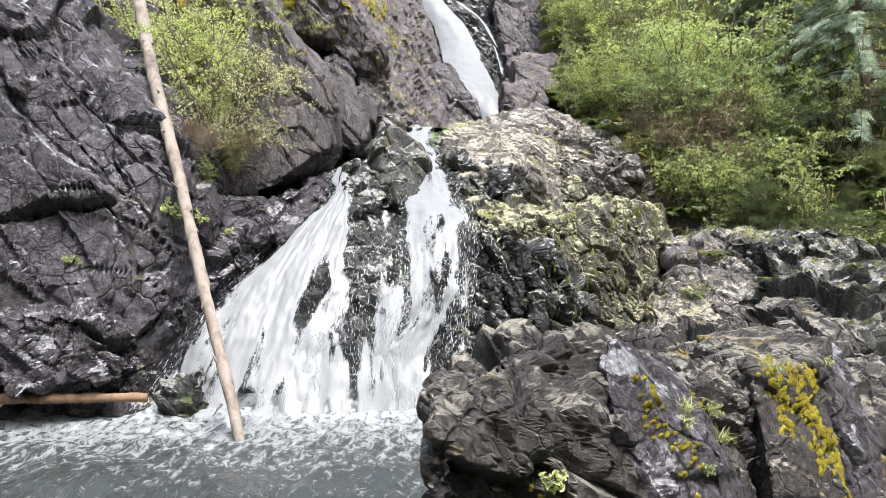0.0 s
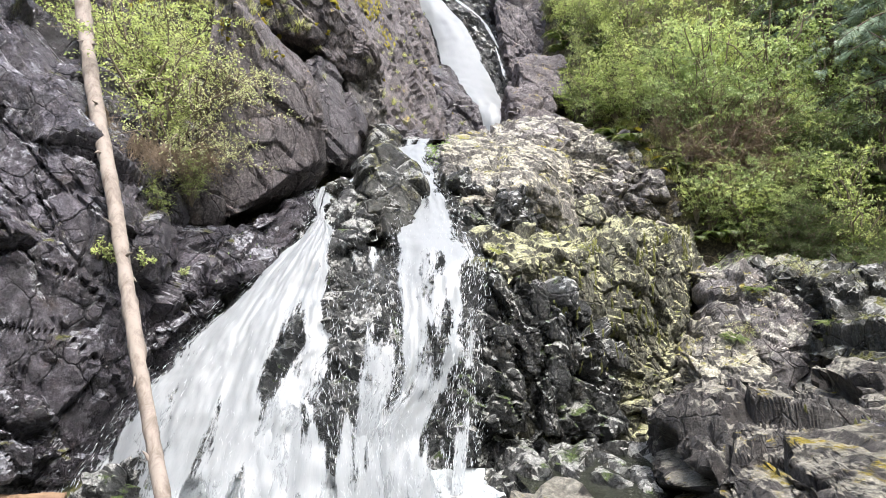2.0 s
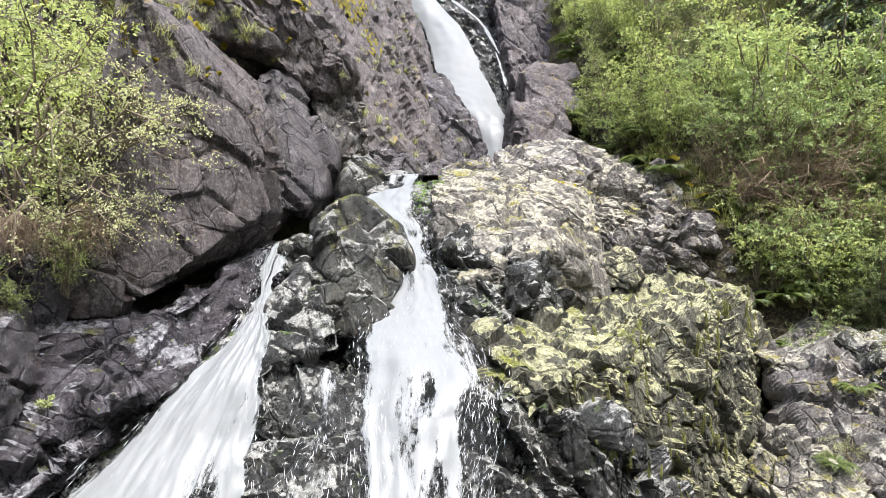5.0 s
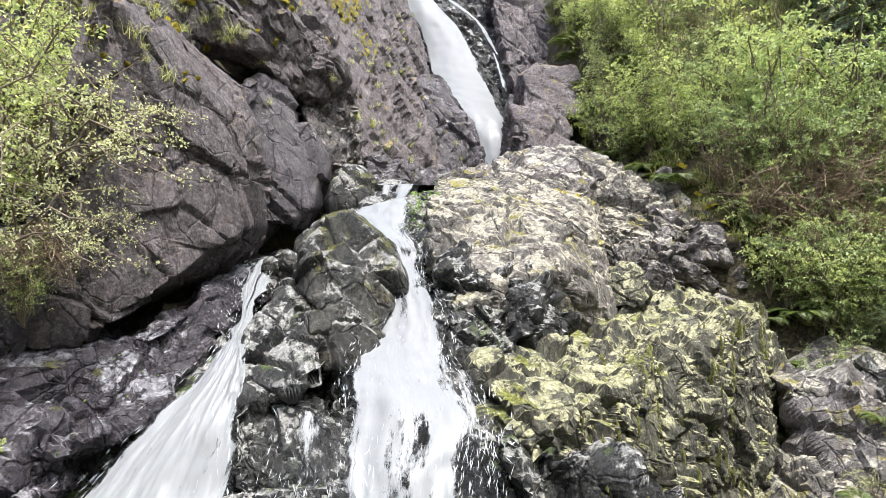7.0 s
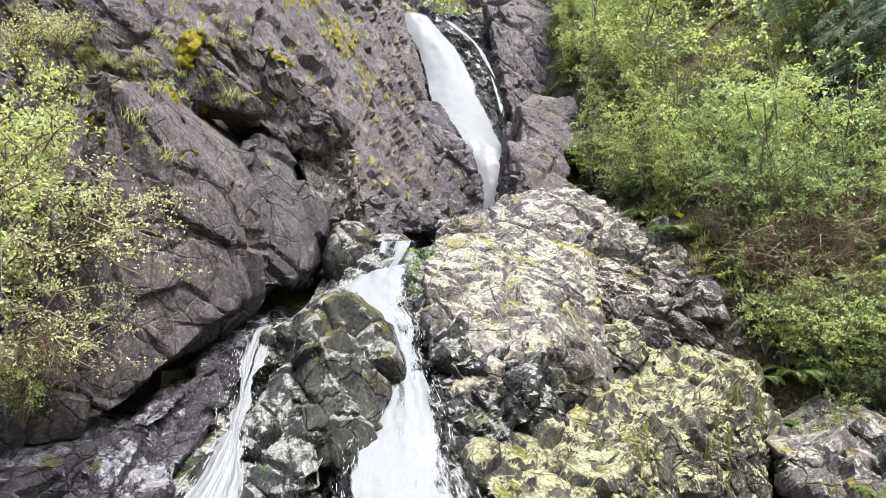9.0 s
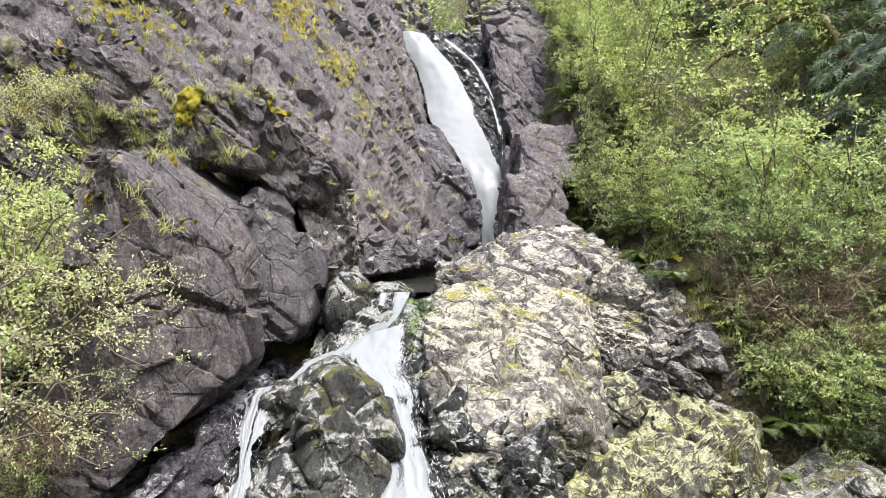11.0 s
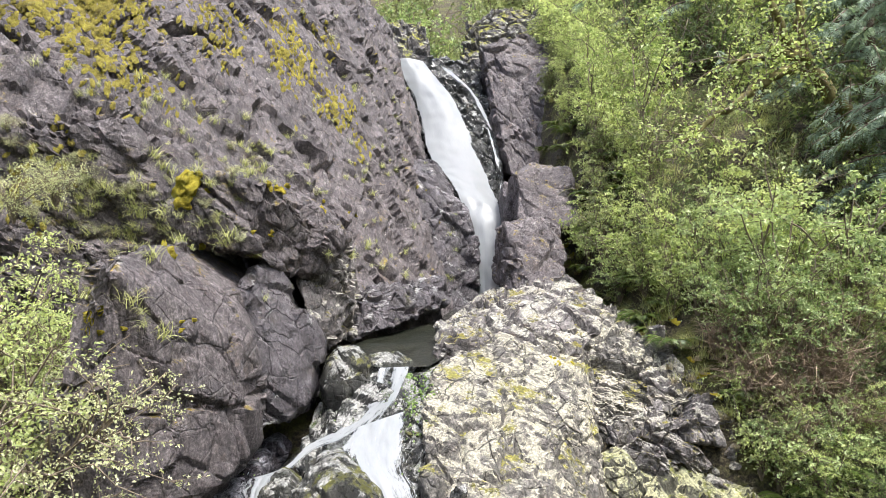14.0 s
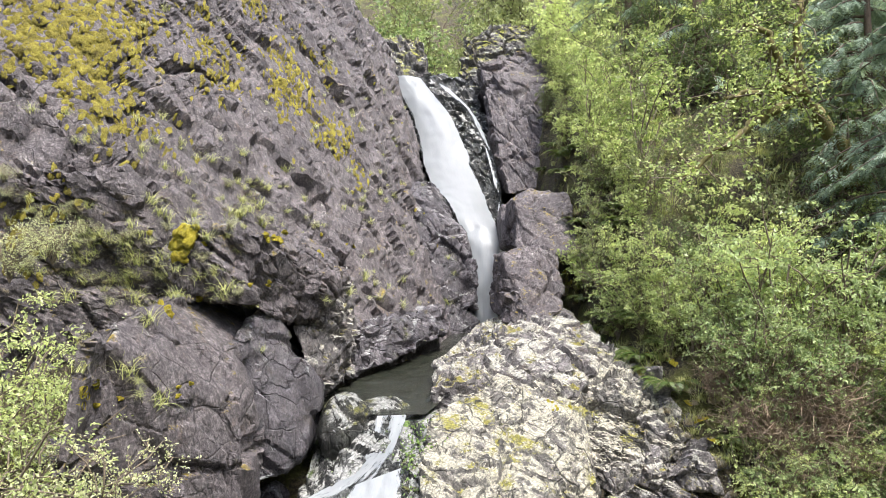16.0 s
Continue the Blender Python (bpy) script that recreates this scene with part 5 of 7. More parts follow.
fall("right_waterfall", [(-0.85, 11.6, 3.82), (-0.86, 11.15, 3.68), (-0.62, 10.75, 3.42), (-0.5, 10.4, 3.14), (-0.49, 9.9, 2.78), (-0.59, 9.4, 2.53), (-0.59, 8.95, 2.29), (-0.56, 8.5, 1.88), (-0.46, 8.05, 1.39), (-0.47, 7.85, 0.99), (-0.76, 7.7, 0.6), (-0.83, 7.4, -0.09)],
     [(-0.17, 11.8, 4), (-0.19, 11.15, 3.65), (-0.03, 10.75, 3.36), (-0.05, 10.4, 3.14), (0.14, 9.9, 2.82), (0.19, 9.4, 2.53), (0.38, 8.95, 2.29), (0.31, 8.5, 1.88), (0.22, 8.05, 1.39), (0.14, 7.85, 0.99), (0.07, 7.7, 0.6), (0.05, 7.4, -0.09)],
     WHITE_WATER, "narrow white fall widening below a ledge", rough=0.12, belly=0.08, seed=8, fray=0.2, step=0.03, holes=0.65, drops=1200, wander=0.07, bare=((0.86, 0.62, 0.10, 0.07), (0.25, 0.86, 0.2, 0.07), (0.8, 0.9, 0.15, 0.08), (0.62, 0.5, 0.05, 0.02)))
fall("outlet_stream", [(-0.71, 13.08, 4.24), (-0.74, 12.75, 3.9), (-1.09, 12.4, 3.65), (-1.42, 12.15, 3.52), (-1.65, 11.95, 3.32), (-2.01, 11.85, 3.23)],
     [(-0.11, 13.08, 4.26), (-0.34, 12.35, 3.9), (-0.73, 11.9, 3.58), (-1.18, 11.9, 3.43), (-1.48, 11.75, 3.26), (-1.57, 11.6, 3.2)],
     STREAM_WATER, "shallow white stream running between boulders", rough=0.05, belly=0.04, seed=9, step=0.03, fray=0.2)
fall("veil_cascade", [(-1.95, 8.1, 1.0), (-2.0, 7.72, 0.6), (-2.05, 7.2, -0.1)], [(-0.4, 7.85, 1.0), (-0.3, 7.6, 0.6), (-0.2, 7.22, -0.1)],
     VEIL_WATER, "veil of broken white threads joining the feet of two falls", rough=0.08, belly=0.06, seed=17, step=0.03, fray=0.2, drops=700, holes=0.9)
fall("thin_cascade", [(-0.95, 8.75, 2.36), (-0.95, 8.5, 1.94), (-0.99, 8.15, 1.54), (-0.96, 7.8, 1.08), (-0.91, 7.55, 0.49), (-0.86, 7.3, -0.11)],
     [(-0.38, 8.75, 2.2), (-0.34, 8.5, 1.94), (-0.34, 8.15, 1.54), (-0.32, 7.8, 1.08), (-0.55, 7.55, 0.49), (-0.57, 7.3, -0.11)],
     THIN_WATER, "thin veil of water running over the dark rib", rough=0.06, belly=0.03, seed=14, step=0.035, fray=0.3, drops=500)
fall("thin_cascade", [(0.14, 9.2, 2.53), (0.24, 8.9, 2.13), (0.2, 8.6, 1.67), (0.12, 8.2, 0.92), (0.04, 7.9, 0.43), (0.01, 7.5, -0.16)],
     [(0.36, 9.2, 2.47), (0.5, 8.9, 2.13), (0.45, 8.6, 1.67), (0.35, 8.2, 0.92), (0.32, 7.9, 0.43), (0.2, 7.5, -0.16)],
     THIN_WATER, "thin threads of water on dark rock beside the fall", rough=0.05, belly=0.03, seed=15, step=0.035, fray=0.3, drops=600)

# ---- logs ----
def tube(points, radii, sides=10):
    """A tapered round bar through the points."""
    p = np.array(points, dtype=float)
    t = np.gradient(p, axis=0)
    t /= np.linalg.norm(t, axis=1, keepdims=True)
    ref = np.array((0.31, 0.85, 0.42))
    a = np.cross(t, ref)
    a /= np.linalg.norm(a, axis=1, keepdims=True)
    b = np.cross(t, a)
    ang = np.linspace(0, 2 * np.pi, sides, endpoint=False)
    r = np.array(radii, dtype=float)
    v = p[:, None, :] + r[:, None, None] * (np.cos(ang)[None, :, None] * a[:, None, :] + np.sin(ang)[None, :, None] * b[:, None, :])
    i = np.arange(len(p) * sides).reshape(len(p), sides)
    j = np.roll(i, -1, axis=1)
    f = np.stack((i[:-1].ravel(), j[:-1].ravel(), j[1:].ravel(), i[1:].ravel()), 1)
    return v.reshape(-1, 3), f


def joined(pieces):
    """Several (points, faces) as one."""
    vs, fs, n = [], [], 0
    for v, f in pieces:
        vs.append(v)
        fs.append(f + n)
        n += len(v)
    return np.concatenate(vs), np.concatenate(fs)


def log(name, low, high, r_low, r_high, mat, label, knots=14, seed=4):
    rnd = np.random.RandomState(seed)
    low, high = np.array(low), np.array(high)
    n = 90
    k = np.linspace(0, 1, n)
    p = low + (high - low) * k[:, None]
    p[:, 0] += 0.035 * np.sin(k * 5 + 1) + 0.010 * np.sin(k * 17)
    r = (r_low + (r_high - r_low) * k) * (1 + 0.05 * np.sin(k * 40 + 2) + 0.03 * rnd.randn(n))
    r[0], r[-1] = 0.01, 0.01
    p[0], p[-1] = p[1] + (p[0] - p[1]) * 0.02, p[-2] + (p[-1] - p[-2]) * 0.02
    thing = tagged(new(name), label, "log")
    v, f = tube(p - low, r, 16)
    v += 0.006 * fbm(v * 25, 3, seed)[:, None]
    part("trunk", mesh_from("trunk", v, f, mat, True), thing)
    for _ in range(knots):
        c = (high - low) * rnd.uniform(0.05, 0.95)
        way = rnd.randn(3)
        way[1] = -abs(way[1])
        way /= np.linalg.norm(way)
        c = c + way * (r_low + r_high) * 0.4
        v, f = tube([c, c + way * 0.05, c + way * rnd.uniform(0.07, 0.14) + (0, 0, -0.02)], [0.018, 0.012, 0.004], 6)
        part("branch_stub", mesh_from("branch_stub", v, f, mat, True), thing)
    thing.location = low
    return thing


log("leaning_log", (-1.75, 5.86, -0.5), (-5.0, 10.34, 6.6), 0.05, 0.096, LOG, "long pale peeled log leaning with its foot in the pool")
log("fallen_log", (-5.6, 6.28, 0.34), (-3.13, 7.0, 0.2), 0.058, 0.048, LOG_BROWN, "brown weathered log lying across the hollow beside the pool", 5, 8)

from mathutils.bvhtree import BVHTree

# ---- plants ----
def unit(a):
    return a / np.maximum(np.linalg.norm(a, axis=-1, keepdims=True), 1e-9)


def leaves(base, way, up, size, slim=0.55, fold=0.18):
    """One folded leaf for each row: its foot, the way it points, its upper side and its length."""
    way = unit(way)
    side = unit(np.cross(way, up))
    top = np.cross(side, way)
    s = size[:, None]
    mid = base + way * s * 0.45 + top * s * fold
    tip = base + way * s - top * s * 0.08
    v = np.stack((base, mid + side * s * slim * 0.5, tip, mid - side * s * slim * 0.5), 1).reshape(-1, 3)
    return v, np.arange(len(v)).reshape(-1, 4)


def plant(name, label, category, wood, wood_mat, green, green_mat, green_name="foliage", wood_name="branchwork"):
    thing = tagged(new(name), label, category, name.replace("_", " ") + "s on the banks")
    if wood:
        v, f = joined(wood)
        tagged(part(wood_name, mesh_from(wood_name, v, f, wood_mat, True), thing), kind="stuff")
    if green is not None:
        v, f = green
        tagged(part(green_name, mesh_from(green_name, v, f, green_mat), thing), kind="stuff")
    return thing


def shrub(label, seed, height=2.0, spread=1.1, stems=12, twigs=13, per_twig=16, leaf=0.055, mat=None, wood_mat=None, droop=0.25, low=0.2, loose=0.045, name="shrub", category="shrub"):
    """Arching stems from one foot, side twigs, and leaves set along the twigs."""
    rnd = np.random.RandomState(seed)
    wood, foot, aim = [], [], []
    for k in range(stems):
        a = rnd.uniform(0, 2 * np.pi)
        out = spread * rnd.uniform(0.25, 1.0)
        h = height * rnd.uniform(0.75, 1.25) * (1 - 0.2 * (out / spread) ** 2)
        s = np.linspace(0, 1, 7)
        p = np.stack((np.cos(a) * out * s ** 1.5, np.sin(a) * out * s ** 1.5, h * (s - droop * s ** 3)), 1)
        p[1:] += rnd.randn(6, 3) * 0.03 * height
        wood.append(tube(p, np.linspace(0.016, 0.004, 7) * (0.6 + height * 0.3), 4))
        for twig in range(twigs):
            at = rnd.uniform(low, 1.0) * 6
            i = min(int(at), 5)
            q = p[i] + (p[i + 1] - p[i]) * (at - i)
            d = unit(np.array((np.cos(a), np.sin(a), 0.15)) * 0.5 + rnd.randn(3) * (0.8, 0.8, 0.28))
            length = height * rnd.uniform(0.10, 0.24)
            bend = np.array((0, 0, -0.3 * length))
            r = np.stack([q, q + d * length * 0.5, q + d * length + bend * rnd.uniform(0, 1)])
            if twig % 2:
                wood.append(tube(r[[0, 2]], (0.005, 0.002), 3))
            g = rnd.uniform(0.15, 1.05, per_twig)[:, None]
            foot.append(np.where(g < 0.5, r[0] + (r[1] - r[0]) * g * 2, r[1] + (r[2] - r[1]) * (g - 0.5) * 2) + rnd.randn(per_twig, 3) * loose)
            aim.append(np.broadcast_to(d, (per_twig, 3)))
    foot, aim = np.concatenate(foot), np.concatenate(aim)
    n = len(foot)
    aim = unit(aim * 0.6 + rnd.randn(n, 3) * 0.7)
    top = unit(np.array((0, -0.25, 0.75)) + rnd.randn(n, 3) * 0.45)
    return plant(name, label, category, wood, wood_mat or TWIG, leaves(foot, aim, top, leaf * rnd.uniform(0.55, 1.25, n)), mat or LEAF_BRIGHT)


def bare_bush(label, seed, height=1.5, spread=0.9, stems=80):
    """A tangle of leafless brown stems."""
    rnd = np.random.RandomState(seed)
    wood = []
    for k in range(stems):
        a, out, h = rnd.uniform(0, 2 * np.pi), spread * rnd.uniform(0.1, 1), height * rnd.uniform(0.5, 1)
        s = np.linspace(0, 1, 7)
        p = np.stack((np.cos(a) * out * s, np.sin(a) * out * s, h * (s - 0.35 * s ** 3)), 1)
        p[1:] += rnd.randn(6, 3) * 0.05
        wood.append(tube(p, np.linspace(0.009, 0.003, 7), 3))
        for _ in range(4):
            i = rnd.randint(2, 6)
            d = rnd.randn(3) * 0.16 * height + (0, 0, 0.05)
            wood.append(tube([p[i], p[i] + d * 0.5 + rnd.randn(3) * 0.02, p[i] + d], (0.005, 0.0035, 0.002), 3))
    return plant("bare_bush", label, "bush", wood, STEM, None, None, wood_name="stemwork")


def fern(label, seed, fronds=13, length=0.45, mat=None):
    rnd = np.random.RandomState(seed)
    foot, aim, top, size, wood = [], [], [], [], []
    for k in range(fronds):
        a = 2 * np.pi * (k + rnd.uniform(-0.3, 0.3)) / fronds
        d = np.array((np.cos(a), np.sin(a), 0))
        s = np.linspace(0, 1, 22)
        l = length * rnd.uniform(0.7, 1.1)
        p = d * (l * s)[:, None] + np.array((0, 0, 1)) * (l * (1.05 * s - 0.95 * s ** 2.2))[:, None]
        wood.append(tube(p[::3], np.linspace(0.005, 0.0015, len(p[::3])), 3))
        t = unit(np.gradient(p, axis=0))
        side = unit(np.cross(t, (0, 0, 1)))
        for sign in (-1, 1):
            foot.append(p[2:])
            aim.append(side[2:] * sign + t[2:] * 0.35)
            top.append(np.cross(side[2:], t[2:]) + rnd.randn(20, 3) * 0.1)
            size.append(l * 0.24 * np.sin(np.pi * (0.12 + 0.85 * s[2:])) + 0.012)
    g = leaves(np.concatenate(foot), np.concatenate(aim), np.concatenate(top), np.concatenate(size), 0.26, 0.04)
    return plant("fern", label, "fern", wood, LEAF_DRY, g, mat or FERN, "foliage", "stalkwork")


def grass_tuft(label, seed, blades=48, length=0.35, mat=None):
    rnd = np.random.RandomState(seed)
    v, f = [], []
    for k in range(blades):
        a, l = rnd.uniform(0, 2 * np.pi), length * rnd.uniform(0.5, 1.2)
        d = np.array((np.cos(a), np.sin(a), 0))
        c = np.array((rnd.randn() * 0.05, rnd.randn() * 0.05, 0))
        s = np.linspace(0, 1, 5)
        lean = rnd.uniform(0.3, 1.0)
        p = c + d * (l * lean * s ** 1.4)[:, None] + np.array((0, 0, 1)) * (l * (s * 0.9 - 0.8 * lean * s ** 2.5))[:, None]
        w = np.array((-d[1], d[0], 0)) * 0.006
        q = np.concatenate((p + w * (1 - s)[:, None], p - w * (1 - s)[:, None]))
        i = np.arange(4)
        v.append(q)
        f.append(np.stack((i, i + 1, i + 6, i + 5), 1) + 10 * k)
    thing = tagged(new("grass_tuft"), label, "grass", "grass tufts on the rocks")
    tagged(part("grass_blade", mesh_from("grass_blade", np.concatenate(v), np.concatenate(f), mat or GRASS), thing), kind="stuff")
    return thing


def moss_cushion(label, seed, mat=None, n=28, rings=8, frayed=0.28):
    """A low lumpy pad of moss, one metre wide before it is scaled, with a frayed outline."""
    a = np.linspace(0, 2 * np.pi, n, endpoint=False)
    r = np.linspace(0, 1, rings)
    rim = 0.5 * (1 + frayed * fbm(np.stack((np.cos(a) * 1.3, np.sin(a) * 1.3, np.full(n, seed * 3.7)), 1), 4, seed, 0.65))
    x, y = r[:, None] * rim * np.cos(a), r[:, None] * rim * np.sin(a)
    p = np.stack((x, y, np.zeros_like(x)), -1).reshape(-1, 3)
    dome = np.sqrt(np.clip(1 - np.broadcast_to(r[:, None] ** 2, x.shape), 0, 1)).ravel()
    p[:, 2] = 0.16 * dome * (1 + 0.5 * fbm(p * 6 + seed, 3, seed)) + 0.03 * fbm(p * 28, 3, seed + 2) * dome - 0.03
    i = np.arange(rings * n).reshape(rings, n)
    j = np.roll(i, -1, axis=1)
    f = np.stack((i[:-1].ravel(), i[1:].ravel(), j[1:].ravel(), j[:-1].ravel()), 1)
    return tagged(new("moss_cushion", mesh_from("moss_cushion", p, f, mat or MOSS, True)), label, "moss", "moss cushions on the rocks")


def spray_set(points, ways, rnd, length, mat_slim=0.24):
    """Flat drooping conifer sprays: a rib with scale leaves on both sides."""
    foot, aim, top, size = [], [], [], []
    s = np.linspace(0, 1, 8)
    for q, w in zip(points, ways):
        l = length * rnd.uniform(0.6, 1.2)
        w = unit(w)
        p = q + w * (l * s)[:, None] + np.array((0, 0, -0.35 * l)) * (s ** 2)[:, None]
        t = unit(np.gradient(p, axis=0))
        side = unit(np.cross(t, np.array((0, -0.3, 1.0)) + rnd.randn(3) * 0.45))
        for sign in (-1, 1):
            foot.append(p)
            aim.append(side * sign * 0.8 + t * 0.8)
            top.append(np.cross(side, t))
            size.append(l * 0.42 * (1.05 - s))
    return leaves(np.concatenate(foot), np.concatenate(aim), np.concatenate(top), np.concatenate(size), mat_slim, 0.03)


def cedar(label, seed, height=9.0, reach=2.6, limbs=42, per_limb=26, length=0.34, low=0.06):
    rnd = np.random.RandomState(seed)
    z = np.linspace(0, height, 14)
    trunk = np.stack((0.08 * np.sin(z), 0.06 * np.cos(z * 0.8), z), 1)
    wood, pts, ways = [], [], []
    for k in range(limbs):
        h = height * rnd.uniform(low, 0.98)
        a = rnd.uniform(0, 2 * np.pi)
        l = reach * (1.05 - h / height) ** 0.7 * rnd.uniform(0.7, 1.1)
        s = np.linspace(0, 1, 7)
        d = np.array((np.cos(a), np.sin(a), 0))
        p = np.array((0, 0, h)) + d * (l * s)[:, None] + np.array((0, 0, 1)) * (l * (0.2 * s - 0.75 * s ** 2 + 0.16 * s ** 4))[:, None]
        wood.append(tube(p, np.linspace(0.035, 0.006, 7), 5))
        for _ in range(per_limb):
            at = rnd.uniform(0.12, 1) * 6
            i = min(int(at), 5)
            pts.append(p[i] + (p[i + 1] - p[i]) * (at - i))
            side = np.array((-d[1], d[0], 0)) * rnd.choice((-1, 1))
            ways.append(d * 0.6 + side * rnd.uniform(0.2, 1) + (0, 0, -0.75) + rnd.randn(3) * 0.3)
    thing = plant("cedar_tree", label, "tree", wood, BARK, spray_set(pts, ways, rnd, length), LEAF_CEDAR, "foliage", "limbwork")
    v, f = tube(trunk, np.linspace(0.2, 0.02, 14) * height / 9, 9)
    part("trunk", mesh_from("trunk", v, f, BARK, True), thing)
    return thing


def put(ob, x, y, z, scale=1.0, turn=0.0, tip=0.0, roll=0.0):
    return copy_thing(ob, pose(x, y, z, tip, roll, turn) @ Matrix.Scale(scale, 4))


def settle(ob, x, y, z, scale=1.0, turn=0.0, tip=0.0, roll=0.0):
    """Place the first one itself."""
    ob.matrix_basis = pose(x, y, z, tip, roll, turn) @ Matrix.Scale(scale, 4)
    return ob


class Kind:
    """A plant that is built once and set in many places."""

    def __init__(self, ob):
        self.ob, self.used = ob, False

    def place(self, m):
        if not self.used:
            self.used = True
            self.ob.matrix_basis = m
            return self.ob
        return copy_thing(self.ob, m)

    def at(self, x, y, z, scale=1.0, turn=0.0, tip=0.0, roll=0.0):
        if not self.used:
            self.used = True
            return settle(self.ob, x, y, z, scale, turn, tip, roll)
        return put(self.ob, x, y, z, scale, turn, tip, roll)


class Bulk:
    """Many small plants that nobody could count, joined into one object."""

    def __init__(self, sources, name, label, category, mat):
        self.shapes = []
        for ob in sources:
            me = ob.data if ob.data else ob.children[0].data
            co, ix = np.empty(len(me.vertices) * 3, dtype=np.float32), np.empty(len(me.loops), dtype=np.int32)
            me.vertices.foreach_get("co", co)
            me.loops.foreach_get("vertex_index", ix)
            self.shapes.append((co.reshape(-1, 3), ix.reshape(-1, 4)))
            for child in list(ob.children):
                bpy.data.objects.remove(child)
            bpy.data.objects.remove(ob)
        self.text, self.rows, self.next = (name, label, category, mat), [], 0

    def place(self, m):
        co, ix = self.shapes[self.next % len(self.shapes)]
        self.next += 1
        m = np.array(m)
        self.rows.append((co @ m[:3, :3].T + m[:3, 3], ix))

    def finish(self, smooth=False):
        name, label, category, mat = self.text
        v, f = joined(self.rows)
        return tagged(new(name, mesh_from(name, v, f, mat, smooth)), label, category, kind="stuff")


# ---- the surface of the rocks, to set small plants on ----
def surface(names):
    """What a straight line meets first among the rocks of these names."""
    v, f, n = [], [], 0
    for ob in scene.objects:
        if ob.type == "MESH" and ob.name.split(".")[0] in names:
            me = ob.data
            co = np.empty(len(me.vertices) * 3, dtype=np.float32)
            me.vertices.foreach_get("co", co)
            ix = np.empty(len(me.loops), dtype=np.int32)
            me.loops.foreach_get("vertex_index", ix)
            v.append(co.reshape(-1, 3))
            f.append(ix.reshape(-1, 3) + n)
            n += len(me.vertices)
    return BVHTree.FromPolygons(np.concatenate(v).tolist(), np.concatenate(f).tolist(), all_triangles=True)


def lay(kind, tree, x, y, z, scale, turn=0.0, way=(0, 1, 0), lean=1.0, sink=0.0, face=None):
    """Set a plant where the line from (x, y, z) along way meets the rock; lean 1: square to the rock, 0: upright; face: the rock's general way."""
    place, normal, _, _ = tree.ray_cast(Vector((x, y, z)), Vector(way))
    if place is None:
        return None
    normal = (normal + 1.5 * Vector(face)).normalized() if face else normal
    up = (normal * lean + Vector((0, 0, 1)) * (1 - lean)).normalized()
    s = scale if isinstance(scale, tuple) else (scale,) * 3
    m = Matrix.Translation(place - up * sink) @ up.to_track_quat("Z", "Y").to_matrix().to_4x4() @ pose(0, 0, 0, 0, 0, turn) @ Matrix.Diagonal((*s, 1))
    return kind.place(m)


def cling(kind, tree, x, y, z, scale, turn=0.0):
    """Set a small plant on the rock at the place nearest to a point."""
    place, normal, _, _ = tree.find_nearest(Vector((x, y, z)))
    return kind.place(Matrix.Translation(place) @ normal.to_track_quat("Z", "Y").to_matrix().to_4x4() @ pose(0, 0, 0, 0, 0, turn) @ Matrix.Diagonal((*scale, 1)))

# ---- plants in their places ----
BRIGHT = [Kind(shrub("bright green spring shrub on the bank above the stream", 100 + k, 2.6, 1.35, 12, 13, 15, 0.072, LEAF_BRIGHT, loose=0.016)) for k in range(3)]
DARK = [Kind(shrub("leafy undergrowth with the shade of the cedars put into its leaf colour", 250 + k, 1.9, 1.2, 12, 12, 18, 0.055, LEAF_SHADE, loose=0.03, name="undergrowth_bush", category="bush")) for k in range(2)]
MID = [Kind(shrub("green leafy shrub on the steep bank", 200 + k, 2.4, 1.3, 12, 13, 15, 0.068, LEAF_MID, loose=0.016)) for k in range(3)]
PALE = [Kind(shrub("pale lacy shrub with small new leaves on the rock", 300 + k, 1.3, 1.0, 12, 12, 13, 0.034, LEAF_PALE, droop=0.45)) for k in range(2)]
SPARSE = [Kind(shrub("sparse drooping shrub with pale new leaves over the rock", 340 + k, 1.5, 1.3, 10, 12, 9, 0.042, LEAF_PALE, droop=0.6, loose=0.02)) for k in range(2)]
BARE = [Kind(bare_bush("tangle of bare brown stems on the bank", 400 + k)) for k in range(2)]
FERNS = [Kind(fern("green fern on the damp bank", 500 + k)) for k in range(2)]
TUFTS = [Kind(grass_tuft("tuft of yellow-green grass on a rock ledge", 600 + k)) for k in range(2)]
DRY_TUFTS = [Kind(grass_tuft("tuft of dry brown grass on a rock ledge", 620 + k, 60, 0.3, LEAF_DRY)) for k in range(1)]
CEDARS = [Kind(cedar("tall cedar with drooping blue-green sprays", 700 + k, limbs=30, per_limb=18, length=0.5)) for k in range(1)]
DENSE_CEDARS = [Kind(cedar("dense cedar with drooping blue-green sprays", 710, 7.5, 3.2, 60, 34, 0.40, 0.12))]
FAR = [Kind(shrub("leafy shrub on the slope above the fall", 750 + k, 2.6, 1.4, 11, 11, 14, 0.095, (LEAF_BRIGHT, LEAF_OLIVE)[k], loose=0.025)) for k in range(2)]
SHADY = [Kind(shrub("green shrub under the trees with shade put into its leaf colour", 770 + k, 2.4, 1.4, 12, 11, 16, 0.075, LEAF_SHADE, loose=0.05)) for k in range(2)]
FOREST = [Kind(shrub("broad-leaved forest tree on the far slope", 800 + k, 6.0, 3.2, 13, 11, 11, 0.26, (LEAF_MID, LEAF_OLIVE)[k], BARK, loose=0.16, name="forest_tree", category="tree")) for k in range(2)]

rnd = np.random.RandomState(5)


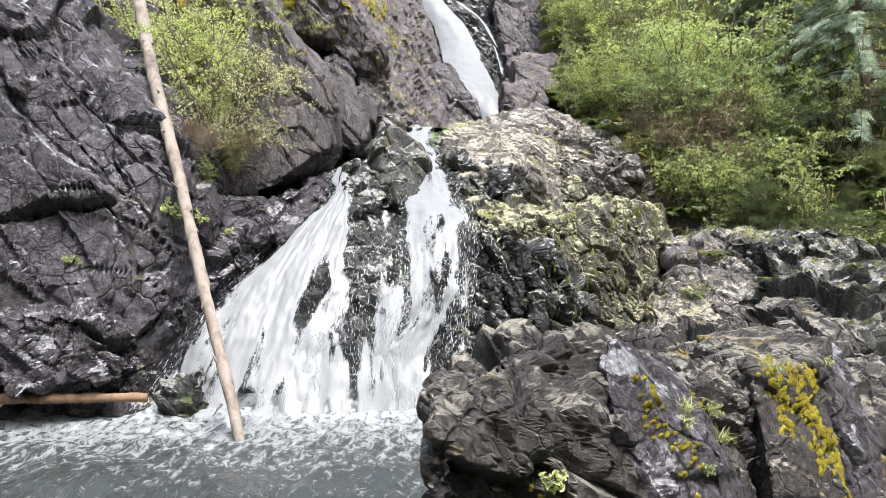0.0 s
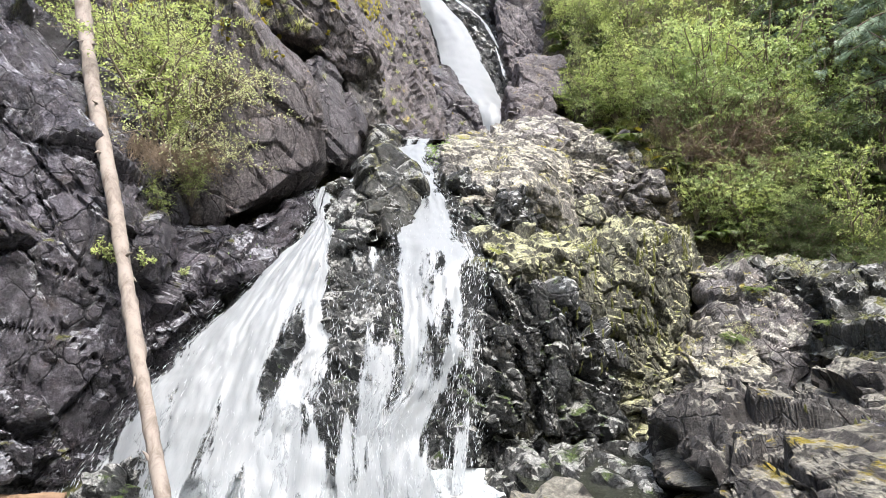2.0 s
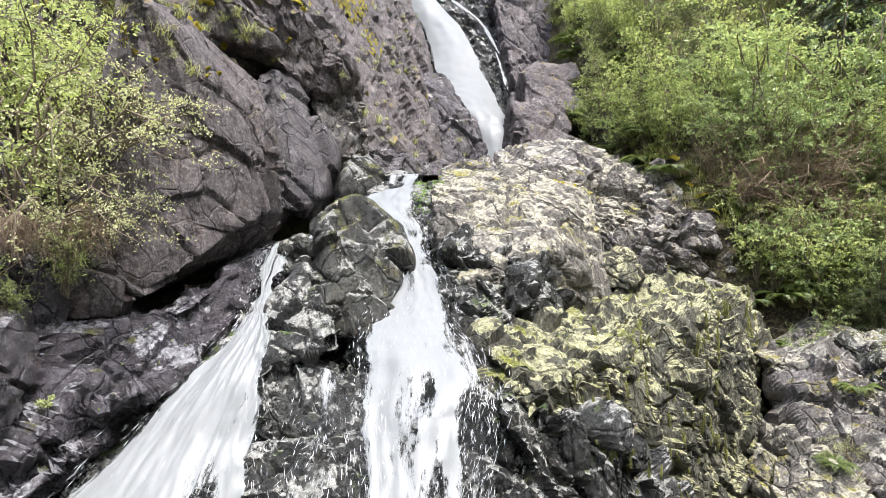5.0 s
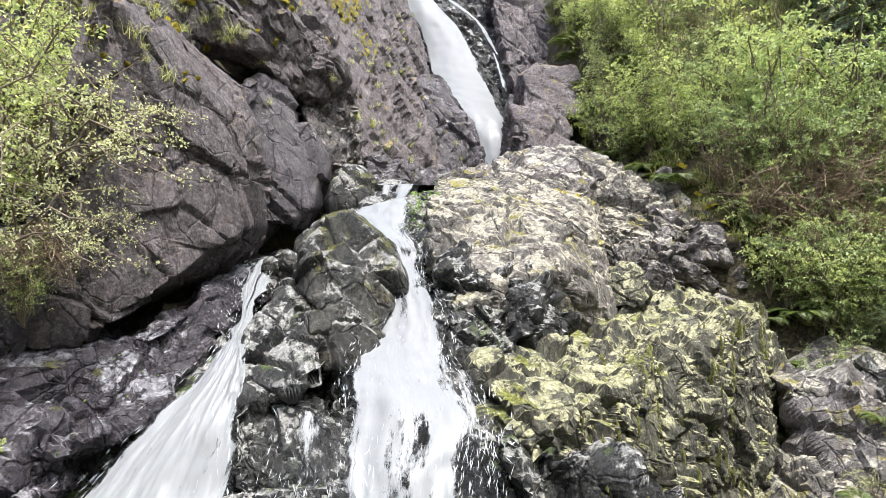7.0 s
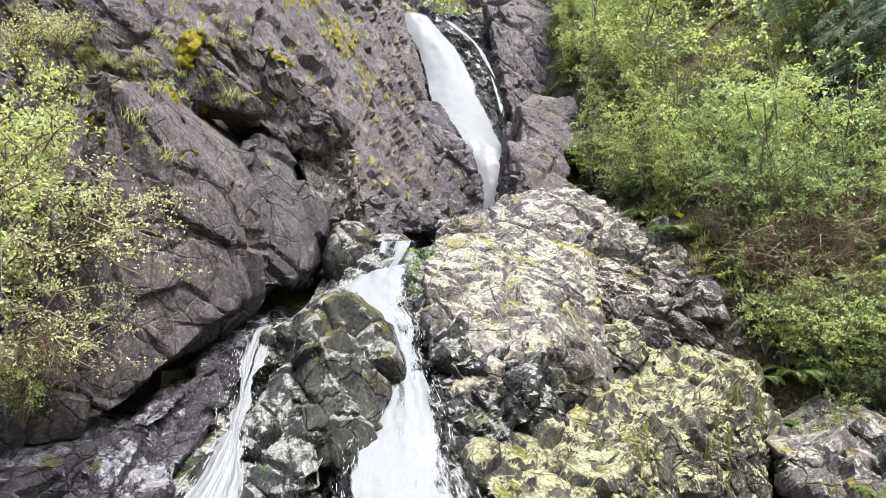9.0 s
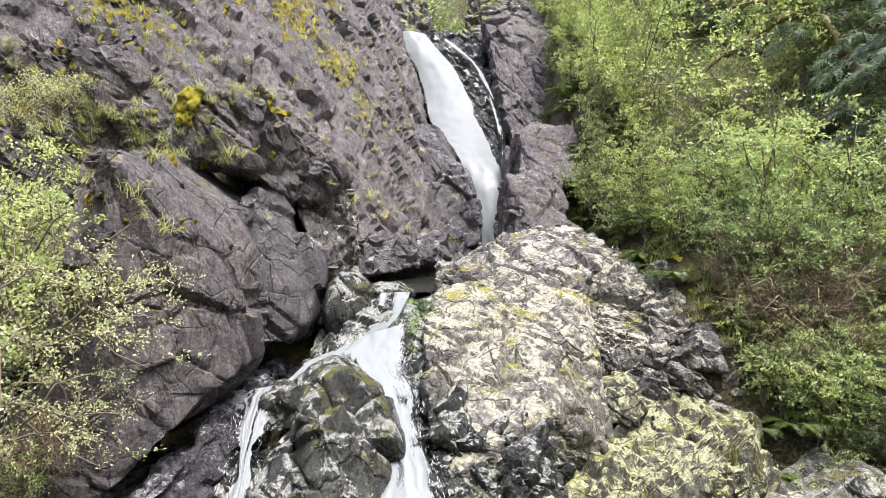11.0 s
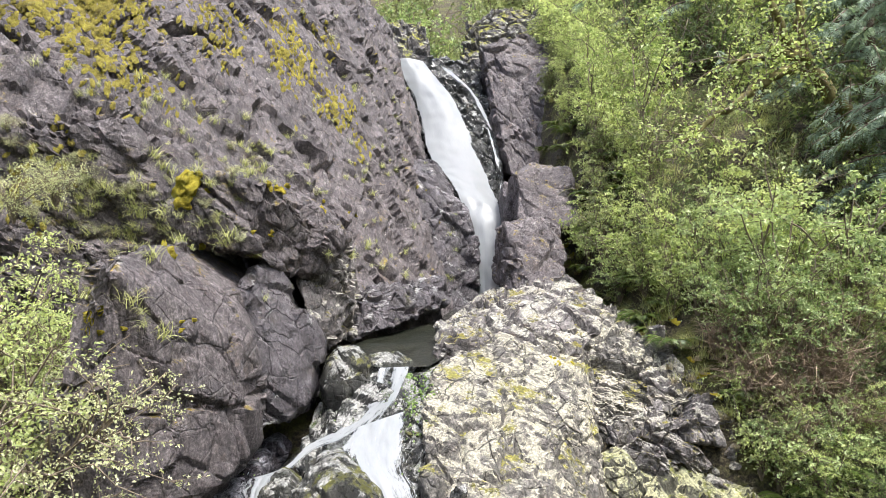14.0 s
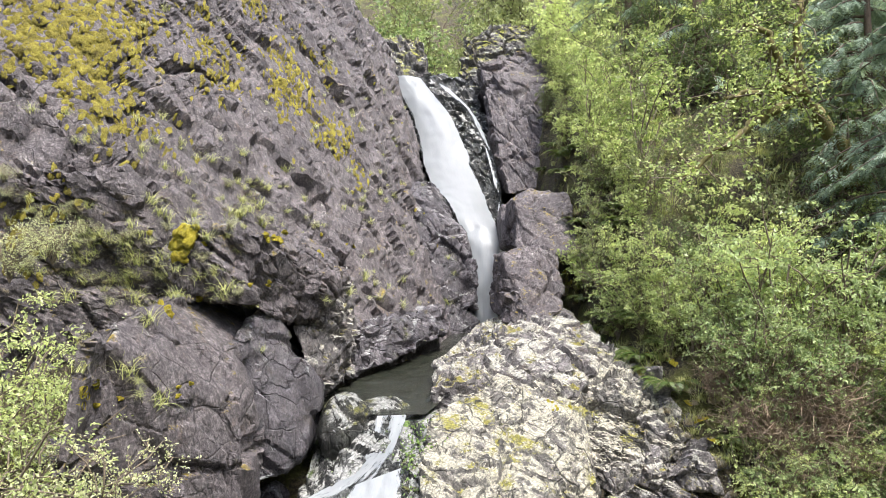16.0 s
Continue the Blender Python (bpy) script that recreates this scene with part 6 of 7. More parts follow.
def bank_edge(y):
    """Where the bushes begin on the right bank."""
    return np.interp(y, (11, 12, 13, 14, 15, 16, 18, 20, 22, 25, 28), (5.6, 5.0, 4.7, 4.3, 3.9, 3.5, 3.5, 4.0, 4.5, 4.7, 4.3))


# the right bank
y = 11.4
while y < 31:
    x = float(bank_edge(y)) + rnd.uniform(0, 0.3)
    while x < 4.5 + 0.5 * y:
        yy = y + rnd.uniform(-0.35, 0.35)
        thicket = 4.3 < x < 6.2 and 12.9 < yy < 14.1
        under = yy < 12.9 and x > 5.3
        # wedge of deep shade, filled in part with the shade-coloured bushes
        shade_wedge = 15.5 < yy < 21 and 0.36 < x / (yy - 4.4) < 0.62
        kind = rnd.choice(4, p=(0.62, 0.32, 0.02, 0.04))
        pool_of = (BRIGHT, MID, PALE, BARE)[kind] if y < 16.5 else FAR
        # deeper in, shrubs with shade painted into their leaves darken the bank
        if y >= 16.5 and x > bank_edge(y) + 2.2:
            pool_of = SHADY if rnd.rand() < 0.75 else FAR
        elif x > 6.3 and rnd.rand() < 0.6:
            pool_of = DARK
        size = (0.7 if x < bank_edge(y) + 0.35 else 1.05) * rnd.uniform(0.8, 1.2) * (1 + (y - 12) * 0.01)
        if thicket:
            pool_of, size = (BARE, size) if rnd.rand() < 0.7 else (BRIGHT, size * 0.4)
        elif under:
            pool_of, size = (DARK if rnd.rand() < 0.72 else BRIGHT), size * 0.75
        elif shade_wedge:
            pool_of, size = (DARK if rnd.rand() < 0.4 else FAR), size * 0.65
        pool_of[rnd.randint(len(pool_of))].at(x, yy, ground_z(x, yy) - 0.1, size, rnd.uniform(0, 360))
        x += rnd.uniform(0.75, 1.15) * (1 + (y - 12) * 0.05) * (0.75 if x < bank_edge(y) + 0.35 else 1)
    y += 0.85 + (y - 12) * 0.05

# low growth along the upper edge of the bank
y = 16.2
while y < 30:
    for step in (0.0, 0.6):
        x, yy = float(bank_edge(y)) + step + rnd.uniform(-0.1, 0.3), y + rnd.uniform(-0.3, 0.3)
        FAR[int(rnd.rand() < 0.2)].at(x, yy, ground_z(x, yy) - 0.1, rnd.uniform(0.4, 0.62), rnd.uniform(0, 360))
    y += 0.95

# bare brown thicket in the middle of the bank
for x, yy in ((4.6, 13.4), (5.0, 13.2), (5.4, 13.5), (4.8, 13.8), (5.2, 13.9), (5.7, 13.3), (6.0, 13.8)):
    BARE[rnd.randint(2)].at(x, yy, ground_z(x, yy), rnd.uniform(1.2, 1.5), rnd.uniform(0, 360))
for x, yy in ((4.5, 12.95), (5.0, 12.75), (5.5, 12.9), (5.9, 13.0), (4.8, 13.05), (5.3, 12.6)):
    BRIGHT[rnd.randint(3)].at(x, yy, ground_z(x, yy), rnd.uniform(0.4, 0.6), rnd.uniform(0, 360))
for x, yy in ((4.7, 12.9), (5.1, 12.75), (5.6, 12.8), (6.0, 12.7), (6.4, 12.9), (5.3, 13.1), (5.9, 13.15), (6.6, 13.3), (7.0, 12.9)):
    (BRIGHT + MID)[rnd.randint(6)].at(x, yy, ground_z(x, yy) - 0.05, rnd.uniform(0.4, 0.62), rnd.uniform(0, 360))
for x, yy in ((4.6, 13.6), (5.0, 13.4), (5.5, 13.6), (5.9, 13.4), (6.3, 13.7), (5.2, 13.9), (5.7, 14.0), (6.7, 13.9)):
    (BRIGHT + MID)[rnd.randint(6)].at(x, yy, ground_z(x, yy) + 0.1, rnd.uniform(0.55, 0.75), rnd.uniform(0, 360))
# leafy crowns above and behind it
for x, yy, s in ((4.6, 14.6, 0.9), (5.3, 14.8, 0.9), (6.0, 14.7, 0.8), (6.5, 13.6, 0.6), (4.1, 15.2, 0.8), (5.0, 15.5, 1.0)):
    BRIGHT[rnd.randint(3)].at(x, yy, ground_z(x, yy), s, rnd.uniform(0, 360))

# undergrowth, its leaf colour darkened for shade, and ferns under the cedars
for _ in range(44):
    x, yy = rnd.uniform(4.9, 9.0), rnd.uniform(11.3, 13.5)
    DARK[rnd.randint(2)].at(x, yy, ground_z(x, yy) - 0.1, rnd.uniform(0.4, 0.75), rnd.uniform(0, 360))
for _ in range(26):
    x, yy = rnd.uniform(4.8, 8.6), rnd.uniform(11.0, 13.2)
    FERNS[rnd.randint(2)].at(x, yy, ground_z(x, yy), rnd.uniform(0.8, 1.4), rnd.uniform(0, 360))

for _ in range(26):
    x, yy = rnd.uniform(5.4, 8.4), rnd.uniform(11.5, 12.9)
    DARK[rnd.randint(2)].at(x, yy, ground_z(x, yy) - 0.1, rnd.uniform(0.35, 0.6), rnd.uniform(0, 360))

# cedars at the edge of the forest
for x, yy, s in ((8.5, 13.2, 0.8), (8.0, 14.9, 0.95), (8.6, 16.8, 1.05), (9.6, 18.4, 1.1)):
    DENSE_CEDARS[0].at(x, yy, ground_z(x, yy) - 0.2, s, rnd.uniform(0, 360))
for x, yy, s in ((10.8, 21.5, 1.1), (12.5, 18, 1.1), (13, 26, 1.3), (9, 27, 1.0), (8.0, 23.0, 1.0), (6.4, 24.5, 0.8), (11.0, 24, 1.2)):
    CEDARS[0].at(x, yy, ground_z(x, yy) - 0.2, s, rnd.uniform(0, 360))

# forest beyond the top of the fall
y = 31.8
while y < 54:
    x = -22.0
    while x < 30:
        xx, yy = x + rnd.uniform(-0.8, 0.8) * (1 if y < 37 else 2), y + rnd.uniform(-0.7, 0.7) * (1 if y < 37 else 2)
        (FAR if y < 37 else FOREST)[int(rnd.rand() < 0.75)].at(xx, yy, ground_z(xx, yy) - 0.3, rnd.uniform(0.8, 1.3), rnd.uniform(0, 360))
        x += 4.2 if y > 37 else (1.9 if -6 < x < 14 else 4.0)
    y += 5.5 if y > 37 else 1.9

# shrubs on the left ledge above the lower fall
LACY = [Kind(shrub("airy yellow-green shrub with small leaves on a rock ledge", 330 + k, 2.3, 1.25, 13, 15, 15, 0.048, LEAF_BRIGHT, loose=0.03)) for k in range(2)]
for x, yy, z, s in ((-3.5, 9.5, 3.2, 1.0), (-4.1, 10.4, 4.0, 0.95), (-3.0, 9.3, 2.8, 0.35), (-3.9, 10.4, 3.9, 0.95), (-4.9, 11.0, 4.4, 1.0), (-3.3, 9.0, 2.5, 0.35), (-3.5, 9.7, 3.5, 0.6), (-3.4, 9.9, 3.7, 0.75), (-3.6, 10.2, 4.2, 0.7), (-3.25, 10.0, 4.0, 0.5)):
    LACY[rnd.randint(2)].at(x, yy, z, s, rnd.uniform(0, 360))
for x, yy, z, s, lean in ((-3.1, 9.7, 3.9, 0.9, 35), (-2.85, 9.9, 4.1, 0.8, 45), (-3.2, 9.4, 3.3, 0.9, 40), (-2.9, 9.5, 3.3, 0.75, 50), (-3.3, 9.9, 4.4, 0.8, 40)):
    SPARSE[rnd.randint(2)].at(x, yy, z, s, rnd.uniform(-50, 25), 12, lean)
PALE[0].at(-4.1, 11.7, 6.3, 0.6, 40)
PALE[1].at(-4.5, 11.6, 6.1, 0.7, 100)

# moss, grass and small shrubs on the upper left rocks
CLIFF = surface(("cliff_upper_left", "overhang_block", "wedge_rock", "bulging_rock", "cliff_rock", "fall_side_rock", "pool_rock"))
MATS = Bulk([moss_cushion("moss", 930 + k, None, 16, 5, 0.4) for k in range(5)], "moss_mat", "shaggy mats of yellow-brown moss hanging on the cliff", "moss", MOSS_DULL)
LEDGE_GRASS = Bulk([grass_tuft("grass", 640 + k, 34, 0.36) for k in range(4)], "ledge_grass", "pale green grass growing along the cliff ledges", "grass", GRASS)
CUSHIONS = [Kind(moss_cushion("bright yellow-green moss cushion on the rock", 900 + k)) for k in range(4)]
def moss_patch(tree, x, y, z, reach, count, wide, high, kinds=None, thick=0.45):
    """A mat of many small moss pads round a point of the rock."""
    soft = isinstance(kinds, Bulk)
    for _ in range(count * (3 if soft else 1)):
        dx, dz = rnd.randn(2) * reach
        pad = kinds if soft else (kinds or CUSHIONS)[rnd.randint(len(kinds or CUSHIONS))]
        if soft:
            lay(pad, tree, x + dx + 0.35 * dz, y - 2.0, z - dz * 1.5, (wide * rnd.uniform(0.5, 1.2), high * rnd.uniform(0.3, 0.75), thick * 0.5), rnd.uniform(-35, 15), face=(0.4, -0.75, 0.5))
        else:
            lay(pad, tree, x + dx, y - 2.0, z + dz * 1.3, (wide * rnd.uniform(0.6, 1.3), high * rnd.uniform(0.6, 1.3), thick), rnd.uniform(-35, 15))


# bright cushions on the bulging rocks
for x, y, z, wide in ((-2.82, 12.2, 6.61, 0.30), (-2.8, 12.2, 6.4, 0.25), (-1.88, 12.66, 6.62, 0.28), (-2.81, 11.46, 5.82, 0.26), (-2.83, 10.0, 5.21, 0.2), (-1.46, 13.84, 6.48, 0.18), (-2.39, 10.83, 5.06, 0.13), (-1.99, 12.69, 6.05, 0.16)):
    moss_patch(CLIFF, x, y, z, 0.06, 3, wide * 1.25, wide, thick=0.6)
for x, y, z, wide in ((-2.79, 12.14, 6.62, 0.42), (-2.68, 12.2, 6.72, 0.34), (-1.88, 12.66, 6.66, 0.36), (-1.76, 12.75, 6.7, 0.28), (-2.81, 11.47, 5.83, 0.3), (-2.83, 10.02, 5.22, 0.24), (-1.46, 13.84, 6.48, 0.22)):
    for _ in range(5):
        dx, dy, dz = rnd.randn(3) * 0.06
        cling(CUSHIONS[rnd.randint(4)], CLIFF, x + dx, y + dy, z + dz, (wide * rnd.uniform(0.6, 1.15), wide * rnd.uniform(0.5, 1.0), rnd.uniform(0.35, 0.6)), rnd.uniform(0, 360))
# moss hanging down the cliff in bands
for x, y, z, reach, count in ((-5.6, 14, 9.9, 0.28, 16), (-5.0, 14.4, 9.9, 0.25, 16), (-4.75, 13.9, 9.1, 0.2, 14), (-4.45, 13.6, 8.5, 0.16, 9), (-3.8, 16.4, 10.2, 0.16, 7), (-3.0, 18.5, 10.2, 0.2, 10), (-2.8, 18.3, 9.5, 0.16, 8), (-2.4, 19.2, 9.6, 0.18, 8), (-2.05, 19, 9.1, 0.15, 7), (-1.85, 19.5, 8.9, 0.12, 5), (-3.47, 18.7, 11.6, 0.2, 7), (-2.6, 20.7, 11.2, 0.2, 6), (-5.1, 12.8, 6.6, 0.2, 9), (-4.7, 13, 7.2, 0.1, 4), (-1.5, 19, 8.1, 0.15, 6)):
    moss_patch(CLIFF, x, y, z, reach, count, 0.09, 0.3, MATS, 0.22)
# thick mats of moss over the top of the cliff
for x, y, z, reach, count in ((-5.9, 14, 9.93, 0.22, 12), (-5.34, 14, 9.94, 0.2, 12), (-4.93, 14.5, 10.04, 0.2, 12), (-4.64, 14.8, 10.3, 0.18, 9), (-5.66, 14, 9.61, 0.2, 12), (-5.01, 14, 9.45, 0.2, 12), (-4.76, 14.5, 9.52, 0.16, 9), (-4.94, 13.7, 8.96, 0.2, 11), (-4.65, 13.6, 8.54, 0.15, 8), (-5.75, 13.5, 9.21, 0.15, 7)):
    moss_patch(CLIFF, x, y, z, reach * 1.2, count * 2, 0.10, 0.24, MATS, 0.22)
# streaks of moss running down it
for x, y, z, count in ((-4.34, 17, 11.05, 5), (-4.02, 17, 10.18, 5), (-3.8, 17, 9.64, 5), (-3.58, 17, 9.32, 4), (-3.98, 20, 12.15, 5), (-3.77, 20, 11.88, 6), (-3.15, 19, 10.78, 6), (-3.05, 18, 9.9, 7), (-2.88, 18.3, 9.61, 6), (-2.78, 19, 10.15, 6), (-2.16, 20, 9.06, 4), (-2.03, 20, 8.79, 4), (-1.87, 21, 9.37, 4), (-2.57, 20, 11.02, 3), (-4.59, 16, 9.48, 4), (-4.32, 15, 8.22, 5), (-4.1, 15, 8.22, 4)):
    moss_patch(CLIFF, x, y, z, 0.14, count * 2, 0.07, 0.32, MATS, 0.22)
for _ in range(30):
    x, z = rnd.uniform(-7, 0.5), rnd.uniform(5.5, 13.5)
    lay(MATS, CLIFF, x, 4.0, z, (rnd.uniform(0.05, 0.1), rnd.uniform(0.08, 0.2), 0.12), rnd.uniform(-40, 10), face=(0.4, -0.75, 0.5))
# grass and low plants on the ledges
for x, y, z in ((-5.0, 13, 7.0), (-4.4, 13, 6.55), (-4.2, 13.1, 6.5), (-3.75, 13.3, 6.6), (-3.9, 14, 8.0), (-3.4, 14.3, 7.4), (-2.95, 15.4, 7.4), (-2.4, 12.4, 6.75), (-2.45, 12.2, 6.2), (-2.6, 12.1, 6.5), (-3.1, 15.4, 7.8), (-2.75, 16.2, 7.6), (-1.2, 17.5, 5.8), (-1.4, 19, 7.6), (-1.1, 20, 8.0), (-4.8, 12.9, 6.4), (-4.1, 13.1, 6.0), (-2.7, 10.4, 5.6), (-2.85, 10.2, 5.6), (-3.3, 12.6, 6.3)):
    for _ in range(9):
        dx, dz = rnd.randn(2) * 0.24
        lay((LEDGE_GRASS, LEDGE_GRASS, LEDGE_GRASS, DRY_TUFTS[0])[rnd.randint(4)], CLIFF, x + dx, y - 2, z + dz, rnd.uniform(0.35, 0.85), rnd.uniform(0, 360), lean=0.4, sink=0.02)
for _ in range(130):
    x, z = rnd.uniform(-6, 0.8), rnd.uniform(4.8, 12.5)
    lay((LEDGE_GRASS, LEDGE_GRASS, LEDGE_GRASS, DRY_TUFTS[0])[rnd.randint(4)], CLIFF, x, 4.0, z, rnd.uniform(0.35, 0.8), rnd.uniform(0, 360), lean=0.5, sink=0.02)
for x, y, z, s in ((-2.4, 12.4, 6.7, 0.34), (-2.1, 12.6, 6.85, 0.36), (-2.6, 12.2, 6.3, 0.3), (-2.25, 12.3, 5.9, 0.3), (-4.9, 12.8, 6.8, 0.4), (-4.4, 13, 6.5, 0.32), (-1.0, 17.7, 5.7, 0.3), (-3.3, 13.4, 6.6, 0.32), (-5.2, 12.8, 7.1, 0.4), (-5.3, 12.9, 7.3, 0.5), (-3.3, 14.5, 7.5, 0.35), (-5.0, 12.8, 6.2, 0.45)):
    lay(PALE[rnd.randint(2)], CLIFF, x, y - 2, z, s * 0.9, rnd.uniform(0, 360), lean=0.35)
for _ in range(70):
    x, z = rnd.uniform(-4.9, -2.9), rnd.uniform(5.8, 7.2)
    lay((LEDGE_GRASS, LEDGE_GRASS, DRY_TUFTS[0])[rnd.randint(3)], CLIFF, x, 9.5, z, rnd.uniform(0.5, 1.0), rnd.uniform(0, 360), lean=0.4, sink=0.02)
for _ in range(9):
    x, z = rnd.uniform(-4.9, -3.0), rnd.uniform(5.9, 7.0)
    lay(PALE[rnd.randint(2)], CLIFF, x, 9.5, z, rnd.uniform(0.25, 0.4), rnd.uniform(0, 360), lean=0.35)

MATS.finish(True)
LEDGE_GRASS.finish()

# green algae beside the outlet
BED = surface(("fall_bed", "lichen_slab", "stream_boulder", "bank_rock"))
SLIME = [Kind(moss_cushion("bright green algae on wet rock", 920 + k, ALGAE)) for k in range(2)]
for x, y, z, count in ((-0.3, 13.0, 4.25, 7), (-0.2, 12.9, 4.15, 7), (-0.35, 12.5, 3.95, 6), (-0.45, 12.3, 3.8, 5), (-0.3, 12.1, 3.6, 4), (-2.0, 11.9, 3.3, 4), (-1.9, 11.9, 3.4, 4), (-2.6, 10.0, 2.2, 4), (-2.4, 10.4, 2.5, 5), (-1.0, 10.7, 3.5, 3)):
    moss_patch(BED, x, y, z, 0.09, count, 0.13, 0.16, SLIME, 0.3)

for x, y, z, count in ((-0.4, 12.1, 3.72, 6), (-0.48, 12.5, 3.92, 7), (-0.25, 12.8, 4.08, 9), (-0.1, 12.9, 4.1, 8), (-0.2, 12.5, 3.85, 6), (-0.12, 12.7, 4.0, 7), (-0.36, 11.9, 3.6, 4)):
    for _ in range(count):
        dx, dy = rnd.randn(2) * 0.08
        lay(SLIME[rnd.randint(2)], BED, x + dx, y + dy - 1.5, z + 1.3, (rnd.uniform(0.09, 0.2), rnd.uniform(0.12, 0.26), 0.25), rnd.uniform(-60, 60), way=(0, 1.5, -1.3))
for x, y, z in ((-0.18, 12.24, 3.82), (-0.02, 12.73, 3.92), (0.06, 12.25, 4.12), (-0.11, 12.03, 3.69), (0.0, 13.1, 4.05), (0.08, 12.5, 4.1), (-0.19, 11.43, 3.39)):
    for _ in range(9):
        dx, dy, dz = rnd.randn(3) * 0.09
        cling(SLIME[rnd.randint(2)], BED, x + dx, y + dy, z + dz, (rnd.uniform(0.12, 0.3), rnd.uniform(0.12, 0.3), 0.2), rnd.uniform(0, 360))
for _ in range(90):
    k = rnd.rand()
    x, y, z = -0.02 - 0.22 * k + rnd.randn() * 0.09, 12.9 - 1.1 * k, 4.25 - 0.5 * k
    lay(SLIME[rnd.randint(2)], BED, x, y - 2, z + 1.6, (rnd.uniform(0.12, 0.24), rnd.uniform(0.14, 0.3), 0.35), rnd.uniform(0, 360), way=(0, 2, -1.6), face=(-0.2, -0.6, 0.6), sink=-0.025)
# yellow moss along the top of the dome
for x, y, z in ((0.62, 14.6, 4.6), (0.8, 14.2, 4.4), (1.25, 15.6, 5.1), (1.6, 15.5, 5.1), (0.55, 14.2, 4.5), (2.3, 14.6, 4.7), (2.9, 14.3, 4.4), (1.9, 13.6, 4.2)):
    for _ in range(6):
        dx, dy = rnd.randn(2) * 0.14
        lay(CUSHIONS[rnd.randint(4)], BED, x + dx, y + dy - 1.5, z + 1.5, (rnd.uniform(0.08, 0.2), rnd.uniform(0.1, 0.25), 0.3), rnd.uniform(0, 360), way=(0, 1.5, -1.5))

# ferns and grass along the edge of the bushes
for _ in range(70):
    yy = rnd.uniform(11.5, 19)
    x = float(bank_edge(yy)) + rnd.uniform(-0.5, 0.7)
    (FERNS + TUFTS + FERNS)[rnd.randint(6)].at(x, yy, ground_z(x, yy), rnd.uniform(0.7, 1.3), rnd.uniform(0, 360))

# grass and seedlings all over the floor of the bank
FLOOR_GRASS = Bulk([grass_tuft("grass", 660 + k, 22, 0.34) for k in range(4)], "bank_grass", "grass and seedlings covering the floor of the bank", "grass", GRASS)
for _ in range(420):
    yy = rnd.uniform(11.0, 22.0)
    x = float(bank_edge(yy)) + rnd.uniform(-0.6, 5.5)
    FLOOR_GRASS.place(pose(x, yy, ground_z(x, yy) - 0.02, rnd.uniform(-15, 15), 0, rnd.uniform(0, 360)) @ Matrix.Scale(rnd.uniform(0.6, 1.7), 4))
FLOOR_GRASS.finish()

# low shrubs where the rock meets the bank
for x, yy in ((4.5, 13.3), (4.75, 12.9), (4.4, 13.9), (4.95, 13.5), (4.25, 14.4), (5.2, 12.7), (4.0, 14.9), (3.75, 15.4), (4.7, 14.2), (4.5, 14.9), (3.5, 16.0), (4.9, 12.4)):
    (MID + BRIGHT)[rnd.randint(6)].at(x, yy, ground_z(x, yy) - 0.05, rnd.uniform(0.45, 0.7), rnd.uniform(0, 360))

# the wood behind and beside the pool, out of view, added to block low skylight
for x, yy in ((-9, -9), (-3, -11), (3, -10), (9, -9), (14, -4), (-14, -3), (15, 3), (-15, 4), (16, 10), (-15, 11), (0, -15), (-7, -15), (7, -15)):
    FOREST[rnd.randint(2)].at(x, yy, ground_z(x, yy) - 0.3, rnd.uniform(1.2, 1.6), rnd.uniform(0, 360))

# yellow moss and small plants on the rocks beside the pool
SLABS = surface(("foreground_rock",))
SLAB_MATS = Bulk([moss_cushion("moss", 960 + k, None, 16, 5, 0.4) for k in range(5)], "moss_mat", "bright yellow moss hanging over a foreground slab", "moss", MOSS)
for x, z, count in ((2.32, 0.94, 4), (2.46, 0.90, 5), (2.6, 0.89, 5), (2.34, 0.78, 5), (2.36, 0.63, 4), (2.52, 0.74, 6), (2.6, 0.6, 6), (2.68, 0.44, 6), (2.75, 0.28, 6), (2.82, 0.12, 5), (2.58, 0.36, 4), (2.88, 0.02, 4)):
    moss_patch(SLABS, x, 5.2, z, 0.04, count * 2, 0.035, 0.10, SLAB_MATS, 0.2)
for x, y, z in ((0.98, 3.46, 1.08), (1.0, 3.37, 0.96), (1.15, 3.5, 0.83), (1.55, 4.0, 0.83), (0.46, 2.87, 0.76), (0.52, 2.87, 0.72), (1.45, 3.9, 0.95)):
    moss_patch(SLABS, x, y, z, 0.04, 5, 0.025, 0.05, SLAB_MATS, 0.3)
SLAB_MATS.finish(True)
SPRIGS = Kind(shrub("small bright green sprig growing from a rock joint", 950, 0.22, 0.16, 6, 4, 5, 0.04, LEAF_BRIGHT, loose=0.01))
for x, z, y in ((0.43, 0.83, 2.0), (1.15, 0.95, 2.5), (1.42, 0.9, 2.8), (1.2, 0.75, 2.5), (1.75, 0.75, 3.0), (2.9, 0.9, 3.6), (1.6, 0.55, 2.8)):
    lay(SPRIGS, SLABS, x, y, z, rnd.uniform(0.4, 0.7), rnd.uniform(0, 360), lean=0.4)
for x, z, y in ((1.2, 1.0, 2.5), (1.45, 0.8, 2.8), (2.3, 0.95, 3.6)):
    lay(TUFTS[rnd.randint(2)], SLABS, x, y, z, 0.5, rnd.uniform(0, 360), lean=0.4)

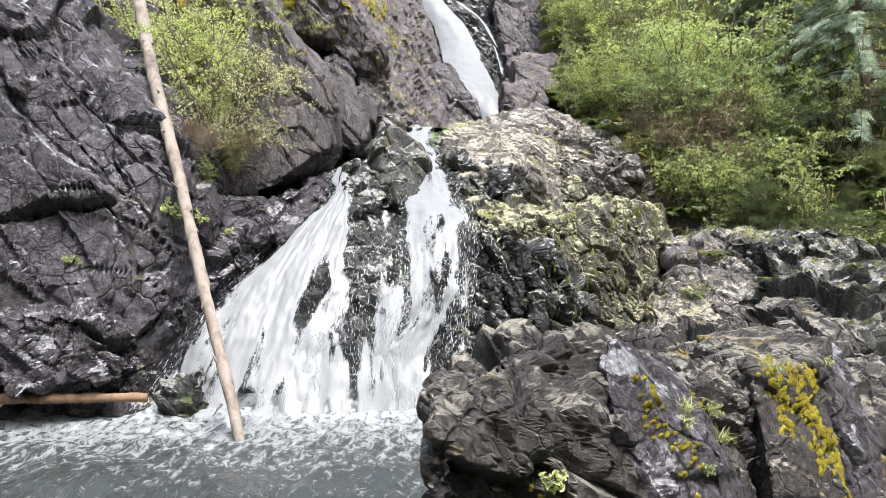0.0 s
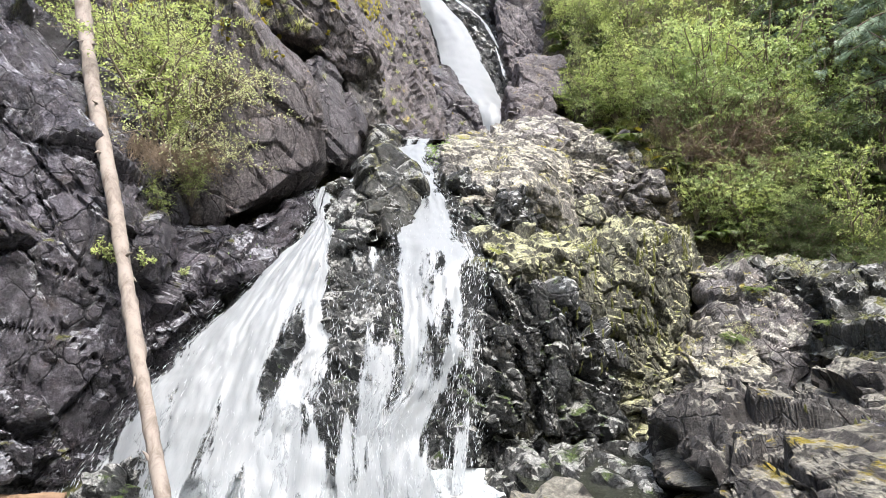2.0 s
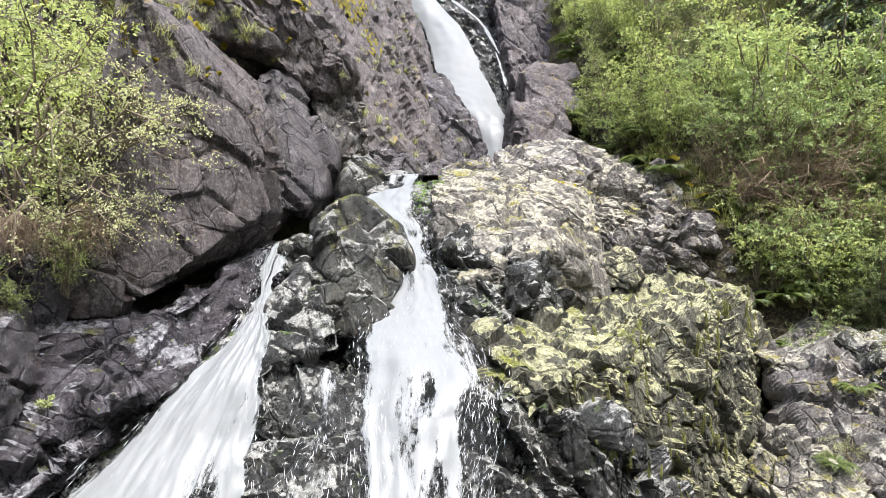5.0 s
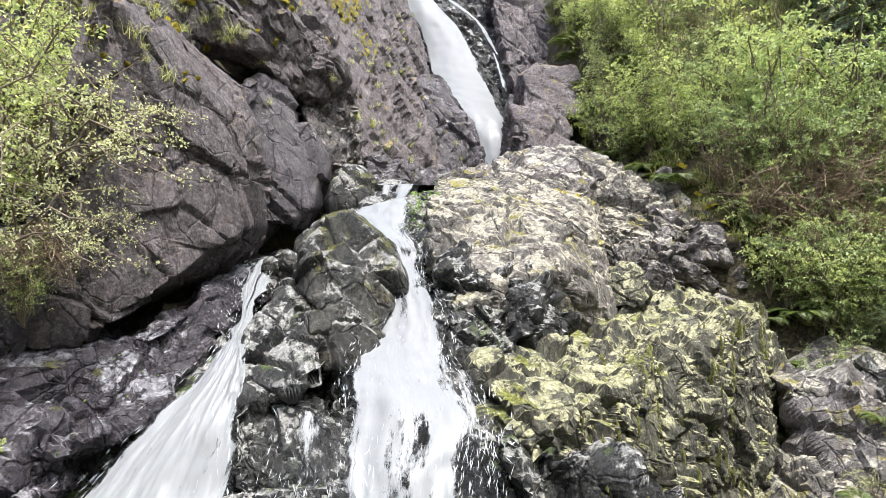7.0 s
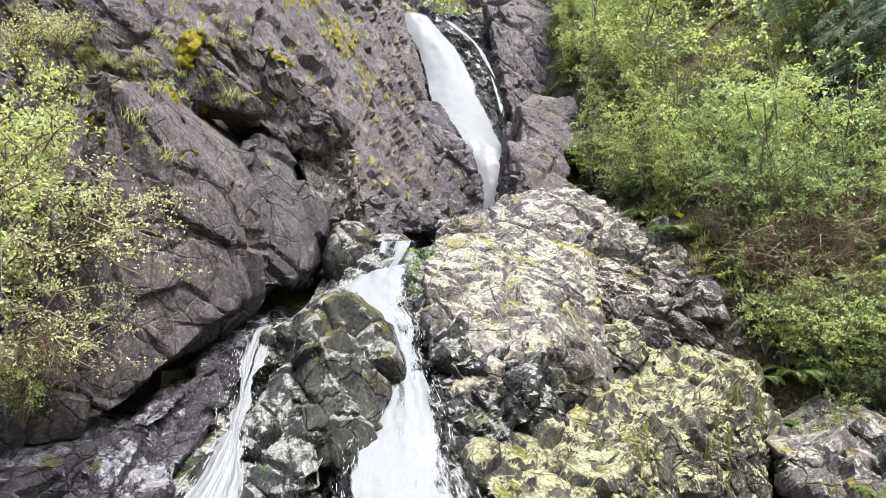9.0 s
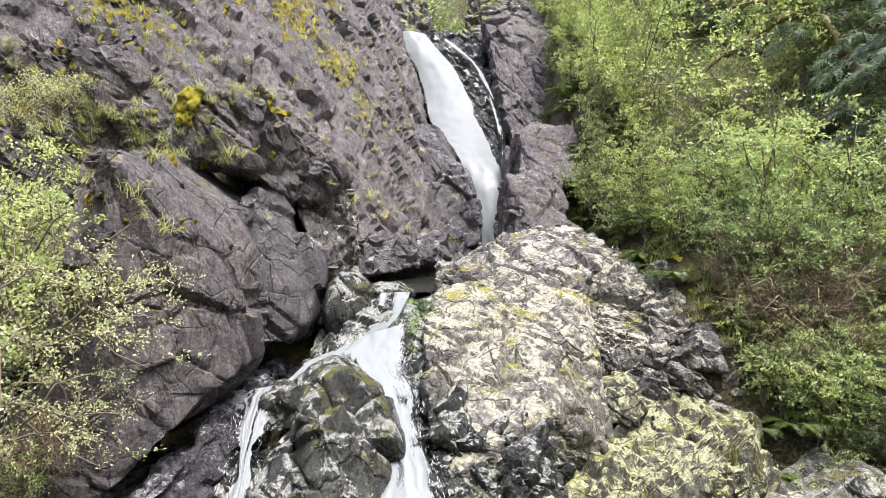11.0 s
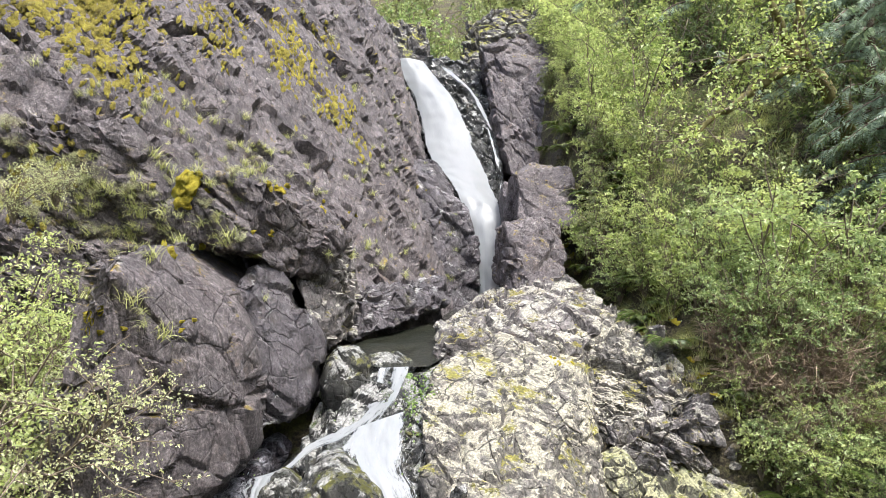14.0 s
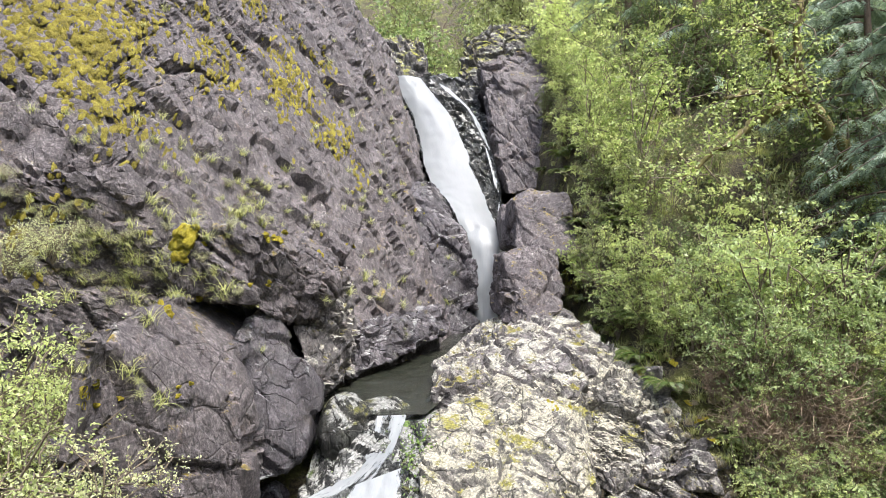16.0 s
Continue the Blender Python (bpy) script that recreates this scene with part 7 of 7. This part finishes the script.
# sprigs on the left cliff, and roots hanging under its bushes
WALL = surface(("cliff_left", "bank_rock", "overhang_block"))
for x, y, z, s in ((-4.25, 7.3, 1.63, 1.0), (-4.15, 7.3, 1.6, 0.8), (-3.25, 8.8, 2.15, 1.8), (-3.1, 8.8, 2.1, 1.6), (-3.35, 8.8, 2.2, 1.5), (-2.9, 8.9, 2.0, 1.0)):
    lay(SPRIGS, WALL, x, y - 2, z, s, rnd.uniform(0, 360), lean=0.4)
for x, y, z in ((-3.2, 9.0, 3.5), (-3.5, 8.9, 3.6), (-2.9, 9.4, 3.6), (-3.8, 8.8, 3.9)):
    BARE[rnd.randint(2)].at(x, y, z, 0.62, rnd.uniform(0, 360), 160)

# moss and grass along the seam between rock and bank
for x, y in ((3.94, 14.5), (3.94, 13.9), (4.04, 13.7), (4.13, 13.5), (3.7, 15.0), (3.4, 15.6), (3.38, 19.8), (3.38, 19.2), (3.5, 19.2), (3.62, 20.3), (3.63, 19.7), (3.1, 17.5), (3.2, 18.3), (3.3, 16.3)):
    for _ in range(4):
        xx, yy = x + rnd.randn() * 0.15, y + rnd.randn() * 0.2
        TUFTS[rnd.randint(2)].at(xx, yy, ground_z(xx, yy), rnd.uniform(0.6, 1.2), rnd.uniform(0, 360))
        DRY_TUFTS[0].at(xx - 0.1, yy - 0.1, ground_z(xx, yy) - 0.03, rnd.uniform(0.7, 1.3), rnd.uniform(0, 360))
    CUSHIONS[rnd.randint(4)].at(x, y, ground_z(x, y), rnd.uniform(0.4, 0.7), rnd.uniform(0, 360), 30)


# ferns and low bushes on the boulders below the bushes
BOULDERS = surface(("bank_boulder", "ledge_rock", "lichen_boulder"))
for _ in range(34):
    x, yy = rnd.uniform(3.9, 7.2), rnd.uniform(8.6, 11.6)
    lay((FERNS + TUFTS + TUFTS + SPARSE[:1])[rnd.randint(7)], BOULDERS, x, yy, 6.0, rnd.uniform(0.3, 0.6), rnd.uniform(0, 360), way=(0, 0, -1), lean=0.2, sink=0.03)

# mossy grass hanging over the rock steps beside the upper fall
for _ in range(90):
    yy = rnd.uniform(16.5, 27.0)
    x = float(np.interp(yy, (16, 18, 20, 22, 25, 28), (3.0, 2.9, 3.3, 3.5, 3.7, 3.9))) + rnd.uniform(-0.2, 0.9)
    (TUFTS + DRY_TUFTS + TUFTS + FERNS[:1])[rnd.randint(6)].at(x, yy, ground_z(x, yy) - 0.05, rnd.uniform(0.8, 1.7), rnd.uniform(0, 360))
for _ in range(16):
    yy = rnd.uniform(19.0, 27.0)
    x = float(np.interp(yy, (19, 22, 25, 28), (3.5, 3.8, 3.9, 4.0))) + rnd.uniform(0.0, 0.7)
    FAR[rnd.randint(2)].at(x, yy, ground_z(x, yy) - 0.1, rnd.uniform(0.3, 0.5), rnd.uniform(0, 360))

# moss hanging in strands down the buttress
STEEP = surface(("lichen_buttress", "wet_outcrop", "ledge_rock"))
STRANDS = Bulk([moss_cushion("moss", 980 + k, None, 12, 4, 0.5) for k in range(4)], "moss_strands", "strands of olive moss hanging down a lichen-stained rock face", "moss", MOSS_OLIVE)
for _ in range(46):
    x, z = rnd.uniform(1.2, 4.2), rnd.uniform(0.9, 2.5)
    for _ in range(rnd.randint(3, 9)):
        lay(STRANDS, STEEP, x + rnd.randn() * 0.10, 6.0, z + rnd.randn() * 0.12, (rnd.uniform(0.02, 0.05), rnd.uniform(0.08, 0.26), 0.10), rnd.uniform(-12, 12), face=(0.1, -1, 0.1))
STRANDS.finish(True)


# an old maple with mossy limbs at the edge of the wood
def maple():
    thing = tagged(new("maple_tree"), "maple with moss-covered arching limbs and new leaves", "tree")
    limbs = (((8.06, 16.41, 7.64), (7.6, 16.33, 8.63), (7.07, 16.26, 9.31), (6.65, 16.26, 9.69), (6.5, 16.18, 10.07), (6.31, 16.1, 10.45), (5.78, 15.95, 10.53)),
             ((7.07, 16.26, 9.31), (6.76, 16.18, 9.43), (6.38, 16.1, 9.39), (5.85, 16.03, 9.31), (5.4, 15.95, 9.2)),
             ((7.07, 16.26, 9.31), (6.3, 16.0, 8.95), (5.6, 15.8, 8.5), (5.0, 15.65, 8.1), (4.5, 15.5, 7.7)),
             ((7.07, 16.26, 9.31), (6.95, 16.33, 10.07), (7.07, 16.41, 10.91), (7.3, 16.48, 11.9)))
    foot, aim = [], []
    for k, line in enumerate(limbs):
        p = smooth_rows(line, 24)
        p[1:-1] += rnd.randn(22, 3) * 0.03
        v, f = tube(p, np.linspace(0.16 if k == 0 else 0.10, 0.035, 24), 8)
        v += 0.02 * fbm(v * 9, 3, 31 + k)[:, None]
        part("limb", mesh_from("limb", v, f, MOSS_BARK, True), thing)
        for _ in range(26):
            q = p[rnd.randint(6 if k == 0 else 3, 24)]
            d = unit(rnd.randn(3) + (-0.8, -0.6, -0.1)) * rnd.uniform(0.4, 1.1)
            line = np.stack((q, q + d * 0.5 + rnd.randn(3) * 0.08, q + d + (0, 0, -0.15)))
            v, f = tube(line, (0.014, 0.010, 0.004), 4)
            part("twig", mesh_from("twig", v, f, TWIG, True), thing)
            g = rnd.uniform(0.3, 1.05, 26)[:, None]
            foot.append(line[0] + (line[2] - line[0]) * g + rnd.randn(26, 3) * 0.07)
            aim.append(np.broadcast_to(unit(d), (26, 3)))
    foot, aim = np.concatenate(foot), np.concatenate(aim)
    n = len(foot)
    v, f = leaves(foot, unit(aim * 0.5 + rnd.randn(n, 3) * 0.6), unit(np.array((0, -0.2, 1.0)) + rnd.randn(n, 3) * 0.25), 0.085 * rnd.uniform(0.6, 1.2, n), 0.75)
    tagged(part("foliage", mesh_from("foliage", v, f, LEAF_BRIGHT), thing), kind="stuff")
    return thing


maple()
